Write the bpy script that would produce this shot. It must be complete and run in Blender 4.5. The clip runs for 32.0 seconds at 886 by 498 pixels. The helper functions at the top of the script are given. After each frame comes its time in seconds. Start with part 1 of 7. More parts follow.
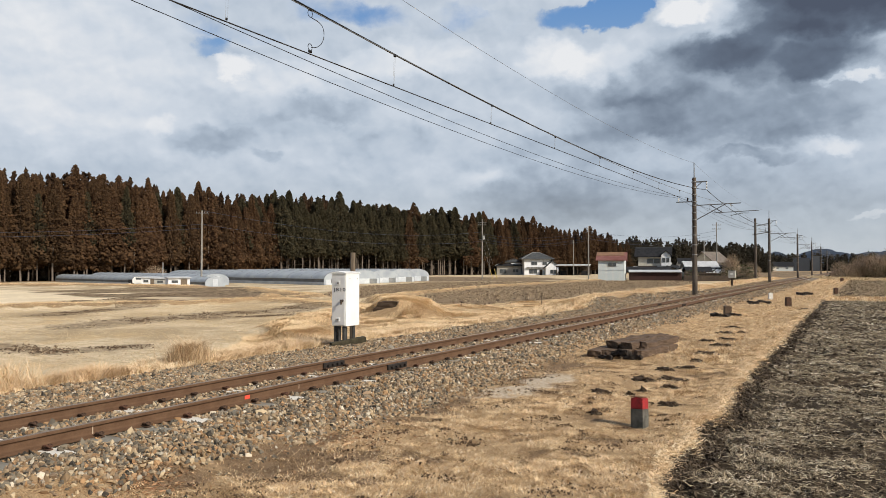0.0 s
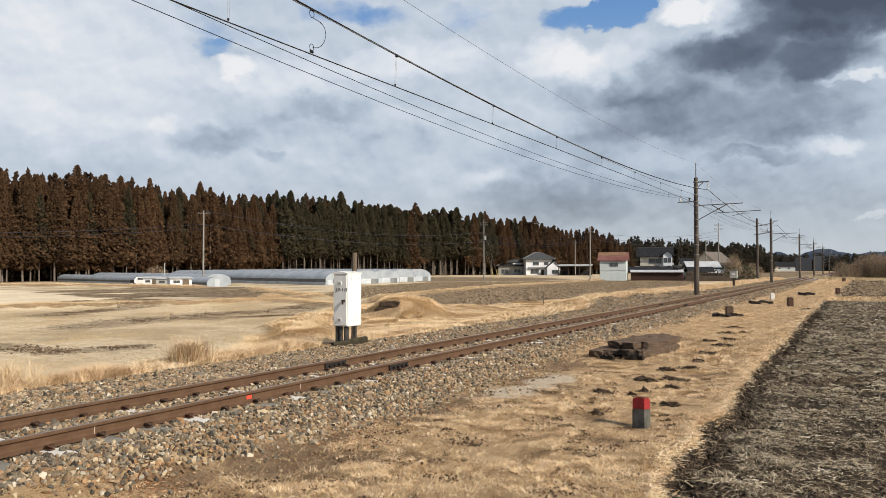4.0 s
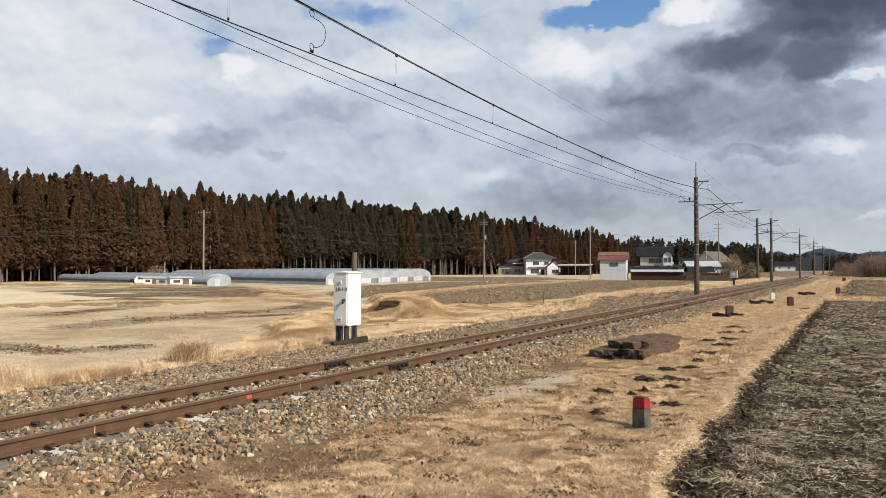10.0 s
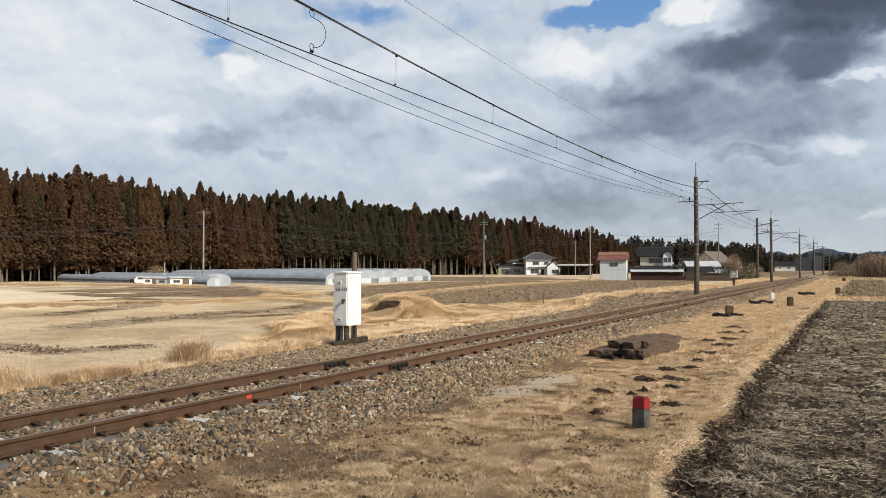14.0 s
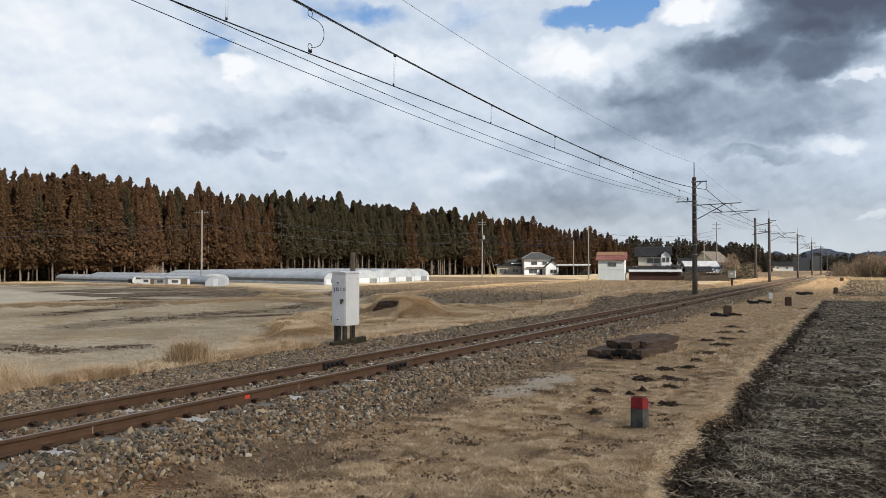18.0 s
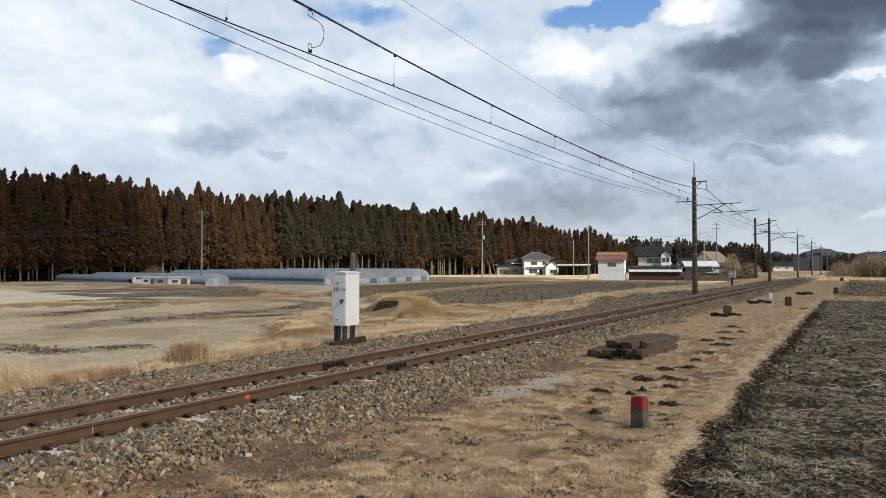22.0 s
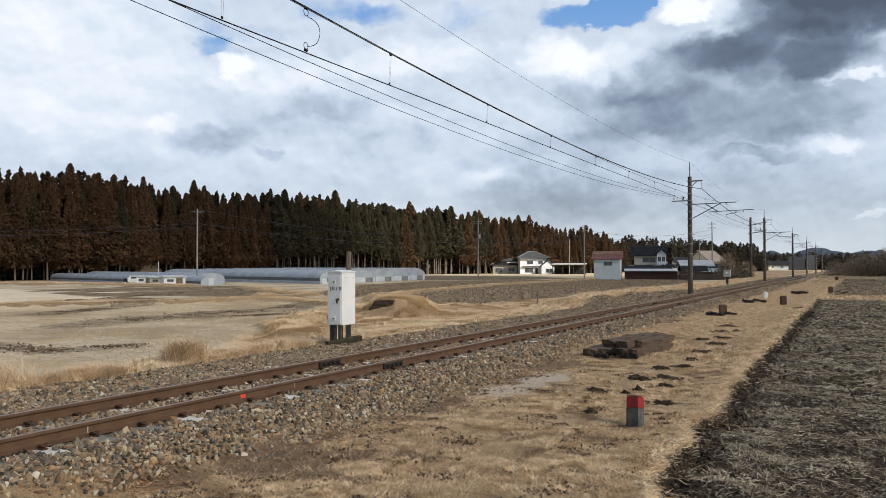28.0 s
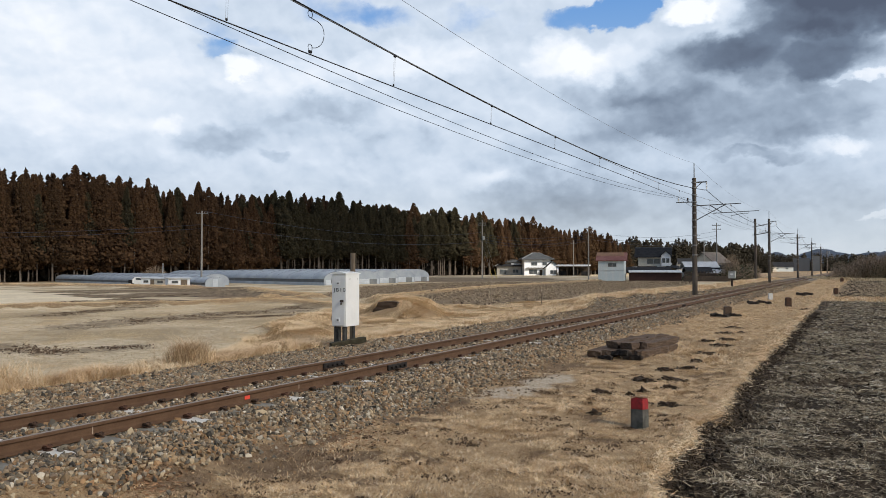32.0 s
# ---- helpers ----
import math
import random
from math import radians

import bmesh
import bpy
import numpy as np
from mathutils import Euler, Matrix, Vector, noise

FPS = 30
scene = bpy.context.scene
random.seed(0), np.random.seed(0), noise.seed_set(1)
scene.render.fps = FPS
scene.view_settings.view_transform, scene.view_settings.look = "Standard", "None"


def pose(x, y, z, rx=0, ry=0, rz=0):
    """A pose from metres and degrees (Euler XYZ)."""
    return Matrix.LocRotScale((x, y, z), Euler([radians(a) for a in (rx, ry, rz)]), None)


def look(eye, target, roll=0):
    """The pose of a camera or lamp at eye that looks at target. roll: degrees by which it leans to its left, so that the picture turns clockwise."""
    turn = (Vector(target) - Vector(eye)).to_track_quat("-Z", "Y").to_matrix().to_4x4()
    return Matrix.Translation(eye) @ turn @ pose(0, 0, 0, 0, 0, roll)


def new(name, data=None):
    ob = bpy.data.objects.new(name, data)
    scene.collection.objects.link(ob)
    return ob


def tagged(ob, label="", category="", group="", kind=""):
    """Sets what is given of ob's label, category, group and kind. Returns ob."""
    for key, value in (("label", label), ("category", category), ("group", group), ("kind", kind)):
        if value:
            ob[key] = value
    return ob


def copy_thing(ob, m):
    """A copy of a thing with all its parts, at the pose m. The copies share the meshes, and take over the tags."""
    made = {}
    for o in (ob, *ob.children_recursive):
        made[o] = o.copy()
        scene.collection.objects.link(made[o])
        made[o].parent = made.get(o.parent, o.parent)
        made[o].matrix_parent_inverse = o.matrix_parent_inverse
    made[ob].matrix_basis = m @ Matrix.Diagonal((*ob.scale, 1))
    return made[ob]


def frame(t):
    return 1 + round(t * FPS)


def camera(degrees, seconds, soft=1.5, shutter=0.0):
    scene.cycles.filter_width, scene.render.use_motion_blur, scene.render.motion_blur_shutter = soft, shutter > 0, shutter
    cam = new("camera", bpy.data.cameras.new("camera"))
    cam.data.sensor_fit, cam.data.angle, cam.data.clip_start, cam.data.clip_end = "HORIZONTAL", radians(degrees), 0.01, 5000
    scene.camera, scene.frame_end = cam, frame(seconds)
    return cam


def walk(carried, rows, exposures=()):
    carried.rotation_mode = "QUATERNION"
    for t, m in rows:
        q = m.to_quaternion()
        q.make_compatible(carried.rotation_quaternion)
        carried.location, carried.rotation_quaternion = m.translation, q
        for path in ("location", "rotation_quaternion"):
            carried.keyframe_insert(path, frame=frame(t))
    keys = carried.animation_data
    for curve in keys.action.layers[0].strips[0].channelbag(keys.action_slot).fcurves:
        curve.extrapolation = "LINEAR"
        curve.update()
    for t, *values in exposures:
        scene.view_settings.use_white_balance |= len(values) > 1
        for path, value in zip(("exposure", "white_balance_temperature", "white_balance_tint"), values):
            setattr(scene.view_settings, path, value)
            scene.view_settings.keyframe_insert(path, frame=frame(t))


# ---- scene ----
# The track runs along +Y. Rail tops are at z = 0.40, the grass path beside the track at z = 0.
LENS = 60.3
EYE = (0.0, 0.0, 2.07)
cam = camera(LENS, 32.0, soft=0.55)
# seconds, degrees of turn to the side, degrees of tilt
SWAY = [(0, 0.000, 0.000), (0.5, 0.064, -0.018), (1, 0.123, -0.018), (1.5, 0.062, -0.018), (2, 0.063, 0.009), (2.5, 0.063, 0.047),
        (3, 0.122, 0.110), (3.5, 0.122, 0.046), (5.5, 0.122, -0.018), (6, 0.123, -0.018), (6.5, 0.177, -0.018), (7, 0.136, -0.018),
        (7.5, 0.122, 0.000), (8, 0.102, -0.018), (8.5, 0.177, -0.018), (9, 0.246, 0.045), (9.5, 0.246, 0.045), (10, 0.128, -0.018),
        (10.5, -0.060, -0.018), (11, 0.000, 0.046), (11.5, 0.123, 0.047), (12, 0.306, 0.048), (12.5, 0.243, 0.046), (13, 0.145, 0.046),
        (13.5, 0.120, -0.000), (14, 0.122, -0.018), (14.5, 0.123, -0.018), (16.5, -0.061, -0.018), (17, -0.049, -0.018), (17.5, -0.061, -0.018),
        (18, 0.000, -0.018), (18.5, 0.122, -0.018), (19, 0.245, 0.046), (19.5, 0.199, -0.018), (20, 0.184, -0.018), (20.5, 0.182, -0.018),
        (21, 0.123, -0.018), (21.5, 0.062, -0.018), (22, 0.000, -0.018), (22.5, 0.000, -0.018), (23, 0.060, -0.018), (23.5, 0.182, -0.018),
        (24, 0.033, -0.018), (24.5, -0.247, -0.018), (25, -0.369, -0.027), (25.5, -0.287, -0.018), (27.5, -0.266, -0.081), (28, -0.305, -0.081),
        (28.5, -0.369, -0.081), (29, -0.384, -0.081), (29.5, -0.305, -0.054), (30, -0.245, -0.063), (30.5, -0.369, -0.018), (31, -0.206, 0.018),
        (31.5, 0.000, 0.046), (32, 0.000, 0.026)]
walk(cam, [(t, pose(*EYE, 91.4 + tilt, 0, 28.6 + turn)) for t, turn, tilt in SWAY],
     exposures=[(0, 0.0, 6500, 10), (5, 0.04, 6500, 10), (13, 0.04, 6500, 10), (16.5, 0.17, 6480, 10), (20, 0.26, 6430, 10), (25, 0.29, 6380, 10), (32, 0.28, 6340, 10)])

# ---- daylight ----
SUN_DIR = Vector((0.82, -0.18, 0.54)).normalized()
world = bpy.data.worlds.new("sky")
scene.world = world
world.use_nodes = True
wn = world.node_tree.nodes
sky_tex = wn.new("ShaderNodeTexSky")
sky_tex.sky_type, sky_tex.sun_disc = "NISHITA", False
sky_tex.sun_elevation = math.asin(SUN_DIR.z)
sky_tex.sun_rotation = math.atan2(SUN_DIR.x, SUN_DIR.y)
world.node_tree.links.new(sky_tex.outputs[0], wn["Background"].inputs[0])
wn["Background"].inputs[1].default_value = 0.105
sun_data = bpy.data.lights.new("sun", "SUN")
sun_data.energy, sun_data.angle, sun_data.color = 4.9, radians(0.55), (1.0, 0.90, 0.75)
sun = new("sun", sun_data)
sun.matrix_world = look(SUN_DIR * 50, (0, 0, 0))


# ---- materials ----
def srgb(r, g, b):
    return tuple((c / 255 / 12.92 if c < 10.3 else ((c / 255 + 0.055) / 1.055) ** 2.4) for c in (r, g, b)) + (1,)


class Nodes:
    """Short hand for building a node material."""

    def __init__(self, name):
        self.mat = bpy.data.materials.new(name)
        self.mat.use_nodes = True
        self.t = self.mat.node_tree
        self.bsdf = self.t.nodes["Principled BSDF"]
        self.out = self.t.nodes["Material Output"]
        self.co = self.t.nodes.new("ShaderNodeTexCoord").outputs["Object"]

    def put(self, socket, v):
        if isinstance(v, bpy.types.NodeSocket):
            self.t.links.new(v, socket)
        elif v is not None:
            socket.default_value = v

    def noise(self, scale, detail=4, rough=0.55, co=None, warp=0.0, stretch=None):
        n = self.t.nodes.new("ShaderNodeTexNoise")
        n.inputs["Scale"].default_value, n.inputs["Detail"].default_value = scale, detail
        n.inputs["Roughness"].default_value, n.inputs["Distortion"].default_value = rough, warp
        self.put(n.inputs["Vector"], self.stretched(stretch, co) if stretch else (co or self.co))
        return n.outputs[0]

    def stretched(self, s, co=None):
        m = self.t.nodes.new("ShaderNodeMapping")
        m.inputs["Scale"].default_value = s
        self.put(m.inputs[0], co or self.co)
        return m.outputs[0]

    def cells(self, scale, out="Distance", co=None):
        n = self.t.nodes.new("ShaderNodeTexVoronoi")
        n.inputs["Scale"].default_value = scale
        self.put(n.inputs["Vector"], co or self.co)
        return n.outputs[out]

    def ramp(self, v, stops):
        r = self.t.nodes.new("ShaderNodeValToRGB")
        e = r.color_ramp.elements
        while len(e) < len(stops):
            e.new(0.5)
        for el, (p, c) in zip(e, stops):
            el.position, el.color = p, (c if len(c) == 4 else (*c, 1))
        self.put(r.inputs[0], v)
        return r.outputs[0]

    def mix(self, f, a, b, mode="MIX"):
        m = self.t.nodes.new("ShaderNodeMix")
        m.data_type, m.blend_type = "RGBA", mode
        self.put(m.inputs[0], f), self.put(m.inputs[6], a), self.put(m.inputs[7], b)
        return m.outputs[2]

    def math(self, op, a, b=None, c=None):
        m = self.t.nodes.new("ShaderNodeMath")
        m.operation = op
        for s, v in zip(m.inputs, (a, b, c)):
            self.put(s, v)
        return m.outputs[0]

    def span(self, v, a, b, c=0.0, d=1.0, smooth=True):
        m = self.t.nodes.new("ShaderNodeMapRange")
        m.interpolation_type = "SMOOTHSTEP" if smooth else "LINEAR"
        for s, x in zip(m.inputs, (v, a, b, c, d)):
            self.put(s, x)
        return m.outputs[0]

    def rand(self, island=False):
        if island:
            return self.t.nodes.new("ShaderNodeNewGeometry").outputs["Random Per Island"]
        return self.t.nodes.new("ShaderNodeObjectInfo").outputs["Random"]

    def attr(self, name):
        a = self.t.nodes.new("ShaderNodeAttribute")
        a.attribute_name = name
        return a.outputs["Fac"]

    def bump(self, h, strength=0.4, dist=0.02):
        b = self.t.nodes.new("ShaderNodeBump")
        b.inputs["Strength"].default_value, b.inputs["Distance"].default_value = strength, dist
        self.put(b.inputs["Height"], h)
        self.put(self.bsdf.inputs["Normal"], b.outputs[0])

    def done(self, colour, rough=0.8, metal=0.0, spec=0.3):
        self.put(self.bsdf.inputs["Base Color"], colour)
        self.put(self.bsdf.inputs["Roughness"], rough)
        self.put(self.bsdf.inputs["Metallic"], metal)
        self.bsdf.inputs["Specular IOR Level"].default_value = spec
        return self.mat


def weathered(name, c1, c2, scale=8.0, rough=0.75, metal=0.0, bump=0.3, fine=60.0, spec=0.3, stretch=None, obj_var=0.0, dirt=0.35):
    """A worn surface: two tones in broad patches, fine grain and relief."""
    n = Nodes(name)
    broad = n.noise(scale, 5, 0.6, stretch=stretch)
    grain = n.noise(fine, 3, 0.6, stretch=stretch)
    col = n.mix(n.span(broad, 0.35, 0.65), c1, c2)
    col = n.mix(n.span(grain, 0.3, 0.75, 0.0, dirt), col, tuple(c * 0.45 for c in c1[:3]) + (1,))
    if obj_var:
        r = n.span(n.rand(), 0.68, 0.74, 0.0, obj_var)
        col = n.mix(r, col, tuple(min(1, c * 2.6) for c in c2[:3]) + (1,))
    n.bump(grain, bump, 0.01)
    return n.done(col, rough, metal, spec)


def island_mat(name, stops, rough=0.85, spec=0.2, patch=None, trans=0.0):
    """Loose pieces, each with a tone of its own."""
    n = Nodes(name)
    col = n.ramp(n.rand(True), stops)
    if patch:
        f = n.span(n.noise(patch[0], 3), 0.38, 0.62, 0.0, patch[2])
        col = n.mix(f, col, patch[1])
    return n.done(col, rough, 0, spec)


M = {}
M["rail_side"] = weathered("rust_brown", (0.108, 0.059, 0.033, 1), (0.14, 0.081, 0.047, 1), 5, 0.75, 0.15, 0.35, 90)
M["rail_head"] = weathered("worn_steel", (0.27, 0.205, 0.155, 1), (0.19, 0.135, 0.098, 1), 4, 0.42, 0.5, 0.1, 120)
M["iron_dark"] = weathered("dark_iron", (0.035, 0.027, 0.024, 1), (0.07, 0.045, 0.033, 1), 20, 0.7, 0.3)
M["clip_brown"] = weathered("rusty_clip_iron", (0.048, 0.030, 0.021, 1), (0.085, 0.050, 0.033, 1), 20, 0.75, 0.2)
M["joint_black"] = weathered("black_joint_iron", (0.018, 0.016, 0.015, 1), (0.036, 0.028, 0.024, 1), 20, 0.7, 0.2)
M["iron_rust"] = weathered("rusted_iron", (0.11, 0.05, 0.03, 1), (0.06, 0.035, 0.025, 1), 14, 0.8, 0.2)
M["sleeper"] = weathered("sleeper_concrete", (0.27, 0.25, 0.21, 1), (0.19, 0.175, 0.145, 1), 5, 0.9, 0, 0.4, 60)
M["sleeper_new"] = weathered("pale_sleeper_concrete", (0.72, 0.69, 0.63, 1), (0.60, 0.57, 0.51, 1), 5, 0.9, 0, 0.3, 60, dirt=0.2)
M["pole"] = weathered("pole_concrete", (0.12, 0.098, 0.080, 1), (0.048, 0.038, 0.031, 1), 1.6, 0.85, 0, 0.3, 30, stretch=(3, 3, 0.6))
M["pole_grey"] = weathered("grey_pole_concrete", (0.31, 0.295, 0.27, 1), (0.22, 0.208, 0.19, 1), 2, 0.85, 0, 0.3, 30, stretch=(3, 3, 0.6))
M["galv"] = weathered("galvanised_steel", (0.25, 0.25, 0.25, 1), (0.16, 0.16, 0.155, 1), 9, 0.5, 0.6, 0.1)
M["wire"] = weathered("weathered_wire", (0.010, 0.010, 0.011, 1), (0.018, 0.017, 0.017, 1), 3, 0.5, 0.4, 0.0)
M["wire_copper"] = weathered("copper_wire", (0.022, 0.020, 0.019, 1), (0.035, 0.030, 0.026, 1), 3, 0.5, 0.3, 0.0)
M["porcelain"] = weathered("white_porcelain", (0.75, 0.75, 0.73, 1), (0.6, 0.6, 0.58, 1), 9, 0.2, 0, 0.0, spec=0.5)
M["red_paint"] = weathered("red_paint", (0.37, 0.024, 0.028, 1), (0.20, 0.020, 0.020, 1), 14, 0.6, 0, 0.3, 50)
M["post_stone"] = weathered("mossy_concrete", (0.13, 0.125, 0.11, 1), (0.055, 0.055, 0.048, 1), 9, 0.92, 0, 0.6, 50)
M["white_paint"] = weathered("white_enamel", (0.80, 0.80, 0.79, 1), (0.72, 0.72, 0.71, 1), 1.5, 0.38, 0, 0.03, 25, spec=0.5, dirt=0.07)
M["black_paint"] = weathered("black_letter_paint", (0.03, 0.03, 0.032, 1), (0.045, 0.045, 0.045, 1), 9, 0.6, 0, 0.0)
M["wood_old"] = weathered("creosoted_wood", (0.072, 0.047, 0.032, 1), (0.145, 0.099, 0.068, 1), 5, 0.9, 0, 0.6, 40, stretch=(6, 0.5, 6))
M["wood_moss"] = weathered("mossy_timber", (0.030, 0.027, 0.016, 1), (0.066, 0.056, 0.034, 1), 7, 0.95, 0, 0.6, 40)
M["wood_dark"] = weathered("dark_split_wood", (0.02, 0.017, 0.015, 1), (0.05, 0.038, 0.03, 1), 12, 0.95, 0, 0.6, 50)
M["wood_post"] = weathered("grey_wood_post", (0.19, 0.15, 0.11, 1), (0.11, 0.085, 0.062, 1), 4, 0.9, 0, 0.5, 40, stretch=(8, 8, 0.6))
M["bark"] = weathered("pale_cedar_bark", (0.20, 0.17, 0.145, 1), (0.08, 0.065, 0.055, 1), 0.6, 0.95, 0, 0.3, 6, stretch=(2, 2, 0.3))


def cedar_material(name, a, b, c):
    n = Nodes(name)
    col = n.ramp(n.rand(True), [(0.0, a), (0.5, b), (1.0, c)])
    col = n.mix(n.math("MULTIPLY", n.rand(), 0.38), col, (0.020, 0.017, 0.009, 1))
    return n.done(col, 0.9, 0, 0.1)


M["cedar_brown"] = cedar_material("winter_cedar_brown", (0.042, 0.0235, 0.0140, 1), (0.066, 0.0365, 0.0190, 1), (0.096, 0.0540, 0.0270, 1))
M["cedar_green"] = cedar_material("winter_cedar_green", (0.025, 0.0235, 0.0150, 1), (0.039, 0.0350, 0.0205, 1), (0.060, 0.0465, 0.0255, 1))
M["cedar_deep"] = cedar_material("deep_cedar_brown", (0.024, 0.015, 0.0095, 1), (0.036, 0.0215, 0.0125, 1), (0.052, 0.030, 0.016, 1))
M["cedar_far"] = cedar_material("far_blue_green_cedar", (0.026, 0.025, 0.019, 1), (0.040, 0.035, 0.026, 1), (0.060, 0.048, 0.034, 1))
M["undergrowth"] = island_mat("trunk_gap_shade", [(0, (0.008, 0.007, 0.005)), (1, (0.022, 0.017, 0.011))])
STONES = [(0.0, (0.032, 0.029, 0.025)), (0.09, (0.085, 0.076, 0.062)), (0.19, (0.185, 0.163, 0.128)), (0.29, (0.265, 0.155, 0.078)), (0.39, (0.088, 0.082, 0.068)), (0.50, (0.40, 0.295, 0.18)), (0.60, (0.160, 0.104, 0.058)),
          (0.70, (0.52, 0.415, 0.275)), (0.80, (0.165, 0.148, 0.117)), (0.89, (0.40, 0.240, 0.118)), (0.95, (0.270, 0.245, 0.198)), (1.0, (0.66, 0.585, 0.465))]


def stone_material(name, island):
    """Crushed stone in many browns and greys, with dusty grain on every face."""
    n = Nodes(name)
    grain = n.noise(75, 4, 0.65)
    col = n.mix(n.span(grain, 0.42, 0.70, 0, 0.16), n.ramp(n.rand(island), STONES), (0.11, 0.085, 0.06, 1))
    col = n.mix(n.span(n.noise(0.9, 3), 0.42, 0.62, 0, 0.10), col, (0.14, 0.10, 0.06, 1))
    n.bump(grain, 0.5, 0.006)
    return n.done(col, 0.92, 0, 0.2)


M["stone"] = stone_material("crushed_stone", True)
M["stone_single"] = stone_material("single_crushed_stone", False)
M["straw"] = island_mat("dry_grass", [(0, (0.42, 0.255, 0.135)), (0.35, (0.78, 0.555, 0.31)), (0.8, (0.93, 0.725, 0.45)), (1, (0.98, 0.89, 0.70))], patch=(4.6, (0.30, 0.18, 0.095, 1), 0.52))
M["straw_mat"] = island_mat("matted_dry_grass", [(0, (0.66, 0.475, 0.275)), (0.5, (0.80, 0.61, 0.37)), (1, (0.90, 0.74, 0.50))], patch=(0.7, (0.56, 0.37, 0.20, 1), 0.5))
M["straw_tall"] = island_mat("tall_dry_grass", [(0, (0.55, 0.38, 0.215)), (0.5, (0.87, 0.68, 0.43)), (1, (0.95, 0.85, 0.65))], patch=(0.5, (0.58, 0.37, 0.20, 1), 0.45))
M["straw_pale"] = island_mat("bleached_stalks", [(0, (0.12, 0.092, 0.062)), (0.45, (0.33, 0.262, 0.172)), (0.85, (0.64, 0.55, 0.395)), (1, (0.90, 0.83, 0.68))], patch=(0.9, (0.20, 0.155, 0.10, 1), 0.45))
M["straw_brown"] = island_mat("brown_dry_grass", [(0, (0.30, 0.195, 0.11)), (0.5, (0.56, 0.40, 0.24)), (1, (0.82, 0.66, 0.45))])
M["stubble"] = island_mat("rice_stubble", [(0, (0.26, 0.195, 0.115)), (0.5, (0.44, 0.345, 0.215)), (1, (0.62, 0.51, 0.33))], patch=(0.15, (0.60, 0.48, 0.31, 1), 0.6))
M["stubble_rows"] = island_mat("pale_rice_stubble", [(0, (0.27, 0.20, 0.115)), (0.5, (0.56, 0.435, 0.27)), (1, (0.80, 0.66, 0.45))], patch=(0.15, (0.58, 0.45, 0.28, 1), 0.5))
M["dead_leaf"] = island_mat("rust_brown_leaf", [(0, (0.15, 0.075, 0.04)), (0.6, (0.34, 0.185, 0.095)), (1, (0.56, 0.37, 0.21))])
M["thatch"] = island_mat("brown_thatch", [(0, (0.10, 0.06, 0.03)), (0.6, (0.20, 0.125, 0.062)), (1, (0.34, 0.22, 0.115))])
M["clod"] = island_mat("dark_soil_clod", [(0, (0.022, 0.016, 0.011)), (0.6, (0.05, 0.037, 0.026)), (1, (0.10, 0.075, 0.052))])


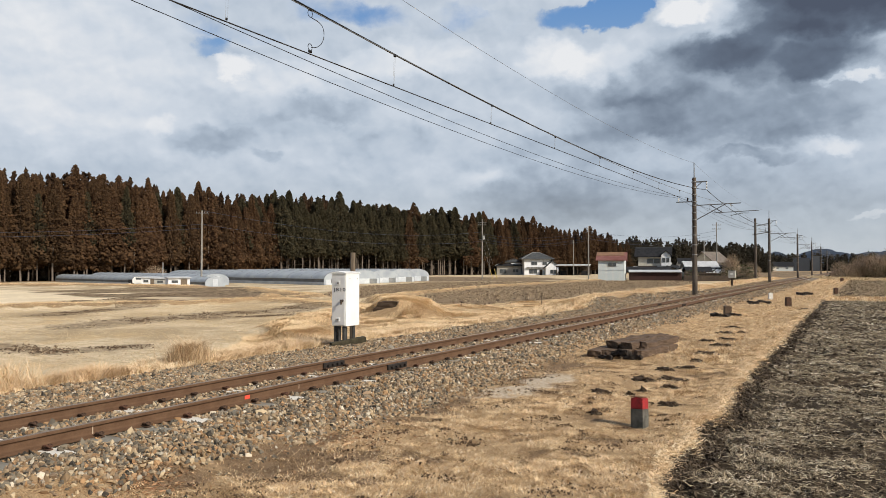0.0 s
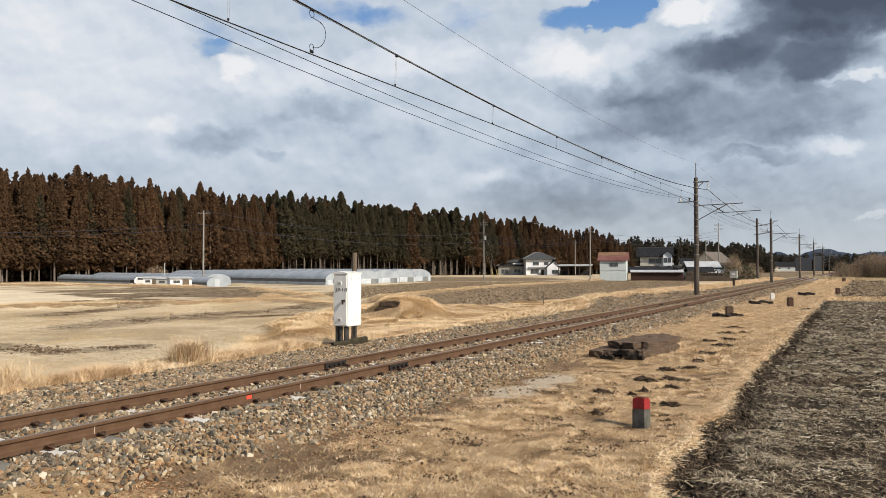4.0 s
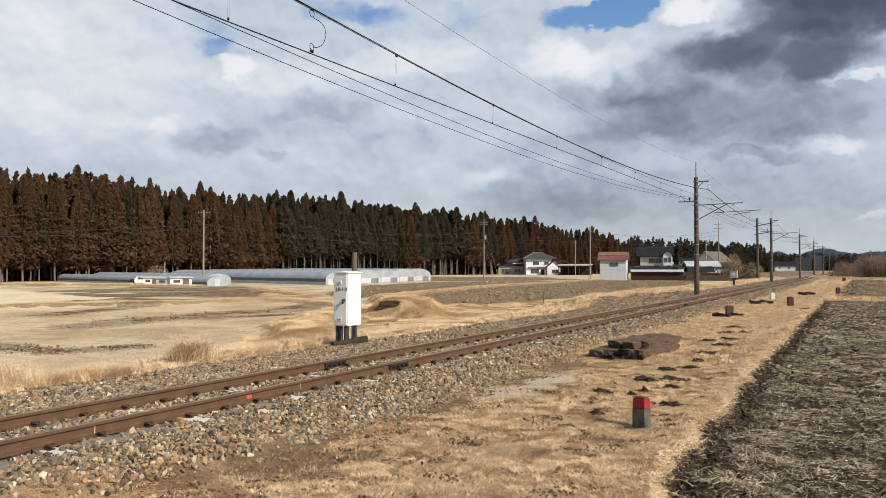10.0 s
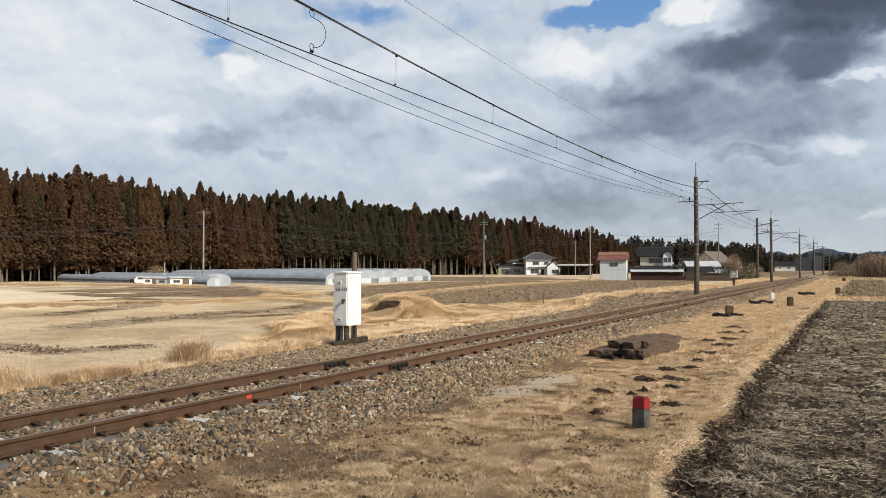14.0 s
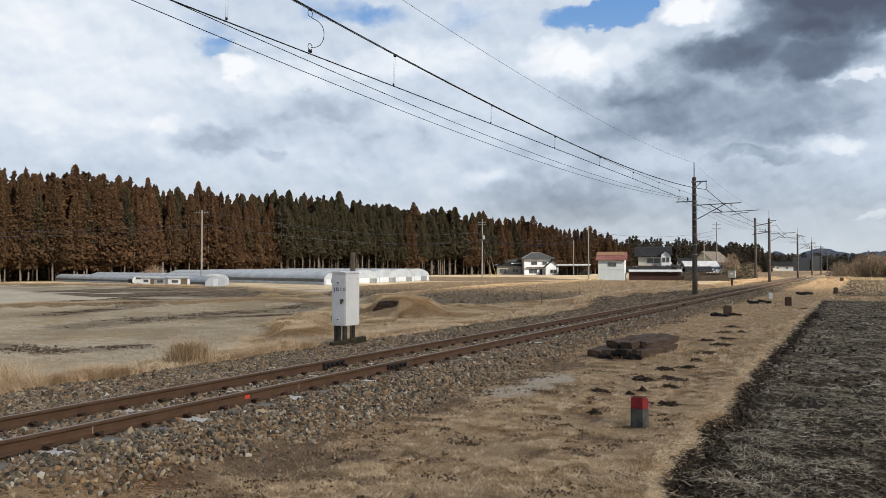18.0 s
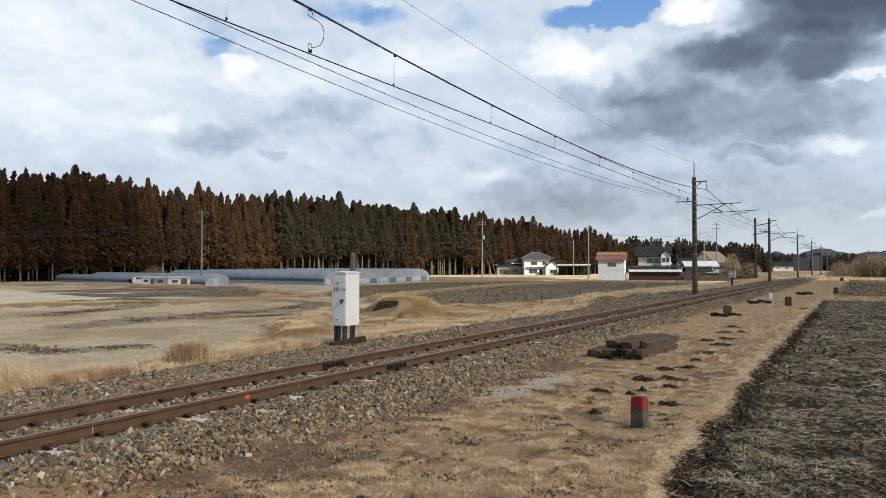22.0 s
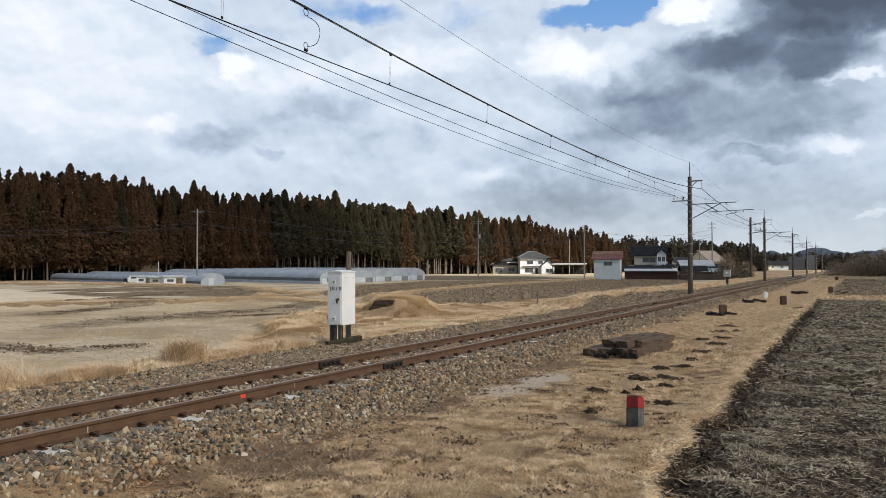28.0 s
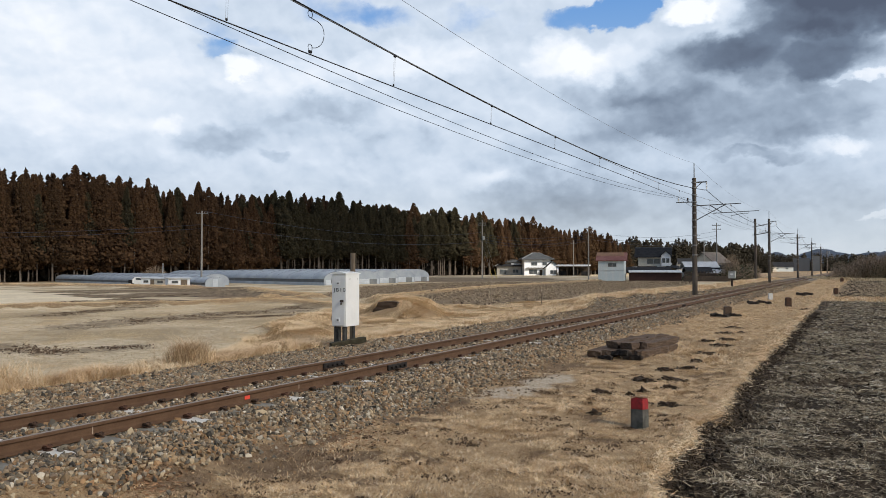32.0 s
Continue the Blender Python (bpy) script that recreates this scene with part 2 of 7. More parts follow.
def ground_material():
    """Dry turf, gravel bed, bare dirt, ploughed soil and rice stubble, by the surface that lies at each place."""
    n = Nodes("winter_ground")
    broad, mid, fine, tiny = n.noise(0.22, 5), n.noise(2.6, 6, 0.7), n.noise(14, 5, 0.7), n.noise(70, 3, 0.7)
    turf = n.mix(n.span(mid, 0.32, 0.66), (0.55, 0.39, 0.225, 1), (0.30, 0.19, 0.10, 1))
    turf = n.mix(n.span(fine, 0.38, 0.66, 0, 0.7), turf, (0.46, 0.34, 0.20, 1))
    turf = n.mix(n.span(n.noise(0.05, 5, 0.6, stretch=(0.6, 1.6, 1)), 0.5, 0.62, 0, 0.55), turf, (0.26, 0.18, 0.105, 1))
    turf = n.mix(n.span(tiny, 0.46, 0.66, 0, 0.75), turf, (0.12, 0.078, 0.042, 1))
    dirt = n.mix(n.span(mid, 0.35, 0.65), (0.235, 0.155, 0.092, 1), (0.10, 0.062, 0.036, 1))
    dirt = n.mix(n.span(fine, 0.4, 0.65, 0, 0.6), dirt, (0.19, 0.12, 0.068, 1))
    dirt = n.mix(n.span(tiny, 0.48, 0.68, 0, 0.5), dirt, (0.50, 0.39, 0.25, 1))
    plough = n.mix(n.span(fine, 0.35, 0.7), (0.024, 0.018, 0.013, 1), (0.070, 0.053, 0.037, 1))
    plough = n.mix(n.span(tiny, 0.54, 0.68, 0, 0.4), plough, (0.22, 0.18, 0.125, 1))
    far_plough = n.mix(n.span(n.noise(1.3, 7, 0.8, stretch=(1.6, 0.8, 1)), 0.43, 0.60), (0.075, 0.052, 0.034, 1), (0.36, 0.265, 0.165, 1))
    far_plough = n.mix(n.span(n.noise(0.5, 4, 0.6, stretch=(1, 0.25, 1)), 0.4, 0.65, 0, 0.4), far_plough, (0.27, 0.20, 0.125, 1))
    rows = n.noise(2.2, 4, 0.7, stretch=(0.35, 3.2, 1))
    stub = n.mix(n.span(mid, 0.32, 0.68), (0.84, 0.71, 0.505, 1), (0.71, 0.58, 0.395, 1))
    stub = n.mix(n.span(rows, 0.46, 0.62, 0, 0.48), stub, (0.32, 0.25, 0.155, 1))
    bands = n.noise(0.16, 5, 0.62, stretch=(1.0, 1.0, 1))
    stub = n.mix(n.span(bands, 0.44, 0.58, 0, 0.92), stub, (0.42, 0.325, 0.205, 1))
    stub = n.mix(n.span(n.noise(0.33, 5, 0.65), 0.55, 0.66, 0, 0.6), stub, (0.68, 0.49, 0.27, 1))
    stub = n.mix(n.span(tiny, 0.42, 0.66, 0, 0.4), stub, (0.28, 0.21, 0.13, 1))
    stub = n.mix(n.span(n.noise(7.0, 5, 0.8), 0.46, 0.62, 0, 0.45), stub, (0.36, 0.28, 0.175, 1))
    grav = n.ramp(n.cells(22, "Color"), [(0, (0.06, 0.055, 0.05)), (0.5, (0.16, 0.13, 0.10)), (1, (0.28, 0.23, 0.17))])
    edge = n.math("MULTIPLY", n.math("SUBTRACT", n.noise(3.0, 5, 0.7), 0.5), 0.9)

    def mask(name):
        return n.span(n.math("ADD", n.attr(name), edge), 0.38, 0.62)

    col = turf
    col = n.mix(mask("stubble"), col, stub)
    col = n.mix(n.span(n.math("ADD", n.attr("stain_shadow"), n.math("MULTIPLY", n.math("SUBTRACT", n.noise(3.2, 8, 0.8, stretch=(0.7, 1.2, 1)), 0.5), 5.5)), 0.45, 0.85, 0, 0.7), col, (0.17, 0.122, 0.078, 1))
    col = n.mix(n.math("MULTIPLY", mask("cream"), 0.65), col, n.mix(n.span(mid, 0.3, 0.7), (0.93, 0.80, 0.59, 1), (0.80, 0.66, 0.455, 1)))
    col = n.mix(mask("bare"), col, dirt)
    col = n.mix(n.math("MULTIPLY", n.span(n.math("ADD", n.attr("pale"), n.math("MULTIPLY", edge, 1.5)), 0.2, 0.85), 0.88), col, n.mix(n.span(fine, 0.35, 0.65), (0.68, 0.59, 0.465, 1), (0.45, 0.365, 0.265, 1)))
    col = n.mix(mask("plough"), col, plough)
    col = n.mix(mask("tilled"), col, far_plough)
    col = n.mix(mask("gravel"), col, grav)
    col = n.mix(n.span(broad, 0.45, 0.65, 0, 0.14), col, (0.20, 0.13, 0.07, 1))
    n.bump(n.math("ADD", fine, n.math("MULTIPLY", tiny, 0.5)), 0.7, 0.05)
    return n.done(col, 0.95, 0, 0.1)


M["ground"] = ground_material()


# ---- mesh helpers ----
def box(bm, cx, cy, cz, sx, sy, sz, bevel=0.0, m=None, seg=1):
    """A box by its centre and size, with its edges rounded."""
    r = bmesh.ops.create_cube(bm, size=1.0, matrix=(m or Matrix()) @ Matrix.Translation((cx, cy, cz)) @ Matrix.Diagonal((sx, sy, sz, 1)))
    if bevel:
        es = list({e for v in r["verts"] for e in v.link_edges})
        bmesh.ops.bevel(bm, geom=es, offset=bevel, segments=seg, profile=0.6, affect="EDGES")
    return bm


def tube(bm, a, b, r0, r1=None, n=10, caps=True):
    """A tapered round bar from a to b."""
    a, b = Vector(a), Vector(b)
    d = b - a
    m = Matrix.Translation((a + b) / 2) @ d.to_track_quat("Z", "Y").to_matrix().to_4x4()
    bmesh.ops.create_cone(bm, cap_ends=caps, segments=n, radius1=r0, radius2=r0 if r1 is None else r1, depth=d.length, matrix=m)
    return bm


def path_tube(bm, pts, r, n=6):
    """A round wire through points."""
    pts = [Vector(p) for p in pts]
    rings = []
    for i, p in enumerate(pts):
        d = (pts[min(i + 1, len(pts) - 1)] - pts[max(i - 1, 0)]).normalized()
        q = d.to_track_quat("Z", "Y")
        rings.append([bm.verts.new(p + q @ Vector((r * math.cos(2 * math.pi * k / n), r * math.sin(2 * math.pi * k / n), 0))) for k in range(n)])
    for a, b in zip(rings, rings[1:]):
        for k in range(n):
            bm.faces.new((a[k], a[(k + 1) % n], b[(k + 1) % n], b[k]))
    return bm


def prism(bm, outline, y0, y1, axis="y"):
    """An outline in x, z drawn out along y (or in y, z along x)."""
    put = (lambda u, w, s: (u, s, w)) if axis == "y" else (lambda u, w, s: (s, u, w))
    a = [bm.verts.new(put(u, w, y0)) for u, w in outline]
    b = [bm.verts.new(put(u, w, y1)) for u, w in outline]
    k = len(outline)
    for i in range(k):
        bm.faces.new((a[i], a[(i + 1) % k], b[(i + 1) % k], b[i]))
    bm.faces.new(a[::-1]), bm.faces.new(b)
    bmesh.ops.recalc_face_normals(bm, faces=bm.faces[:])
    return bm


def mesh_of(bm, name, material, smooth=False):
    me = bpy.data.meshes.new(name)
    bm.to_mesh(me)
    bm.free()
    me.materials.append(material)
    if smooth:
        me.shade_smooth()
    return me


def part(name, bm, material, parent=None, label="", smooth=False, m=None):
    """One mesh object, under a thing or a part."""
    ob = new(name, bm if isinstance(bm, bpy.types.Mesh) else mesh_of(bm, name, material, smooth))
    if parent:
        ob.parent = parent
    if m is not None:
        ob.matrix_basis = m
    if label:
        ob["label"] = label
    return ob


def thing(name, label, category, group="", m=None, kind=""):
    """An Empty at a thing's base."""
    ob = tagged(new(name), label, category, group, kind)
    ob.empty_display_size = 0.2
    if m is not None:
        ob.matrix_basis = m
    return ob


def soup(name, verts, faces, material, label, category):
    """Very many loose pieces as one object, from arrays (pieces, corners, 3) and the faces of one piece."""
    k, c, _ = verts.shape
    sizes = [len(f) for f in faces]
    loops = np.concatenate([np.asarray(f) for f in faces])
    me = bpy.data.meshes.new(name)
    me.vertices.add(k * c)
    me.vertices.foreach_set("co", verts.reshape(-1).astype(np.float32))
    me.loops.add(k * len(loops))
    me.loops.foreach_set("vertex_index", (loops[None, :] + c * np.arange(k)[:, None]).reshape(-1).astype(np.int32))
    start = np.concatenate([[0], np.cumsum(sizes)[:-1]])
    me.polygons.add(k * len(faces))
    me.polygons.foreach_set("loop_start", (start[None, :] + len(loops) * np.arange(k)[:, None]).reshape(-1).astype(np.int32))
    me.update(calc_edges=True)
    me.shade_flat()
    me.materials.append(material)
    return tagged(new(name, me), label, category, kind="stuff")


rng = np.random.default_rng(7)


def blades(name, x, y, z, height, width, lean, material, label, category="grass", heading=None):
    """Bent, pointed blades that grow from the given places."""
    k = len(x)
    h = height * rng.uniform(0.5, 1.3, k)
    w = width * rng.uniform(0.6, 1.3, k)
    a = rng.uniform(0, 2 * np.pi, k) if heading is None else heading + rng.normal(0, 0.8, k)
    b = a + np.pi / 2 + rng.normal(0, 0.4, k)
    ln = h * lean * rng.uniform(0.2, 1.3, k)
    base = np.stack([x, y, z - 0.005], 1)
    out = np.stack([np.cos(a), np.sin(a), 0 * a], 1)
    side = np.stack([np.cos(b), np.sin(b), 0 * a], 1) * (w / 2)[:, None]
    mid = base + out * (ln * 0.35)[:, None] + np.array([0, 0, 1]) * (h * 0.62)[:, None]
    tip = base + out * ln[:, None] + np.array([0, 0, 1]) * (h * rng.uniform(0.75, 1.0, k))[:, None]
    v = np.stack([base - side, base + side, mid + side * 0.8, mid - side * 0.8, tip], 1)
    return soup(name, v, [(0, 1, 2, 3), (3, 2, 4)], material, label, category)


def straws(name, x, y, z, length, width, material, label, rise=0.22):
    """Stiff cut stalks that lie and stand about at all angles, each with one kink."""
    k = len(x)
    ln = length * rng.lognormal(-0.1, 0.4, k)
    a, pitch = rng.uniform(0, 2 * np.pi, k), np.abs(rng.normal(0, rise, k))
    d = np.stack([np.cos(a) * np.cos(pitch), np.sin(a) * np.cos(pitch), np.sin(pitch)], 1)
    side = np.stack([-np.sin(a), np.cos(a), rng.normal(0, 0.7, k)], 1)
    side *= (width * rng.uniform(0.5, 1.3, k) / 2 / np.linalg.norm(side, axis=1))[:, None]
    base = np.stack([x, y, z], 1)
    mid = base + d * (ln * rng.uniform(0.35, 0.65, k))[:, None]
    turn = a + rng.normal(0, 0.45, k)
    tip = mid + np.stack([np.cos(turn), np.sin(turn), rng.normal(-0.1, 0.22, k)], 1) * (ln * 0.5)[:, None]
    v = np.stack([base - side, base + side, mid + side, mid - side, tip + side * 0.6, tip - side * 0.6], 1)
    return soup(name, v, [(0, 1, 2, 3), (3, 2, 4, 5)], material, label, "straw")


CUBE = np.array([(-1, -1, -1), (1, -1, -1), (1, 1, -1), (-1, 1, -1), (-1, -1, 1), (1, -1, 1), (1, 1, 1), (-1, 1, 1)], float)
CUBE_F = [(0, 3, 2, 1), (4, 5, 6, 7), (0, 1, 5, 4), (1, 2, 6, 5), (2, 3, 7, 6), (3, 0, 4, 7)]


_g = (1 + 5 ** 0.5) / 2
ICO = np.array([(-1, _g, 0), (1, _g, 0), (-1, -_g, 0), (1, -_g, 0), (0, -1, _g), (0, 1, _g), (0, -1, -_g), (0, 1, -_g), (_g, 0, -1), (_g, 0, 1), (-_g, 0, -1), (-_g, 0, 1)], float) / 1.75
ICO_F = [(0, 11, 5), (0, 5, 1), (0, 1, 7), (0, 7, 10), (0, 10, 11), (1, 5, 9), (5, 11, 4), (11, 10, 2), (10, 7, 6), (7, 1, 8),
         (3, 9, 4), (3, 4, 2), (3, 2, 6), (3, 6, 8), (3, 8, 9), (4, 9, 5), (2, 4, 11), (6, 2, 10), (8, 6, 7), (9, 8, 1)]


def lumps(name, x, y, z, size, material, label, category, flat=0.75, stone=False):
    """Angular lumps, each turned and shaped differently."""
    k = len(x)
    s = size * rng.lognormal(0, 0.28, k)
    solid = ICO[None] * rng.uniform(0.5, 1.18, (k, 12, 1)) if stone else CUBE[None] * rng.uniform(0.35, 1.0, (k, 8, 3))
    v = solid * (s * 0.5)[:, None, None] * np.stack([rng.uniform(0.9, 1.7, k), rng.uniform(0.7, 1.25, k), rng.uniform(0.45, 0.95, k) * flat / 0.75], 1)[:, None, :]
    q = rng.normal(0, 1, (k, 4))
    q /= np.linalg.norm(q, axis=1)[:, None]
    w_, a, b, c = q.T
    rot = np.stack([np.stack([1 - 2 * (b * b + c * c), 2 * (a * b - c * w_), 2 * (a * c + b * w_)], 1),
                    np.stack([2 * (a * b + c * w_), 1 - 2 * (a * a + c * c), 2 * (b * c - a * w_)], 1),
                    np.stack([2 * (a * c - b * w_), 2 * (b * c + a * w_), 1 - 2 * (a * a + b * b)], 1)], 1)
    v = np.einsum("kij,kcj->kci", rot, v) + np.stack([x, y, z], 1)[:, None, :]
    return soup(name, v, ICO_F if stone else CUBE_F, material, label, category)


# ---- ground ----
TRACK_X = -7.85
EDGE_X = -1.85
RIM_Y = [4, 7, 8.4, 9.2, 10, 11.3, 13.5, 17, 25, 40, 51, 62, 120]
RIM_X = [-1.50, -1.60, -1.86, -1.76, -1.86, -1.78, -1.89, -1.94, -2.0, -2.08, -2.18, -2.08, -1.7]
HASH = np.random.default_rng(3).uniform(-1, 1, (64, 64))


def wave(x, y, cell):
    """Smooth random relief, about -1 to 1."""
    u, w = np.asarray(x) / cell, np.asarray(y) / cell
    i, j = np.floor(u).astype(int), np.floor(w).astype(int)
    fu, fw = u - i, w - j
    fu, fw = fu * fu * (3 - 2 * fu), fw * fw * (3 - 2 * fw)
    g = lambda a, b: HASH[a % 64, b % 64]
    return (g(i, j) * (1 - fu) + g(i + 1, j) * fu) * (1 - fw) + (g(i, j + 1) * (1 - fu) + g(i + 1, j + 1) * fu) * fw


def step(v, a, b):
    t = np.clip((v - a) / (b - a), 0, 1)
    return t * t * (3 - 2 * t)


def near_line(x, y, pts, half):
    """1 on a line of points, falling to 0 at the given distance."""
    best = np.full(np.shape(x), 1e9)
    for (ax, ay), (bx, by) in zip(pts, pts[1:]):
        t = np.clip(((x - ax) * (bx - ax) + (y - ay) * (by - ay)) / ((bx - ax) ** 2 + (by - ay) ** 2), 0, 1)
        best = np.minimum(best, np.hypot(x - ax - t * (bx - ax), y - ay - t * (by - ay)))
    return 1 - step(best, half * 0.4, half)


def inside(x, y, pts):
    c = np.zeros(np.shape(x), bool)
    for (ax, ay), (bx, by) in zip(pts, pts[1:] + pts[:1]):
        if ay != by:
            c ^= ((ay > y) != (by > y)) & (x < (bx - ax) * (y - ay) / (by - ay) + ax)
    return c


BUNDS = [([(-62, 20), (-48.2, 29.3), (-46.6, 34.2), (-42.3, 39.2), (-41.4, 47.1), (-42.5, 54.4), (-52, 61), (-66.7, 71.8)], 1.1, 0.30),
         ([(-33, 51), (-36.1, 56.5), (-38.3, 63), (-43.7, 90.4), (-45.3, 117), (-47, 153)], 1.1, 0.26),
         ([(-22, 36), (-25, 41.5), (-30.5, 47.7)], 2.6, 0.62),
         ([(-18, 22.5), (-22.5, 26.5), (-25.4, 34), (-28, 40.5), (-41.4, 47.1)], 1.5, 0.28),
         ([(-150, 62), (-112, 67), (-93, 71.5), (-76, 72)], 2.4, 0.34),
         ([(-12.8, 38), (-14.4, 62), (-15.0, 84), (-14.4, 108), (-15, 150)], 3.6, 0.40)]
FIELD_Z = -0.6
DARK_FIELD = [(-46.9, 60.1), (-62.6, 90.4), (-68.6, 120.7), (-47, 153), (-36.5, 208), (-20.5, 110), (-20.5, 76.6), (-23.5, 49.5), (-27, 46), (-38.1, 64), (-40.6, 62), (-37, 52)]
GOLD = [(-11.4, 4), (-15.4, 4), (-15.6, 11), (-17.6, 18), (-22.2, 26), (-25.5, 32), (-28.5, 40), (-31, 48), (-25, 50), (-20.8, 62), (-20, 80), (-20, 112), (-17, 150), (-11.6, 150)]
FAR_FIELD = [(-125, 175), (-80, 196), (-50, 160), (-69, 125), (-92, 118)]
FAR_PLOTS = [(-62, 236), (-17, 222), (-17, 330), (-22, 560), (-85, 560)]
DARK_FAR = [(-80, 52), (-83, 60), (-84.5, 68), (-84, 78), (-75, 81), (-63, 73), (-47, 57.5), (-40.8, 48.5), (-43.5, 42), (-48, 41), (-55, 43), (-67.5, 47.5)]
CREAM = [(-120, 30), (-110, 62), (-95, 57), (-78.6, 53.6), (-66, 54.6), (-60.4, 54), (-56.2, 43.6), (-54.7, 37.3), (-53.3, 32), (-70, 20)]
# broken dark strips in the stubble and, fifth, a field step's painted shadow, as lines with half widths
STAINS_AND_SHADOW = [([(-31.0, 22.6), (-32.2, 26.5), (-32.6, 33.0), (-31.3, 37.0), (-33.5, 42)], 2.6), ([(-26.5, 15.5), (-22.4, 15.3), (-21.6, 17.6)], 1.4), ([(-66, 58), (-57, 56), (-49, 53), (-44, 50)], 6.0),
          ([(-40, 27), (-44, 37)], 2.0), ([(-53, 32), (-54.3, 37.3), (-55.9, 43.6), (-60.2, 55.6)], 1.0), ([(-30, 29), (-28, 35)], 1.5)]


def rim(y):
    """The turf's edge above the ploughed field."""
    return np.interp(y, RIM_Y, RIM_X)


def ground_z(x, y):
    x, y = np.asarray(x, float), np.asarray(y, float)
    off = x - TRACK_X
    bed = np.where(off > 0, 0.228 * (1 - step(off, 1.25, 2.15)), 0.235 - 0.14 * step(-off, 1.25, 2.3))
    left = step(-off, 3.9, 8.8)
    z = bed - (0.095 - FIELD_Z) * left + 0.02 * wave(x, y, 2.3) * step(np.abs(off), 2.2, 3)
    bite = rim(y) + 0.07 * wave(x, y, 0.8) + 0.05 * wave(x, y, 0.27)
    right = step(x, bite - 0.02, bite + 0.13)
    z = z + 0.03 * step(x, bite - 0.7, bite - 0.1) * (1 - right)
    near = np.exp(-np.hypot(x, y) / 60)
    z = z - 0.14 * right + right * near * (0.07 * wave(x + 0.7 * y, y - 0.7 * x, 0.47) + 0.04 * wave(x + 9 - 0.5 * y, y + 0.5 * x, 0.2))
    for pts, half, top in BUNDS:
        z = z + top * near_line(x, y, pts, half) * (1 + 0.25 * wave(x, y, 1.7))
    mound = np.exp(-((x + 23.1) / 1.9) ** 2 - ((y - 36.4) / 1.5) ** 2)
    hollow = np.exp(-((x + 22.25) / 0.7) ** 2 - ((y - 34.3) / 0.7) ** 2)
    return z + 0.38 * mound - 0.16 * hollow


def ballast_edge(y):
    """How far the stones reach from the middle of the track on the path side."""
    return np.interp(y, [4, 5.2, 6.9, 8.3, 9.9, 13, 17.6, 24], [1.62, 1.72, 1.95, 2.1, 2.18, 2.10, 1.75, 1.85])


def pale_dirt(x, y):
    """The worn pale patch on the path beside the ballast."""
    return (2.3 * np.exp(-((x + 5.3) / 0.34) ** 2 - ((y - 11.6) / 0.7) ** 2) + 2.0 * np.exp(-((x + 5.0) / 0.42) ** 2 - ((y - 12.9) / 1.1) ** 2)
            + 1.2 * np.exp(-((x + 4.85) / 0.3) ** 2 - ((y - 11.3) / 0.5) ** 2)) * (0.55 + 0.6 * wave(x, y, 0.5) + 0.5 * wave(x, y, 0.21))


# worn brown places on the path: middle, radii, weight
WORN = [(-5.15, 6.35, 0.55, 0.55, 1.3), (-4.85, 7.0, 0.32, 0.25, 0.9), (-5.75, 7.4, 0.28, 0.5, 1.0), (-5.25, 9.2, 0.5, 0.6, 0.9), (-5.6, 10.2, 0.3, 0.7, 0.8), (-4.5, 10.6, 0.35, 0.5, 0.45),
        (-5.6, 15.4, 0.55, 1.2, 0.9), (-6.0, 5.2, 0.5, 0.35, 0.8), (-4.2, 6.2, 0.3, 0.2, 0.6), (-3.6, 7.6, 0.35, 0.18, 0.6), (-3.0, 6.3, 0.4, 0.18, 0.6), (-2.5, 7.4, 0.3, 0.15, 0.5)]


def dirt_gap(x, y):
    """Bare earth beside the ballast and the worn patches on the path."""
    d = pale_dirt(x, y) + 0.6 * np.exp(-(((x - TRACK_X - ballast_edge(y) - 0.2) / 0.4) ** 2)) * (0.5 + 0.7 * wave(x, y, 1.3)) * (y < 30)
    for cx, cy, rx, ry, k in WORN:
        d = d + k * np.exp(-((x - cx) / rx) ** 2 - ((y - cy) / ry) ** 2) * (0.8 + 0.7 * wave(x, y, 0.33))
    return d


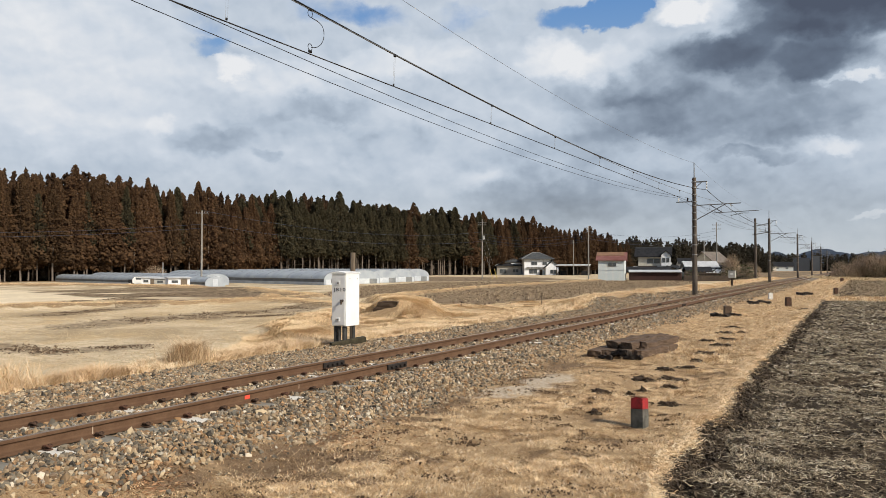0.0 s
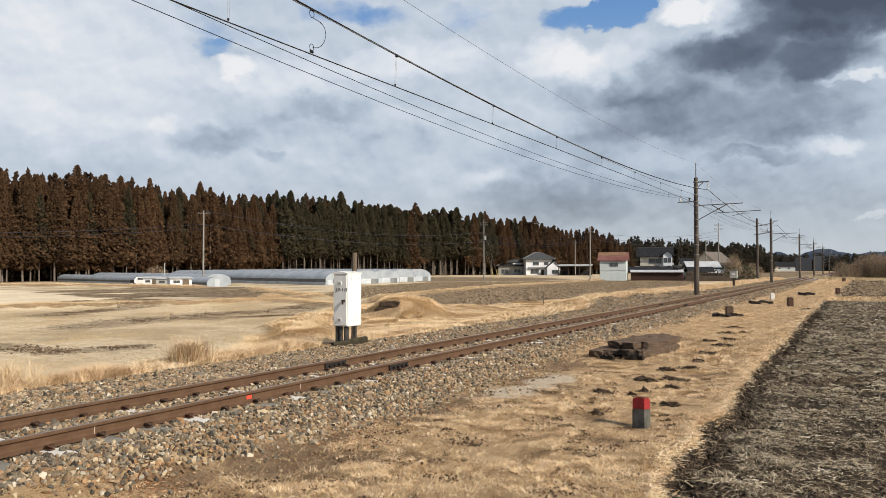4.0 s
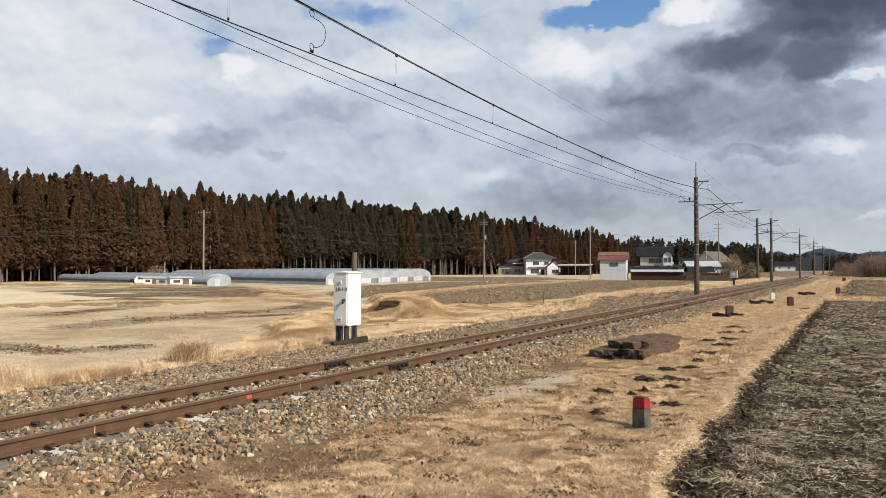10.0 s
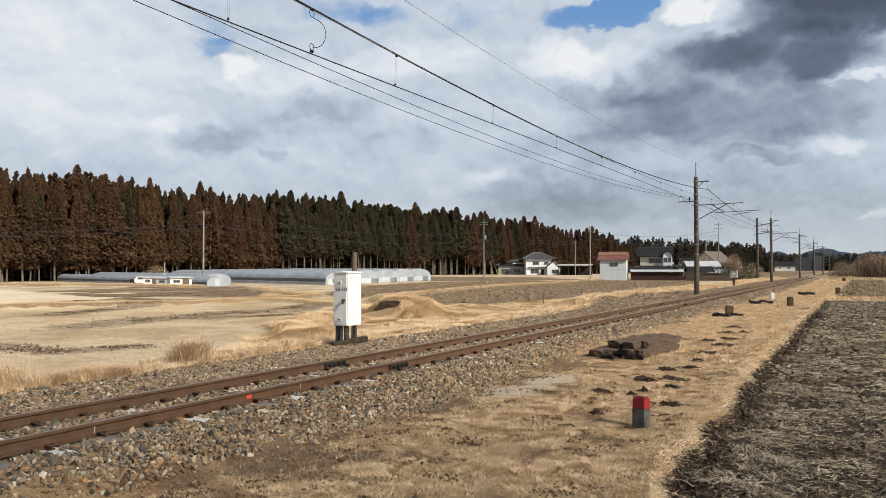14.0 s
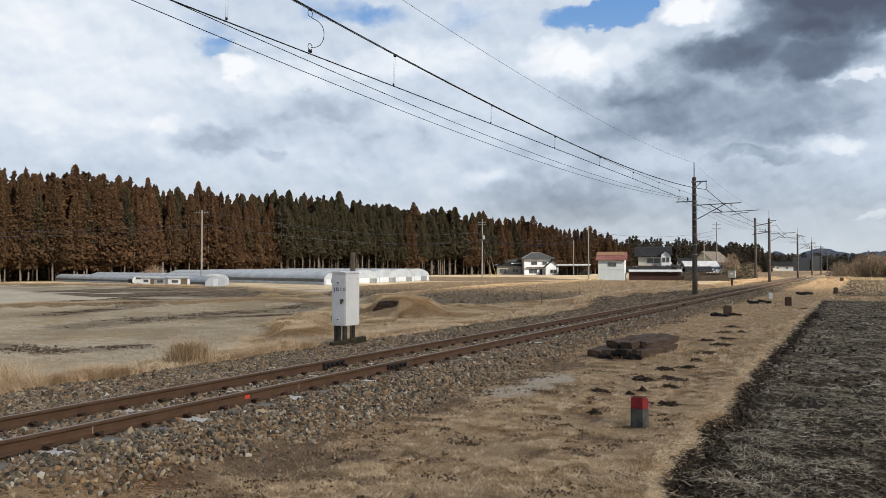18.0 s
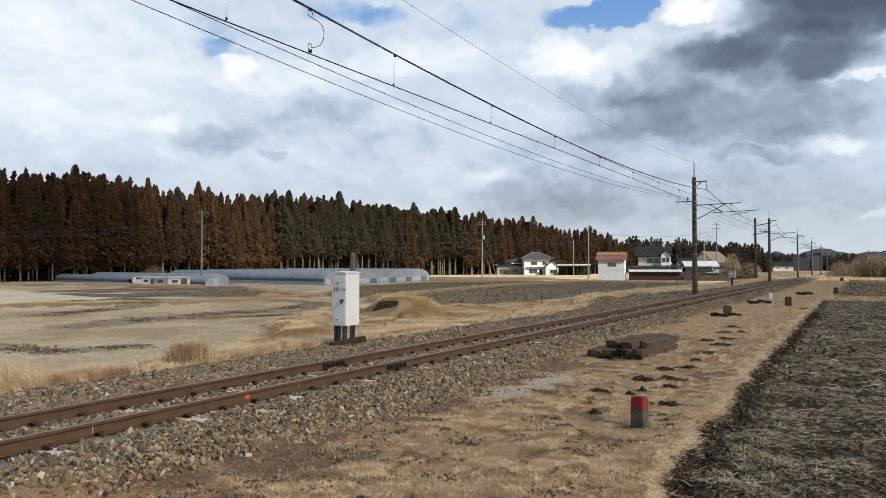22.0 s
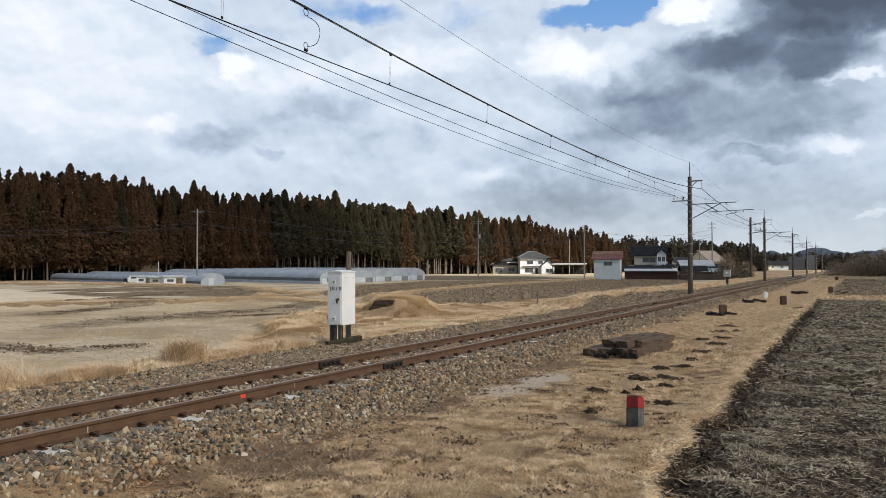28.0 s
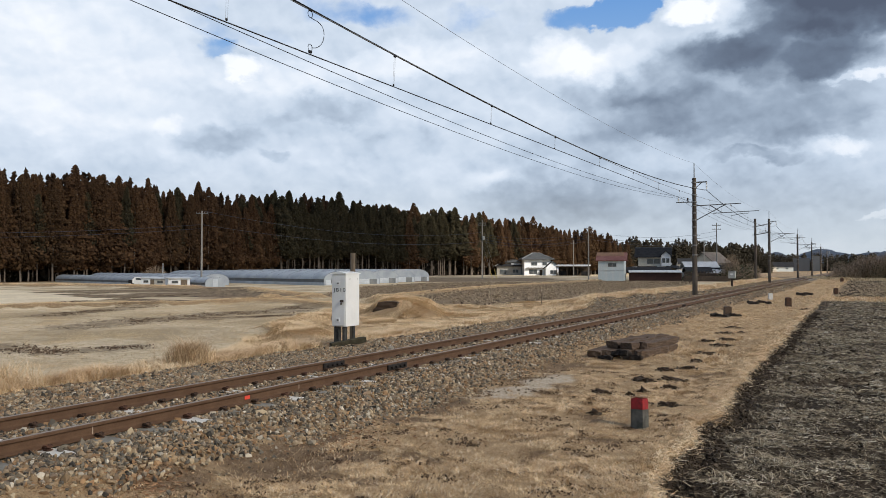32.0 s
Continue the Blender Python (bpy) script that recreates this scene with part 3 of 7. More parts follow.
def make_ground():
    def axis(lo, hi, fine, s0, grow):
        c = list(np.arange(fine[0], fine[1], s0))
        d, s = c[-1], s0
        while d < hi:
            s *= grow
            d += s
            c.append(d)
        d, s = c[0], s0
        while d > lo:
            s *= grow
            d -= s
            c.insert(0, d)
        return np.array(c)

    xs = np.concatenate([axis(-4600, -12.01, (-40, -12), 0.35, 1.05), np.arange(-11.9, -5.2, 0.2), np.arange(-5.1, -2.3, 0.15), np.arange(-2.3, 3.0, 0.06), axis(3.05, 4600, (3.05, 6), 0.15, 1.12)[0:]])
    xs = np.unique(np.round(xs[(xs > -4700) & (xs < 4700)], 3))
    ys = axis(-4600, 4600, (4.0, 16.0), 0.11, 1.025)
    x, y = np.meshgrid(xs, ys)
    z = ground_z(x, y)
    me = bpy.data.meshes.new("ground")
    nx, ny = len(xs), len(ys)
    idx = np.arange(nx * ny).reshape(ny, nx)
    quads = np.stack([idx[:-1, :-1], idx[:-1, 1:], idx[1:, 1:], idx[1:, :-1]], -1).reshape(-1, 4)
    me.vertices.add(nx * ny)
    me.vertices.foreach_set("co", np.stack([x, y, z], -1).reshape(-1).astype(np.float32))
    me.loops.add(quads.size)
    me.loops.foreach_set("vertex_index", quads.reshape(-1).astype(np.int32))
    me.polygons.add(len(quads))
    me.polygons.foreach_set("loop_start", np.arange(0, quads.size, 4, dtype=np.int32))
    me.update(calc_edges=True)
    off = x - TRACK_X
    jig = 0.12 * wave(x, y, 0.7) + 0.10 * wave(x, y, 2.6)
    bund = np.zeros_like(x)
    for pts, half, _ in BUNDS:
        bund = np.maximum(bund, near_line(x, y, pts, half))
    left = (x < -17.2 + 0.8 * wave(x, y, 3)) & (bund < 0.25)
    dark = inside(x, y, DARK_FIELD) | (inside(x, y, DARK_FAR) & (wave(x, y, 6.0) + 0.8 * wave(x, y, 3.2) > -0.45)) | inside(x, y + 9 * wave(x, y, 20), FAR_PLOTS) | inside(x, y + 6 * wave(x, y, 14), FAR_FIELD)
    stain_shadow = np.zeros_like(x)
    for pts, half in STAINS_AND_SHADOW:
        stain_shadow = np.maximum(stain_shadow, near_line(x, y, pts, half))
    layers = {
        "gravel": step(off + jig, -3.75, -3.45) * (1 - step(off + jig - ballast_edge(y), -0.4, -0.05)),
        "plough": step(x - 0.07 * wave(x, y, 0.8) - 0.05 * wave(x, y, 0.27), rim(y) - 0.06, rim(y) + 0.03) * (y < 57 + 1.5 * jig),
        "stubble": (left & ~dark & ~inside(x + 0.8 * wave(x, y, 2.1), y, GOLD) & (x > -135) & (y < 320)) * 1.0,
        "tilled": np.where((left & dark) | ((x > rim(y)) & (y > 66 + 3 * jig) & (y < 150)), 0.85, 0.0),
        "bare": dirt_gap(x, y) + 0.7 * step(wave(x, y, 0.45) + 0.6 * wave(x, y, 0.2), 0.5, 1.0) * (off > 2.2) * (y < 40),
        "pale": pale_dirt(x, y),
        "stain_shadow": 0.95 * stain_shadow,
        "cream": inside(x + 0.8 * wave(x, y, 3.0), y + 0.8 * wave(y, x, 3.0), CREAM) * 1.0,
    }
    for name, v in layers.items():
        me.attributes.new(name, "FLOAT", "POINT").data.foreach_set("value", v.reshape(-1).astype(np.float32))
    me.materials.append(M["ground"])
    me.shade_smooth()
    return tagged(new("ground", me), "flat winter farmland with dry turf, stubble and dark ploughed soil", "ground", kind="structure")


make_ground()


# ---- sky ----
def make_sky():
    """The far clouds: a wide curved backdrop that drifts slowly."""
    n = Nodes("cloudy_sky")
    t = n.t
    sep = t.nodes.new("ShaderNodeSeparateXYZ")
    t.links.new(n.co, sep.inputs[0])
    x, y, z = sep.outputs
    az = n.math("MULTIPLY", n.math("ARCTAN2", x, y), 57.2958)
    flat = n.math("SQRT", n.math("ADD", n.math("MULTIPLY", x, x), n.math("MULTIPLY", y, y)))
    el = n.math("MULTIPLY", n.math("ARCTAN2", z, flat), 57.2958)
    cb = t.nodes.new("ShaderNodeCombineXYZ")
    n.put(cb.inputs[0], az), n.put(cb.inputs[1], n.math("MULTIPLY", el, 1.35))
    p = cb.outputs[0]
    big = n.noise(0.055, 4, 0.5, co=p)
    mid = n.noise(0.17, 5, 0.52, co=p, warp=0.3)
    puff = n.noise(0.42, 8, 0.56, co=p, warp=0.25)
    wx = n.math("MULTIPLY", n.math("SUBTRACT", n.noise(0.30, 7, 0.56, co=p), 0.5), 3.4)
    wy = n.math("MULTIPLY", n.math("SUBTRACT", n.noise(0.32, 7, 0.56, co=n.stretched((-1, 1, 1), p)), 0.5), 3.4)
    a2, e2 = n.math("ADD", az, wx), n.math("ADD", el, wy)

    def blob(ca, ce, ra, re, k, hard):
        """A patch of the given centre and radii in degrees, its weight, and how crisp its rim is."""
        u = n.math("DIVIDE", n.math("SUBTRACT", a2, ca), ra)
        v = n.math("DIVIDE", n.math("SUBTRACT", e2, ce), re)
        d = n.math("ADD", n.math("MULTIPLY", u, u), n.math("MULTIPLY", v, v))
        return n.math("MULTIPLY", n.span(d, 1.0, hard), k)

    def total(base, blobs):
        for b in blobs:
            base = n.math("ADD", base, blob(*b))
        return base

    # how much blue shows between the clouds, and how bright the clouds are
    blue = total(n.math("MULTIPLY", n.math("SUBTRACT", big, 0.66), 0.6),
                 [(-45.3, 15.1, 2.4, 1.5, 0.95, 0.00), (-43.1, 16.6, 4.4, 1.5, 0.50, 0.00), (-36.5, 18.5, 6.3, 1.7, 0.50, 0.00), (-46.7, 17.9, 2.7, 2.2, 0.35, 0.00), (-31.4, 18.3, 8.5, 1.6, 0.30, 0.00),
                  (-23.8, 18.3, 6.8, 2.3, 0.35, 0.00), (-16.0, 18.2, 3.1, 1.5, 1.40, 0.05), (-19.1, 18.1, 2.5, 1.3, 0.90, 0.00), (-15.0, 18.8, 2.4, 0.9, 1.50, 0.10), (-43.9, 14.2, 2.8, 0.9, -1.00, 0.10),
                  (-38.2, 14.6, 8.3, 1.6, -0.50, 0.00), (-20.4, 15.0, 3.8, 1.8, -0.60, 0.10), (-10.6, 17.3, 2.7, 1.9, -1.60, 0.15), (-22.5, 19.2, 3.4, 0.5, -0.80, 0.10)])
    light = n.math("ADD", 0.71, n.math("MULTIPLY", n.math("SUBTRACT", mid, 0.5), 0.12))
    # bright banks and lit crests
    light = total(light, [(-55.0, 13.3, 11.3, 7.3, 0.15, 0.00), (-57.1, 15.9, 5.0, 2.8, 0.05, 0.00), (-44.2, 14.3, 1.5, 0.9, 0.24, 0.10), (-41.5, 13.6, 6.1, 1.8, 0.14, 0.00), (-34.8, 14.9, 5.9, 1.4, 0.13, 0.00),
                   (-29.7, 15.6, 5.1, 2.0, 0.15, 0.00), (-48.9, 10.2, 1.5, 1.0, 0.12, 0.00), (-42.7, 11.6, 2.4, 1.0, 0.08, 0.00), (-57.0, 10.2, 4.0, 1.5, 0.05, 0.00), (-20.0, 15.2, 3.8, 1.8, 0.26, 0.05),
                   (-17.1, 14.9, 3.7, 1.6, 0.15, 0.00), (-10.9, 18.1, 2.4, 1.1, 0.44, 0.00), (-8.6, 18.0, 1.6, 1.0, 0.16, 0.00), (-25.9, 6.9, 2.1, 1.3, 0.10, 0.00), (-1.3, 8.0, 2.0, 0.7, 0.18, 0.05),
                   (0.6, 3.5, 1.5, 0.3, 0.20, 0.10), (0.4, 12.3, 1.6, 0.4, 0.24, 0.10), (-1.3, 12.4, 1.3, 0.3, 0.12, 0.00)])
    # soft grey undersides
    light = total(light, [(-45.4, 9.2, 4.3, 1.5, -0.16, 0.00), (-41.9, 10.3, 4.8, 1.6, -0.07, 0.00), (-37.3, 11.6, 4.2, 1.2, -0.15, 0.00), (-41.4, 8.3, 1.1, 0.6, -0.14, 0.10), (-34.8, 9.2, 2.5, 1.0, -0.10, 0.00),
                   (-30.6, 9.8, 2.6, 1.2, -0.06, 0.00), (-38.1, 6.0, 10.2, 1.7, -0.05, 0.00), (-53.9, 6.7, 8.7, 1.9, -0.05, 0.00)])
    # the dark cloud
    light = total(light, [(-0.9, 17.6, 8.2, 3.0, -0.72, 0.00), (-3.4, 12.7, 1.8, 1.0, -0.14, 0.00), (-9.3, 15.0, 5.0, 1.9, -0.22, 0.00), (-5.2, 14.6, 8.2, 2.3, -0.38, 0.00), (-1.0, 13.8, 4.8, 1.4, -0.18, 0.10), (-13.5, 12.9, 5.0, 2.1, -0.20, 0.00), (-17.9, 12.3, 4.2, 1.5, -0.12, 0.00),
                   (-7.7, 10.8, 12.5, 3.2, -0.27, 0.00), (-12.3, 10.5, 2.4, 1.2, -0.08, 0.00), (-6.6, 7.8, 4.0, 0.6, -0.16, 0.08), (-3.0, 9.1, 5.2, 1.1, -0.08, 0.00), (-16.3, 10.0, 4.6, 1.8, -0.10, 0.00),
                   (-19.6, 8.5, 7.6, 2.0, -0.12, 0.00), (-9.7, 4.8, 17.0, 4.2, -0.16, 0.00), (-21.5, 4.8, 7.5, 2.8, -0.20, 0.00)])

    # heaped billows: their upper sides catch the light
    def billow(scale, dx, dy):
        shift = t.nodes.new("ShaderNodeVectorMath")
        shift.operation = "ADD"
        warp = n.stretched((1, 1, 1), p)
        t.links.new(warp, shift.inputs[0])
        shift.inputs[1].default_value = (dx, dy, 0)
        rough = t.nodes.new("ShaderNodeVectorMath")
        rough.operation = "ADD"
        jit = t.nodes.new("ShaderNodeCombineXYZ")
        n.put(jit.inputs[0], n.math("MULTIPLY", wx, 0.55)), n.put(jit.inputs[1], n.math("MULTIPLY", wy, 0.55))
        t.links.new(shift.outputs[0], rough.inputs[0]), t.links.new(jit.outputs[0], rough.inputs[1])
        v = t.nodes.new("ShaderNodeTexVoronoi")
        v.feature = "SMOOTH_F1"
        v.inputs["Scale"].default_value, v.inputs["Detail"].default_value, v.inputs["Roughness"].default_value = scale, 3.0, 0.5
        v.inputs["Smoothness"].default_value = 0.6
        t.links.new(rough.outputs[0], v.inputs["Vector"])
        return v.outputs["Distance"]

    relief = n.math("SUBTRACT", billow(0.30, 0.25, 0.75), billow(0.30, 0, 0))
    light = n.math("ADD", light, n.math("MULTIPLY", relief, 0.17))
    light = n.math("ADD", light, n.math("MULTIPLY", n.math("SUBTRACT", puff, 0.5), 0.16))
    cloud = n.ramp(light, [(0.0, srgb(82, 91, 108)), (0.26, srgb(108, 121, 139)), (0.46, srgb(149, 163, 180)), (0.63, srgb(185, 198, 213)), (0.80, srgb(210, 219, 230)), (1.0, srgb(238, 240, 243))])
    clear = n.ramp(n.span(el, 0, 22, smooth=False), [(0, srgb(190, 206, 222)), (0.5, srgb(150, 182, 216)), (1, srgb(84, 136, 198))])
    col = n.mix(n.span(n.math("ADD", blue, n.math("MULTIPLY", n.math("SUBTRACT", puff, 0.5), 0.9)), 0.15, 0.95), cloud, clear)
    haze = n.span(el, 8.0, 0.5, 0.0, 0.55)
    col = n.mix(haze, col, srgb(190, 195, 195))
    em = t.nodes.new("ShaderNodeEmission")
    n.put(em.inputs[0], col)
    em.inputs[1].default_value = 0.95
    t.links.new(em.outputs[0], n.out.inputs[0])
    n.mat.cycles.emission_sampling = "NONE"
    bm = bmesh.new()
    r, na, ne = 4450.0, 40, 16
    rows = []
    for j in range(ne + 1):
        e = radians(-3 + 63 * j / ne)
        rows.append([bm.verts.new((r * math.cos(e) * math.sin(a), r * math.cos(e) * math.cos(a), r * math.sin(e))) for a in [radians(-28.6 - 80 + 160 * i / na) for i in range(na + 1)]])
    for a, b in zip(rows, rows[1:]):
        for i in range(na):
            bm.faces.new((a[i], b[i], b[i + 1], a[i + 1]))
    me = mesh_of(bm, "backdrop", n.mat, True)
    return tagged(new("backdrop", me), "bright winter sky with white and dark grey cumulus clouds", "sky", kind="structure")


sky = make_sky()

CLOUD_R = 360.0
WIND = Vector((-0.08, 0.997, 0))


def make_cloud():
    """The cloud that drifts before the sun, behind the camera."""
    n = Nodes("thick_cloud")
    t = n.t
    sep = t.nodes.new("ShaderNodeSeparateXYZ")
    t.links.new(n.co, sep.inputs[0])
    d = n.math("SQRT", n.math("ADD", n.math("MULTIPLY", sep.outputs[0], sep.outputs[0]), n.math("MULTIPLY", sep.outputs[1], sep.outputs[1])))
    d = n.math("ADD", d, n.math("MULTIPLY", n.math("SUBTRACT", n.noise(0.02, 3), 0.5), 60.0))
    thick = n.math("SUBTRACT", n.span(d, CLOUD_R * 0.985, CLOUD_R * 0.88, 0.0, 0.62), n.span(d, CLOUD_R * 0.90, CLOUD_R * 0.55, 0.0, 0.22))
    tr, df, mx = (t.nodes.new(k) for k in ("ShaderNodeBsdfTransparent", "ShaderNodeBsdfDiffuse", "ShaderNodeMixShader"))
    df.inputs[0].default_value = (0.9, 0.9, 0.9, 1)
    n.put(mx.inputs[0], thick)
    t.links.new(tr.outputs[0], mx.inputs[1]), t.links.new(df.outputs[0], mx.inputs[2]), t.links.new(mx.outputs[0], n.out.inputs[0])
    bm = bmesh.new()
    bmesh.ops.create_icosphere(bm, subdivisions=5, radius=CLOUD_R)
    for v in bm.verts:
        lump = 1 + 0.25 * noise.fractal(v.co * 0.012, 0.8, 2.0, 4)
        v.co.z *= 0.13 * lump if v.co.z > 0 else 0.05 * lump
    return tagged(new("cloud", mesh_of(bm, "cloud", n.mat, True)), "wide white cumulus cloud drifting in front of the sun", "cloud")


cloud = make_cloud()


def make_hills():
    # the blue haze of distance is put into both base colours
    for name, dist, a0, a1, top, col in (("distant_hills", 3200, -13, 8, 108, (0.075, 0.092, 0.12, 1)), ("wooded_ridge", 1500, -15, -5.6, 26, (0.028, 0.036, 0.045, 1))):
        bm = bmesh.new()
        k = 90
        prev = None
        for i in range(k + 1):
            a = radians(a0 + (a1 - a0) * i / k)
            u = i / k
            h = top * (0.55 + 0.45 * noise.fractal(Vector((u * 5.0, dist * 0.01, 0)), 0.9, 2.1, 5)) * min(1, 6 * u, 6 * (1 - u)) + 4
            c = Vector((math.sin(a), math.cos(a), 0))
            now = [bm.verts.new(c * dist + Vector((0, 0, -1))), bm.verts.new(c * (dist + 160) + Vector((0, 0, h * 0.7))), bm.verts.new(c * (dist + 300) + Vector((0, 0, h))), bm.verts.new(c * (dist + 700) + Vector((0, 0, -1)))]
            if prev:
                for p in range(3):
                    bm.faces.new((prev[p], now[p], now[p + 1], prev[p + 1]))
            prev = now
        tagged(new(name, mesh_of(bm, name, weathered(name + "_hazed_woods", col, tuple(c * 1.35 for c in col[:3]) + (1,), 0.01, 0.95, 0, 0, 0.05), True)), "low wooded hills far behind the track, haze blue in their colour", "hill", kind="structure")


make_hills()


# ---- track ----
NEAR_RAIL, FAR_RAIL = TRACK_X + 0.566, TRACK_X - 0.566
RAIL = [(-0.0635, 0), (0.0635, 0), (0.0635, 0.012), (0.012, 0.032), (0.0075, 0.05), (0.0075, 0.10), (0.013, 0.114), (0.0325, 0.122), (0.0325, 0.144), (0.024, 0.153),
        (-0.024, 0.153), (-0.0325, 0.144), (-0.0325, 0.122), (-0.013, 0.114), (-0.0075, 0.10), (-0.0075, 0.05), (-0.012, 0.032), (-0.0635, 0.012)]
JOINTS = {NEAR_RAIL: 11.6, FAR_RAIL: 11.25}


def make_rail(x):
    joint = JOINTS[x]
    rail = thing("rail", "long rusty brown steel rail on concrete sleepers", "rail", "rails of the track", pose(x, 0, 0.247))
    for a, b in ((-60, joint - 0.005), (joint + 0.005, 37), (37.01, 62), (62.01, 112), (112.01, 330)):
        seg = part("rail_length", prism(bmesh.new(), RAIL, a, b), M["rail_side"], rail)
        part("running_surface", prism(bmesh.new(), [(-0.026, 0.1525), (0.026, 0.1525), (0.021, 0.1555), (-0.021, 0.1555)], a, b), M["rail_head"], seg, "smooth worn steel running surface")
    for j in (joint, 37.005):
        for s in (-1, 1):
            plate = part("fishplate", box(bmesh.new(), s * 0.026, j, 0.072, 0.042, 0.62, 0.1, 0.008), M["joint_black"], rail, "black bolted fishplate")
            for k in range(4):
                b = bmesh.new()
                tube(b, (s * 0.04, j - 0.21 + 0.14 * k, 0.072), (s * 0.085, j - 0.21 + 0.14 * k, 0.072), 0.024, 0.02, 6)
                part("bolt", b, M["joint_black"], plate)
    return rail


for rx in (NEAR_RAIL, FAR_RAIL):
    rail = make_rail(rx)
    if rx == NEAR_RAIL:
        part("paint_mark", box(bmesh.new(), 0.0105, 7.82, 0.075, 0.005, 0.1, 0.05, 0.002), island_mat("orange_red_mark", [(0, (0.75, 0.09, 0.05)), (1, (0.6, 0.07, 0.05))]), rail, "orange-red paint mark")
        for yy in (5.45, 8.9):
            part("paint_line", box(bmesh.new(), 0.0105, yy, 0.075, 0.004, 0.012, 0.085), weathered("faded_chalk", (0.5, 0.42, 0.33, 1), (0.4, 0.3, 0.22, 1)), rail, "faded chalk line")


def clip_mesh(material):
    """A curled spring clip on its shoulder, with the bolt that holds it down."""
    bm = bmesh.new()
    box(bm, 0.004, 0, 0.008, 0.085, 0.075, 0.016, 0.004)
    box(bm, -0.022, 0, 0.028, 0.05, 0.05, 0.022, 0.008)
    tube(bm, (0.012, 0, 0.02), (0.012, 0, 0.072), 0.015, 0.013, 6)
    tube(bm, (0.012, 0, 0.046), (0.012, 0, 0.062), 0.025, 0.023, 6)
    path_tube(bm, [(-0.05, -0.03, 0.03), (-0.02, -0.042, 0.055), (0.025, -0.035, 0.056), (0.045, 0, 0.03), (0.025, 0.035, 0.056), (-0.02, 0.042, 0.055), (-0.05, 0.03, 0.03)], 0.011, 5)
    for v in bm.verts:
        v.co *= 0.88
    return mesh_of(bm, "clip", material)


def sleeper_mesh(material):
    bm = bmesh.new()
    prism(bm, [(-0.13, -0.16), (0.13, -0.16), (0.115, -0.01), (0.10, 0.0), (-0.10, 0.0), (-0.115, -0.01)], -1.03, 1.03)
    for v in bm.verts:
        if abs(v.co.y) > 1 and v.co.z > -0.1:
            v.co.y *= 0.975
    return mesh_of(bm, "sleeper_body", material)


FIRST_SLEEPER = 4.865 - 0.603 * 6


def make_sleepers():
    kinds = []
    for label, body, clip in (("pale newer concrete sleeper bedded in crushed stone under the rails", "sleeper_new", "iron_rust"), ("grey concrete sleeper bedded in crushed stone under the rails", "sleeper", "clip_brown")):
        one = thing("sleeper", label, "sleeper", "sleepers of the track")
        clip = clip_mesh(M[clip])
        part("body", sleeper_mesh(M[body]), None, one, m=pose(0, 0, 0, 0, 0, 90))
        for r in (-0.566, 0.566):
            for s in (-1, 1):
                part("fastening", clip, None, one, "iron rail clip with a bolt", m=pose(r + s * 0.115, 0, 0.004, 0, 0, 0 if s > 0 else 180))
        kinds.append(one)
    r2 = random.Random(5)
    for k in range(247):
        m = pose(TRACK_X + r2.uniform(-0.015, 0.015), FIRST_SLEEPER + 0.603 * k + r2.uniform(-0.01, 0.01), 0.242 + r2.uniform(-0.006, 0.004), 0, 0, r2.uniform(-0.6, 0.6))
        if k < 2:
            kinds[k].matrix_basis = m
        else:
            copy_thing(kinds[0 if k % 3 == 0 else 1], m)


make_sleepers()


def scatter(k, x0, x1, y0, y1, power=1.0):
    """Places, denser towards y0 for power above 1."""
    return rng.uniform(x0, x1, k), y0 + (y1 - y0) * rng.uniform(0, 1, k) ** power


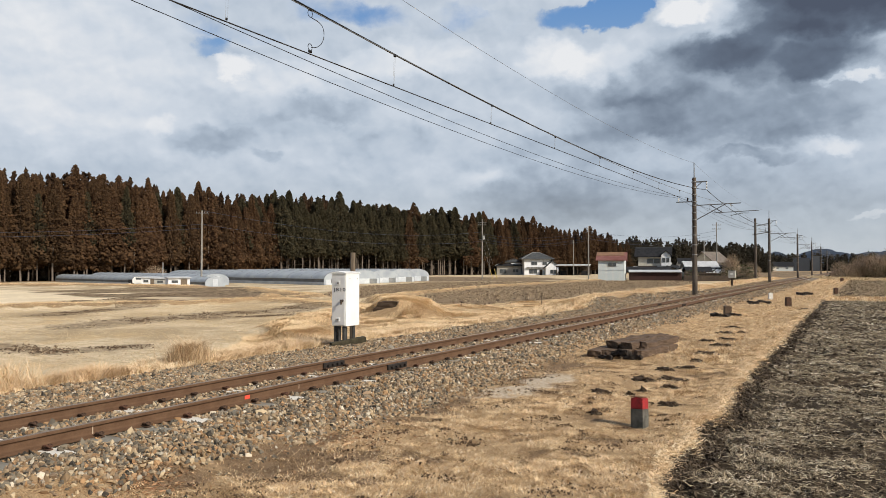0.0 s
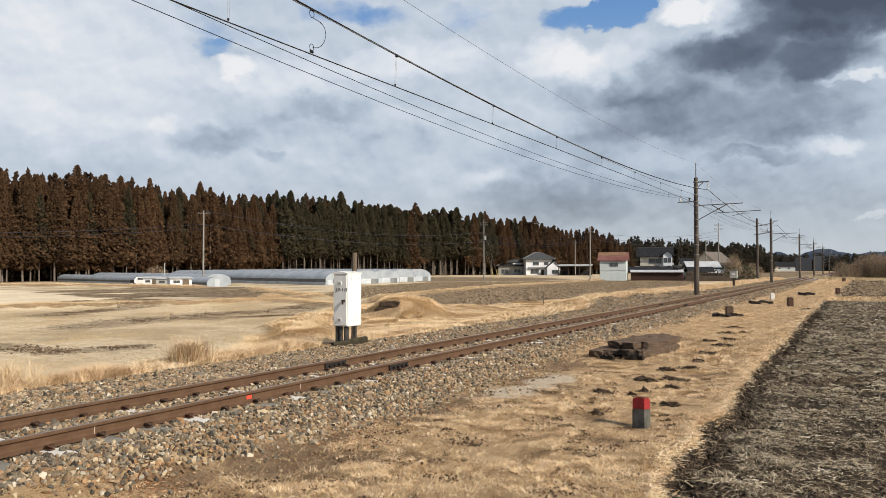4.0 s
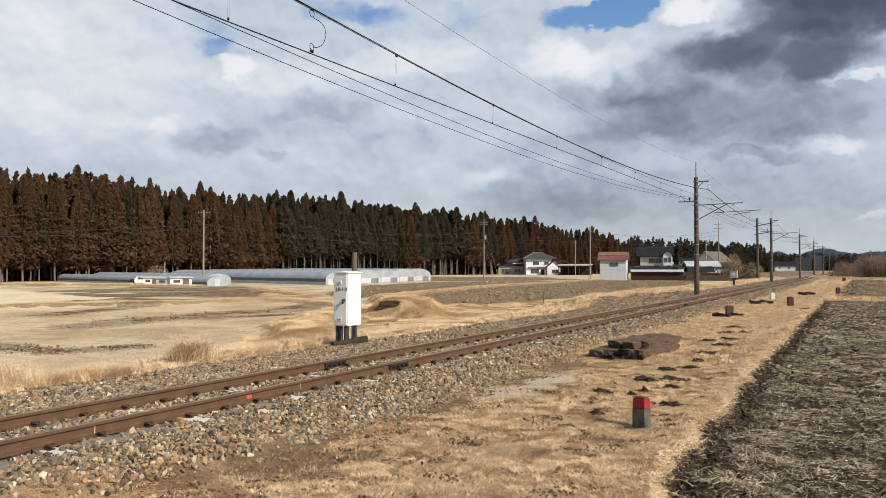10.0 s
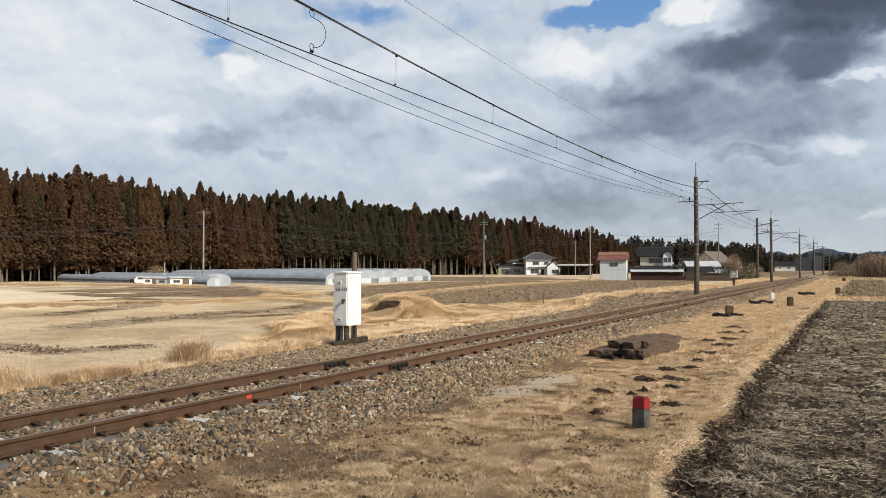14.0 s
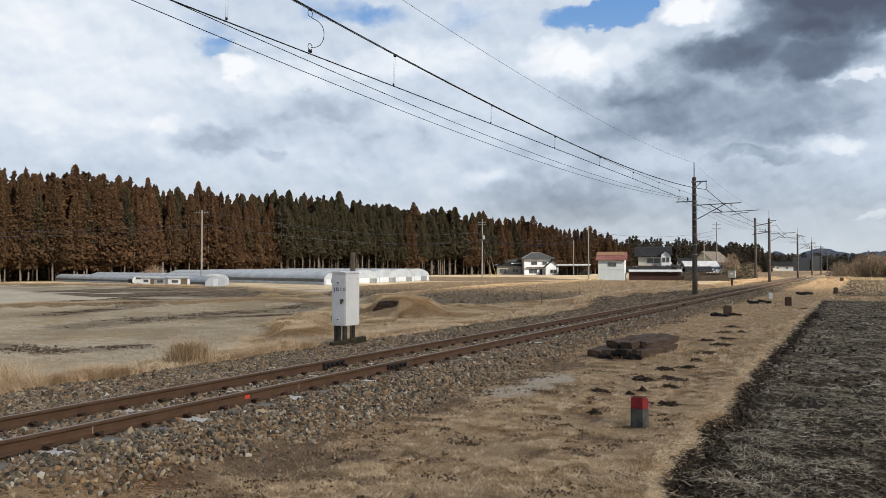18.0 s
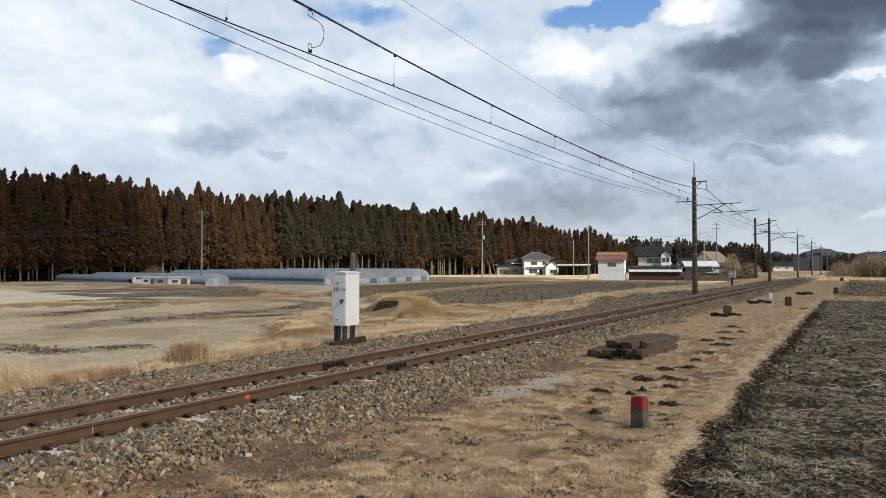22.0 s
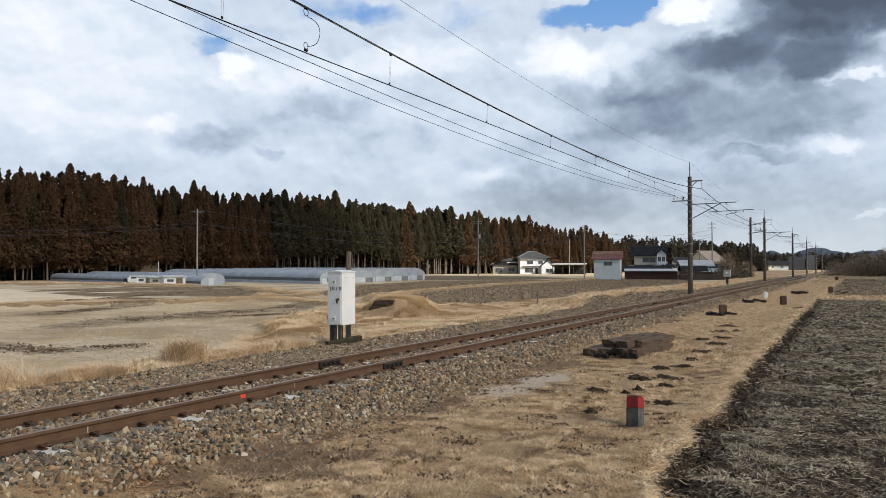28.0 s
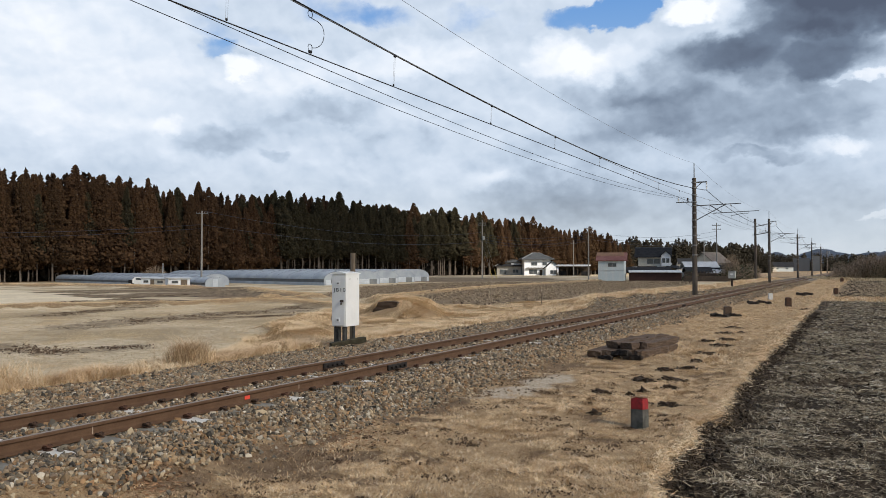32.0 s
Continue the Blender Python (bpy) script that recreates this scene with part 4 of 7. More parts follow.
def make_ballast():
    bed = thing("ballast", "bed of brown and grey crushed stone under the track", "ballast", kind="structure")
    meshes = []
    for i in range(14):
        v = ICO * rng.uniform(0.5, 1.18, (12, 1)) * 0.028 * np.array([rng.uniform(0.9, 1.6), rng.uniform(0.8, 1.2), rng.uniform(0.5, 0.95)])
        me = bpy.data.meshes.new("stone")
        me.from_pydata([tuple(c) for c in v], [], ICO_F)
        me.shade_flat()
        me.materials.append(M["stone_single"])
        meshes.append(me)
    r7 = random.Random(21)
    for i in range(300):
        x, y = TRACK_X + r7.uniform(1.25, 1.95), r7.uniform(4.5, 6.6)
        part("stone", meshes[i % 14], None, bed, m=pose(x, y, float(ground_z(x, y)) + 0.02, r7.uniform(0, 360), r7.uniform(0, 360), r7.uniform(0, 360)))
    for name, k, ya, yb, size in (("near_stones", 84000, 3.6, 17, 0.049), ("edge_stones", 11000, -8, 3.6, 0.07), ("middle_stones", 48000, 17, 42, 0.058), ("far_stones", 32000, 42, 120, 0.078)):
        x, y = scatter(k, TRACK_X - 4.0, TRACK_X + 2.35, ya, yb)
        off = x - TRACK_X
        edge = ballast_edge(y) - 0.05 + 0.14 * wave(x, y, 0.7) + 0.12 * wave(x, y, 0.25) + 0.25 * rng.uniform(0, 1, len(x)) ** 4
        keep = (off < edge) & (off > -3.85 + 0.15 * wave(x, y, 0.8))
        for r in (-0.566, 0.566):
            keep &= np.abs(off - r) > 0.075
        gap = np.abs((y - FIRST_SLEEPER + 0.3015) % 0.603 - 0.3015)
        newer = np.round((y - FIRST_SLEEPER) / 0.603).astype(int) % 3 == 0
        keep &= ~((gap < 0.115) & (np.abs(off) < 1.0) & (rng.uniform(0, 1, len(x)) < np.where(np.abs(off) > 0.6, np.where(newer, 0.97, 0.86), np.where(newer, 0.85, 0.45))))
        x, y = x[keep], y[keep]
        z = ground_z(x, y) + rng.uniform(-0.3, 0.25, len(x)) * size
        stones = lumps(name, x, y, z, size, M["stone"], "brown and grey crushed stone around the sleepers", "", stone=ya < 20 and ya > 0)
        stones.parent = bed
    # strays on the path
    x, y = scatter(6000, TRACK_X + 1.6, TRACK_X + 3.8, 4, 24)
    keep = rng.uniform(0, 1, len(x)) < np.exp(-np.abs(x - TRACK_X - ballast_edge(y)) * 3.2)
    x, y = x[keep], y[keep]
    lumps("stray_stones", x, y, ground_z(x, y) + 0.006, 0.030, M["stone"], "loose ballast stones strewn on the dirt", "stones")


make_ballast()


# ---- overhead line ----
POLE_X = -10.3
POLE_Y = [56.5, 108.4, 161.0, 211.0, 262.5, 314.9]


def sagging(x0, z0, x1, z1, y0, y1, sag, k=24):
    return [(x0 + (x1 - x0) * i / k, y0 + (y1 - y0) * i / k, z0 + (z1 - z0) * i / k - 4 * sag * (i / k) * (1 - i / k)) for i in range(k + 1)]


def insulator(bm, top, length=0.28, r=0.065):
    for i in range(5):
        z = top[2] - length * (i + 0.5) / 5
        tube(bm, (top[0], top[1], z + length * 0.045), (top[0], top[1], z - length * 0.045), r * 0.5, r, 10)
    tube(bm, top, (top[0], top[1], top[2] - length), 0.02, 0.02, 6)
    return bm


def catenary_pole(y, first):
    p = thing("catenary_pole", "weathered brown-grey concrete railway pole with steel brackets", "pole", "poles along the track", pose(POLE_X, y, 0.1))
    bm = bmesh.new()
    tube(bm, (0, 0, -0.3), (0, 0, 8.42), 0.19, 0.135, 16)
    part("shaft", bm, M["pole"], p, smooth=False)
    part("mast", tube(bmesh.new(), (0, 0, 8.3), (0, 0, 9.5), 0.04, 0.03, 8), M["galv"], p)
    for z in (7.7, 8.1, 7.2, 6.7, 6.42, 5.9, 5.4, 4.9, 4.3, 3.6, 2.9):
        part("band", tube(bmesh.new(), (0, 0, z - 0.04), (0, 0, z + 0.04), 0.185, 0.185, 14), M["galv"], p)
    arm = part("feeder_arm", box(bmesh.new(), 0.36, 0, 8.1, 1.06, 0.09, 0.09, 0.01), M["galv"], p)
    part("brace", tube(bmesh.new(), (0.12, 0, 7.72), (0.5, 0, 8.06), 0.03, 0.03, 6), M["galv"], arm)
    part("insulator", insulator(bmesh.new(), (0.85, 0, 8.07), 0.52, 0.075), M["porcelain"], arm, "white ribbed porcelain insulator")
    low = part("signal_wire_arm", box(bmesh.new(), -0.6, 0, 6.7, 1.35, 0.07, 0.07, 0.01), M["galv"], p)
    for x in (-1.1, -0.46):
        b = bmesh.new()
        tube(b, (x, 0, 6.7), (x, 0, 6.84), 0.02, 0.02, 6)
        for i in range(3):
            tube(b, (x, 0, 6.82 + 0.06 * i), (x, 0, 6.87 + 0.06 * i), 0.07, 0.045, 10)
        part("insulator", b, M["porcelain"] if x < -1 else M["iron_dark"], low, "small pin insulator")
    # cantilever that carries the running wires
    part("top_tube", tube(bmesh.new(), (0.15, 0, 6.42), (3.15, 0, 6.48), 0.033, 0.033, 8), M["galv"], p)
    part("strut", tube(bmesh.new(), (0.15, 0, 5.4), (2.15, 0, 6.46), 0.033, 0.033, 8), M["galv"], p)
    part("register_tube", tube(bmesh.new(), (1.25, 0, 5.84), (4.3, 0, 5.93), 0.025, 0.025, 8), M["galv"], p)
    part("strut", tube(bmesh.new(), (1.05, 0, 6.44), (1.9, 0, 5.86), 0.03, 0.03, 8), M["iron_dark"], p)
    part("steady_arm", path_tube(bmesh.new(), [(3.6, 0, 5.91), (3.6, 0, 5.76), (3.25, 0, 5.78), (2.45, 0, 5.62)], 0.02, 6), M["galv"], p)
    part("insulator", insulator(bmesh.new(), (2.45, 0, 6.46), 0.16, 0.06), M["porcelain"], p)
    if first:
        b = bmesh.new()
        for z in (1.1, 1.6, 2.1, 2.6, 3.1, 3.7):
            tube(b, (0.16 * (-1) ** int(z * 2), -0.06, z), (0.32 * (-1) ** int(z * 2), -0.06, z), 0.012, 0.012, 5)
        part("step_bolts", b, M["iron_dark"], p)
    return p


for i, yy in enumerate(POLE_Y):
    catenary_pole(yy, i == 0)


def frame_pole():
    """A second, plain pole tied to a catenary pole by two beams."""
    p = thing("stay_pole", "plain brown concrete pole tied to its neighbour by steel beams", "pole", m=pose(-12.75, 115.2, 0.0))
    part("shaft", tube(bmesh.new(), (0, 0, -0.3), (0, 0, 9.0), 0.19, 0.14, 14), M["pole"], p)
    for z in (7.9, 6.75):
        bm = tube(bmesh.new(), (-0.5, 1.4, z), (2.75, -7.6, z), 0.06, 0.06, 6)
        part("beam", bm, M["galv"], p)
    return p


frame_pole()


def wire(name, spans, r, mat, label):
    w = thing(name, label, "wire", "overhead wires")
    for pts in spans:
        part("span", path_tube(bmesh.new(), pts, r, 6), mat, w)
    return w


YS = [4.6] + POLE_Y
MESS = 6.53


def make_wires():
    ends = [(-47.0)] + YS
    contact, mess, feeder, sig_a, sig_b, earth = [], [], [], [], [], []
    for i, (a, b) in enumerate(zip(ends, ends[1:])):
        contact.append([(TRACK_X - 0.1, a, 5.6), (TRACK_X, (a + b) / 2, 5.6), (TRACK_X - 0.1, b, 5.6)])
        mess.append(sagging(TRACK_X, MESS, TRACK_X, MESS, a, b, 0.65))
        feeder.append(sagging(POLE_X + 0.85, 7.6, POLE_X + 0.85, 7.6, a, b, 0.88))
        sig_a.append(sagging(POLE_X - 1.1, 7.1, POLE_X - 1.1, 7.1, a, b, 0.72))
        sig_b.append(sagging(POLE_X - 0.46, 7.1, POLE_X - 0.46, 7.1, a, b, 0.73))
        earth.append(sagging(POLE_X, 9.57, POLE_X, 9.57, a, b, 0.8))
    wire("contact_wire", contact, 0.010, M["wire_copper"], "taut contact wire over the middle of the track")
    wire("messenger_wire", mess, 0.0075, M["galv"], "sagging carrier wire above the contact wire")
    wire("feeder_cable", feeder, 0.021, M["wire"], "thick black feeder cable hung from the pole tops")
    wire("signal_wire", sig_a, 0.008, M["wire"], "thin grey signal wire")
    wire("signal_wire", sig_b, 0.008, M["wire"], "thin grey signal wire")
    wire("earth_wire", earth, 0.0055, M["galv"], "thin pale earth wire along the pole tops")
    y = -0.9
    while y < 105:
        y += 4.45
        a, b = [(p, q) for p, q in zip(ends, ends[1:]) if p <= y < q][0]
        u = (y - a) / (b - a)
        z = MESS - 4 * 0.65 * u * (1 - u)
        bm = bmesh.new()
        for dy in (-0.02, 0.02):
            tube(bm, (TRACK_X, y + dy, z), (TRACK_X - 0.03, y + dy, 5.6), 0.0025, 0.0025, 4)
        h = tagged(part("hanger", bm, M["galv"]), "thin wire hanger between carrier and contact wire", "wire hanger", "hangers of the overhead line")
        part("clamp", box(bmesh.new(), TRACK_X, y, z - 0.02, 0.04, 0.07, 0.055, 0.012), M["wire"], h)
        part("clamp", box(bmesh.new(), TRACK_X - 0.03, y, 5.615, 0.03, 0.04, 0.04, 0.01), M["wire"], h)

    # slack connector with two coils between the carrier and the contact wire
    y = 9.85
    z = MESS - 4 * 0.65 * ((y - 4.6) / 51.9) * (1 - (y - 4.6) / 51.9)
    loop = thing("jumper_wire", "slack looped jumper wire between two overhead wires", "wire")
    ring = lambda cz, r: [(TRACK_X, y + r * math.sin(a), cz + r * math.cos(a)) for a in [2 * math.pi * i / 12 for i in range(13)]]
    part("coil", path_tube(bmesh.new(), ring(z - 0.06, 0.06), 0.006, 5), M["wire"], loop)
    part("coil", path_tube(bmesh.new(), ring(5.68, 0.055), 0.006, 5), M["wire"], loop)
    lead = [(TRACK_X, y + 0.03 + 0.34 * math.sin(math.pi * u ** 0.85) ** 0.7, z - 0.12 - (z - 5.80) * u ** 1.15 + 0.03 * math.sin(6.28 * u)) for u in [i / 14 for i in range(15)]]
    part("lead", path_tube(bmesh.new(), lead, 0.006, 6), M["wire"], loop)
    for cz in (z + 0.01, 5.61):
        part("clamp", box(bmesh.new(), TRACK_X, y, cz, 0.04, 0.08, 0.05, 0.012), M["wire"], loop)


make_wires()


# ---- cedar wood ----
def cedar_mesh(seed, height, material, bare=0.22, clumps=2400, size=0.56):
    """A crown of many drooping sprays round a tapering axis, thin at the top, with gaps."""
    g = np.random.default_rng(seed)
    k = clumps
    u = g.uniform(0, 1, k) ** 0.85
    z = height * (bare + (1 - bare) * u)
    rad = (0.155 * height) * (1 - u) ** (0.64 + 0.28 * ((seed * 7) % 5) / 4) * (0.88 + 0.12 * np.sin(u * 37 + seed)) * (0.85 + 0.3 * HASH[seed % 64, (u * 9).astype(int)]) + 0.10
    rad *= np.where(u < 0.12, 0.55 + 3.7 * u, 1.0)
    a = g.uniform(0, 2 * np.pi, k)
    d = rad * g.uniform(0.45, 1.06, k) * (0.85 + 0.2 * np.sin(3 * a + seed) + 0.12 * np.sin(7 * a + 9 * u))
    s = (0.20 + 0.24 * (1 - u)) * g.uniform(0.6, 1.4, k) * height / 19 * size
    c = np.stack([d * np.cos(a), d * np.sin(a), z], 1)
    out = np.stack([np.cos(a), np.sin(a), np.zeros(k)], 1)
    side = np.stack([-np.sin(a), np.cos(a), np.zeros(k)], 1)
    up = np.array([0, 0, 1.0])
    j = lambda q: g.normal(0, q, (k, 3)) * s[:, None]
    tip = c + out * (s * 0.85)[:, None] - up * (s * 0.45)[:, None] + j(0.25)
    left = c + side * (s * 0.62)[:, None] - out * (s * 0.3)[:, None] - up * (s * 0.3)[:, None] + j(0.25)
    right = c - side * (s * 0.62)[:, None] - out * (s * 0.3)[:, None] - up * (s * 0.3)[:, None] + j(0.25)
    top = c + up * (s * 1.15)[:, None] - out * (s * 0.35)[:, None] + j(0.25)
    low = c + out * (s * 0.2)[:, None] - up * (s * 1.25)[:, None] + j(0.25)
    v = np.stack([tip, left, right, top, low], 1)
    return v, [(3, 1, 0), (3, 0, 2), (4, 0, 1), (4, 2, 0)]


def trunk_mesh(height):
    bm = bmesh.new()
    path_tube(bm, [(0, 0, -0.2), (0.05, 0, height * 0.2), (0, 0.06, height * 0.45), (0, 0, height * 0.8)], 0.105, 7)
    for v in bm.verts:
        v.co.x *= 1.15 - 0.8 * v.co.z / height
        v.co.y *= 1.15 - 0.8 * v.co.z / height
    for i in range(7):
        z = height * (0.14 + 0.03 * i)
        a = i * 2.4
        tube(bm, (0, 0, z), (0.7 * math.cos(a), 0.7 * math.sin(a), z + 0.1), 0.025, 0.01, 4, False)
    return bm


def make_cedar(seed, height, mat, label, bare):
    ob = thing("cedar_tree", label, "tree", "cedars at the wood's edge")
    part("trunk", trunk_mesh(height), M["bark"], ob, "pale straight trunk, bare at the foot")
    v, f = cedar_mesh(seed, height, mat, bare)
    crown = soup("crown", v, f, mat, "", "")
    for key in ("kind",):
        del crown[key]
    crown.parent = ob
    return ob


EDGE_Y = [50, 83, 124, 165, 211, 236, 265, 287, 312]
EDGE_XS = [-141, -137, -139.6, -140.8, -132.7, -125.1, -116.4, -102, -86]
TOPS_Y = [50, 88, 112, 135, 150, 187, 211, 241, 272, 287, 312]
TOPS = [21.2, 21.8, 22.6, 22.3, 21.6, 24.4, 23.4, 22.8, 22.0, 19.4, 16.4]


def make_forest():
    kinds = []
    for i in range(6):
        kinds.append(make_cedar(20 + i, 20.0, M["cedar_brown"], "tall red-brown winter cedar with a bare pale trunk", 0.10 + 0.02 * i))
    for i in range(3):
        kinds.append(make_cedar(40 + i, 20.0, M["cedar_green"], "tall dark green cedar at the wood's edge", 0.27 + 0.05 * i))
    r = random.Random(11)
    used = set()
    edge_x = lambda y: float(np.interp(y, EDGE_Y, EDGE_XS))
    top = lambda y: float(np.interp(y, TOPS_Y, TOPS))

    def plant(x, y, h):
        green = 0.05 + 0.93 * math.exp(-((y - 205) / 52) ** 4)
        i = r.randrange(6, 9) if r.random() < green else r.randrange(6)
        s = h / 20.0
        w = s * r.uniform(1.1, 1.8) * (1.0 if y < 200 else 1.2)
        m = pose(x, y, FIELD_Z - 0.1, r.uniform(-1, 1), r.uniform(-1, 1), r.uniform(0, 360))
        ob = kinds[i] if i not in used else copy_thing(kinds[i], m)
        used.add(i)
        ob.matrix_basis = m @ Matrix.Diagonal((w, w, s, 1))

    for row, back, low, high in ((0, 0.0, 0.76, 0.94), (1, 3.0, 0.86, 0.99), (2, 6.2, 0.92, 1.03)):
        y = 56.0 + row * 0.9
        while y < 312:
            y += r.uniform(2.0, 3.4)
            plant(edge_x(y) - back + r.uniform(-1.6, 1.6), y, top(y) * (r.uniform(low, high) if r.random() < 0.9 else r.uniform(1.0, 1.09)))
    # low lumps added between the trunks; the wood's inner shade is their near-black colour
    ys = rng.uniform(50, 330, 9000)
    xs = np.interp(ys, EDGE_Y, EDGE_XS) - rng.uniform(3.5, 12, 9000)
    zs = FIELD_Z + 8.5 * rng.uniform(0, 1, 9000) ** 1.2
    lumps("undergrowth", xs, ys, zs, 1.1, M["undergrowth"], "near-black lumps put in as shade between the cedar trunks", "shrub")
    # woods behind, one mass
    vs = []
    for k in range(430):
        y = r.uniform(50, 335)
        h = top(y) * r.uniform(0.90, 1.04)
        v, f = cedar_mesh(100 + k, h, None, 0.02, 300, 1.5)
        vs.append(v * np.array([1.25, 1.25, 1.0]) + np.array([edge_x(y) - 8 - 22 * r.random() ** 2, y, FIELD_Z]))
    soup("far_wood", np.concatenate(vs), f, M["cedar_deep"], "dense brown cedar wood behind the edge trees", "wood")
    vs = []
    for k in range(600):
        u = r.uniform(0, 0.80)
        x, y = -112 + 80 * u + r.uniform(-6, 6), 380 + 80 * u + r.uniform(0, 40)
        v, f = cedar_mesh(500 + k, (15.0 - 3.5 * u) * (r.uniform(0.6, 1.0) if r.random() < 0.8 else r.uniform(1.0, 1.22)) + 1.5, None, 0.0, 200, 1.4)
        vs.append(v * np.array([1.9, 1.9, 1.0]) + np.array([x, y, FIELD_Z]))
    soup("far_wood", np.concatenate(vs), f, M["cedar_far"], "dark cedar wood far behind the houses", "wood")
    vs = []
    for k in range(420):
        a = radians(r.uniform(-13.5, 1.0))
        d = r.uniform(680, 760)
        v, f = cedar_mesh(1000 + k, r.uniform(8, 17) if a < radians(-6.5) else r.uniform(8, 15), None, 0.0, 56, 2.4)
        vs.append(v * np.array([2.2, 2.2, 1.0]) + np.array([d * math.sin(a), d * math.cos(a), FIELD_Z]))
    soup("far_wood", np.concatenate(vs), f, M["cedar_far"], "dark wood along the horizon beyond the railway", "wood")


make_forest()


# ---- dry grass, stalks and soil ----
M["tilled"] = island_mat("brown_tilled_clod", [(0, (0.07, 0.048, 0.032)), (0.6, (0.15, 0.105, 0.068)), (1, (0.28, 0.205, 0.135))])
M["crumb"] = island_mat("brown_crumb", [(0, (0.05, 0.032, 0.02)), (1, (0.16, 0.105, 0.065))])

def density(x, y, cell, lo, hi):
    """Keep more pieces where the patchy relief is high."""
    return rng.uniform(0, 1, len(x)) < lo + (hi - lo) * (0.5 + 0.5 * wave(x, y, cell))


def in_hollow(x, y):
    """The bare hollow before the dug face in the bank."""
    return ((x + 22.35) / 0.75) ** 2 + ((y - 34.75) / 0.6) ** 2 < 1 + 0.3 * wave(x, y, 0.3)


def make_grass():
    for name, k, ya, yb, h, w, lean in (("path_turf", 290000, 4.6, 17, 0.030, 0.0052, 2.3), ("path_turf", 24000, -8, 4.6, 0.045, 0.012, 2.4), ("path_turf", 60000, 17, 40, 0.050, 0.010, 2.0), ("path_turf", 34000, 40, 110, 0.06, 0.022, 2.0), ("path_turf", 15000, 110, 190, 0.09, 0.05, 2.0)):
        x, y = scatter(k, TRACK_X + 1.9, EDGE_X + 0.4, ya, yb, 1.25)
        keep = (x < rim(y) + 0.04 + 0.07 * wave(x, y, 0.8)) & density(x, y, 0.9, 0.15, 1.25) & (0.85 * step(wave(x, y, 0.45) + 0.6 * wave(x, y, 0.2), 0.55, 1.1) < rng.uniform(0, 1, len(x))) & (rng.uniform(0.0, 1, len(x)) > np.minimum(dirt_gap(x, y) * 1.1, 0.9)) & (rng.uniform(0, 1, len(x)) < step(x - TRACK_X - ballast_edge(y), 0.0, 0.5) + 0.04)
        x, y = x[keep], y[keep]
        blades(name, x, y, ground_z(x, y), h * (1 + 0.5 * wave(x, y, 0.6)), w, lean, M["straw"], "short matted dry golden turf on the path", heading=7.0 * wave(x + 5, y, 0.35))
    # brown thatch and earth crumbs where the turf has worn thin
    x, y = scatter(80000, TRACK_X + 2.0, EDGE_X - 0.15, 4.6, 24, 1.2)
    patch = wave(x, y, 0.45) + 0.6 * wave(x, y, 0.2) + 0.5 * np.exp(-((x - TRACK_X - 2.7) / 0.6) ** 2)
    keep = (rng.uniform(0, 1, len(x)) < step(patch, 0.1, 0.9)) & (pale_dirt(x, y) < 0.5)
    x, y = x[keep], y[keep]
    blades("thatch", x, y, ground_z(x, y), 0.026, 0.006, 2.8, M["thatch"], "dark brown rotten thatch in the worn turf", heading=3.0 * wave(x, y, 0.3))
    # rust-brown dead leaves and stems at the foot of the ballast
    x, y = np.concatenate([rng.normal(-6.0, 0.22, 800), rng.normal(-5.45, 0.4, 600)]), np.concatenate([rng.normal(5.0, 0.22, 800), rng.normal(7.9, 0.6, 600)])
    straws("leaf_litter", x, y, ground_z(x, y) + 0.006, 0.05, 0.012, M["dead_leaf"], "rust-brown dead leaves beside the ballast", 0.15)
    # longer fringe that hangs over the edge of the ploughed field
    for k, ya, yb, h, w in ((30000, 4.8, 20, 0.058, 0.0052), (14000, 20, 80, 0.09, 0.012)):
        y = ya + (yb - ya) * rng.uniform(0, 1, k) ** 1.3
        x = rim(y) + 0.03 - np.abs(rng.normal(0, 0.16, k))
        x += 0.07 * wave(x, y, 0.8) + 0.05 * wave(x, y, 0.27)
        blades("turf_fringe", x, y, ground_z(x, y), h * (0.9 + 0.5 * wave(x, y, 0.5)), w, 1.5, M["straw"], "longer dry grass fringe along the field edge", heading=1.1 * wave(x, y, 0.45))
    # tufts that droop down the little bank
    for k, ya, yb, ln, w in ((700, 4.8, 20, 0.105, 0.005), (500, 20, 70, 0.15, 0.011)):
        cy = ya + (yb - ya) * rng.uniform(0, 1, k) ** 1.3
        cx = rim(cy) + rng.normal(0, 0.02, k)
        cx += 0.07 * wave(cx, cy, 0.8) + 0.05 * wave(cx, cy, 0.27)
        x, y = np.repeat(cx, 22) + rng.normal(0, 0.035, k * 22), np.repeat(cy, 22) + rng.normal(0, 0.05, k * 22)
        straws("hanging_tufts", x, y, ground_z(x, y) + 0.05 * rng.uniform(0, 1, k * 22), ln * 0.7, w, M["straw_tall"], "tufts of dry grass drooping over the field's rim", 0.5)
    # tall grass on the far verge and down the slope
    for k, ya, yb, h, w, wide in ((100000, 4, 20, 0.29, 0.0072, 1.3), (60000, 20, 60, 0.27, 0.013, 1.4), (26000, 60, 130, 0.26, 0.032, 1.6)):
        y = ya + (yb - ya) * rng.uniform(0, 1, k) ** 1.2
        x = -11.55 - np.abs(rng.normal(0, wide, k)) + 0.3 * wave(0 * y, y, 2.0)
        keep = density(x, y, 1.3, 0.2, 1.1) & ~((np.abs(x + 11.5) < 0.6) & (np.abs(y - 15.9) < 0.8))
        x, y = x[keep], y[keep]
        tall = 0.55 + 0.5 * wave(x, y, 1.1) + 0.35 * wave(x, y, 0.4)
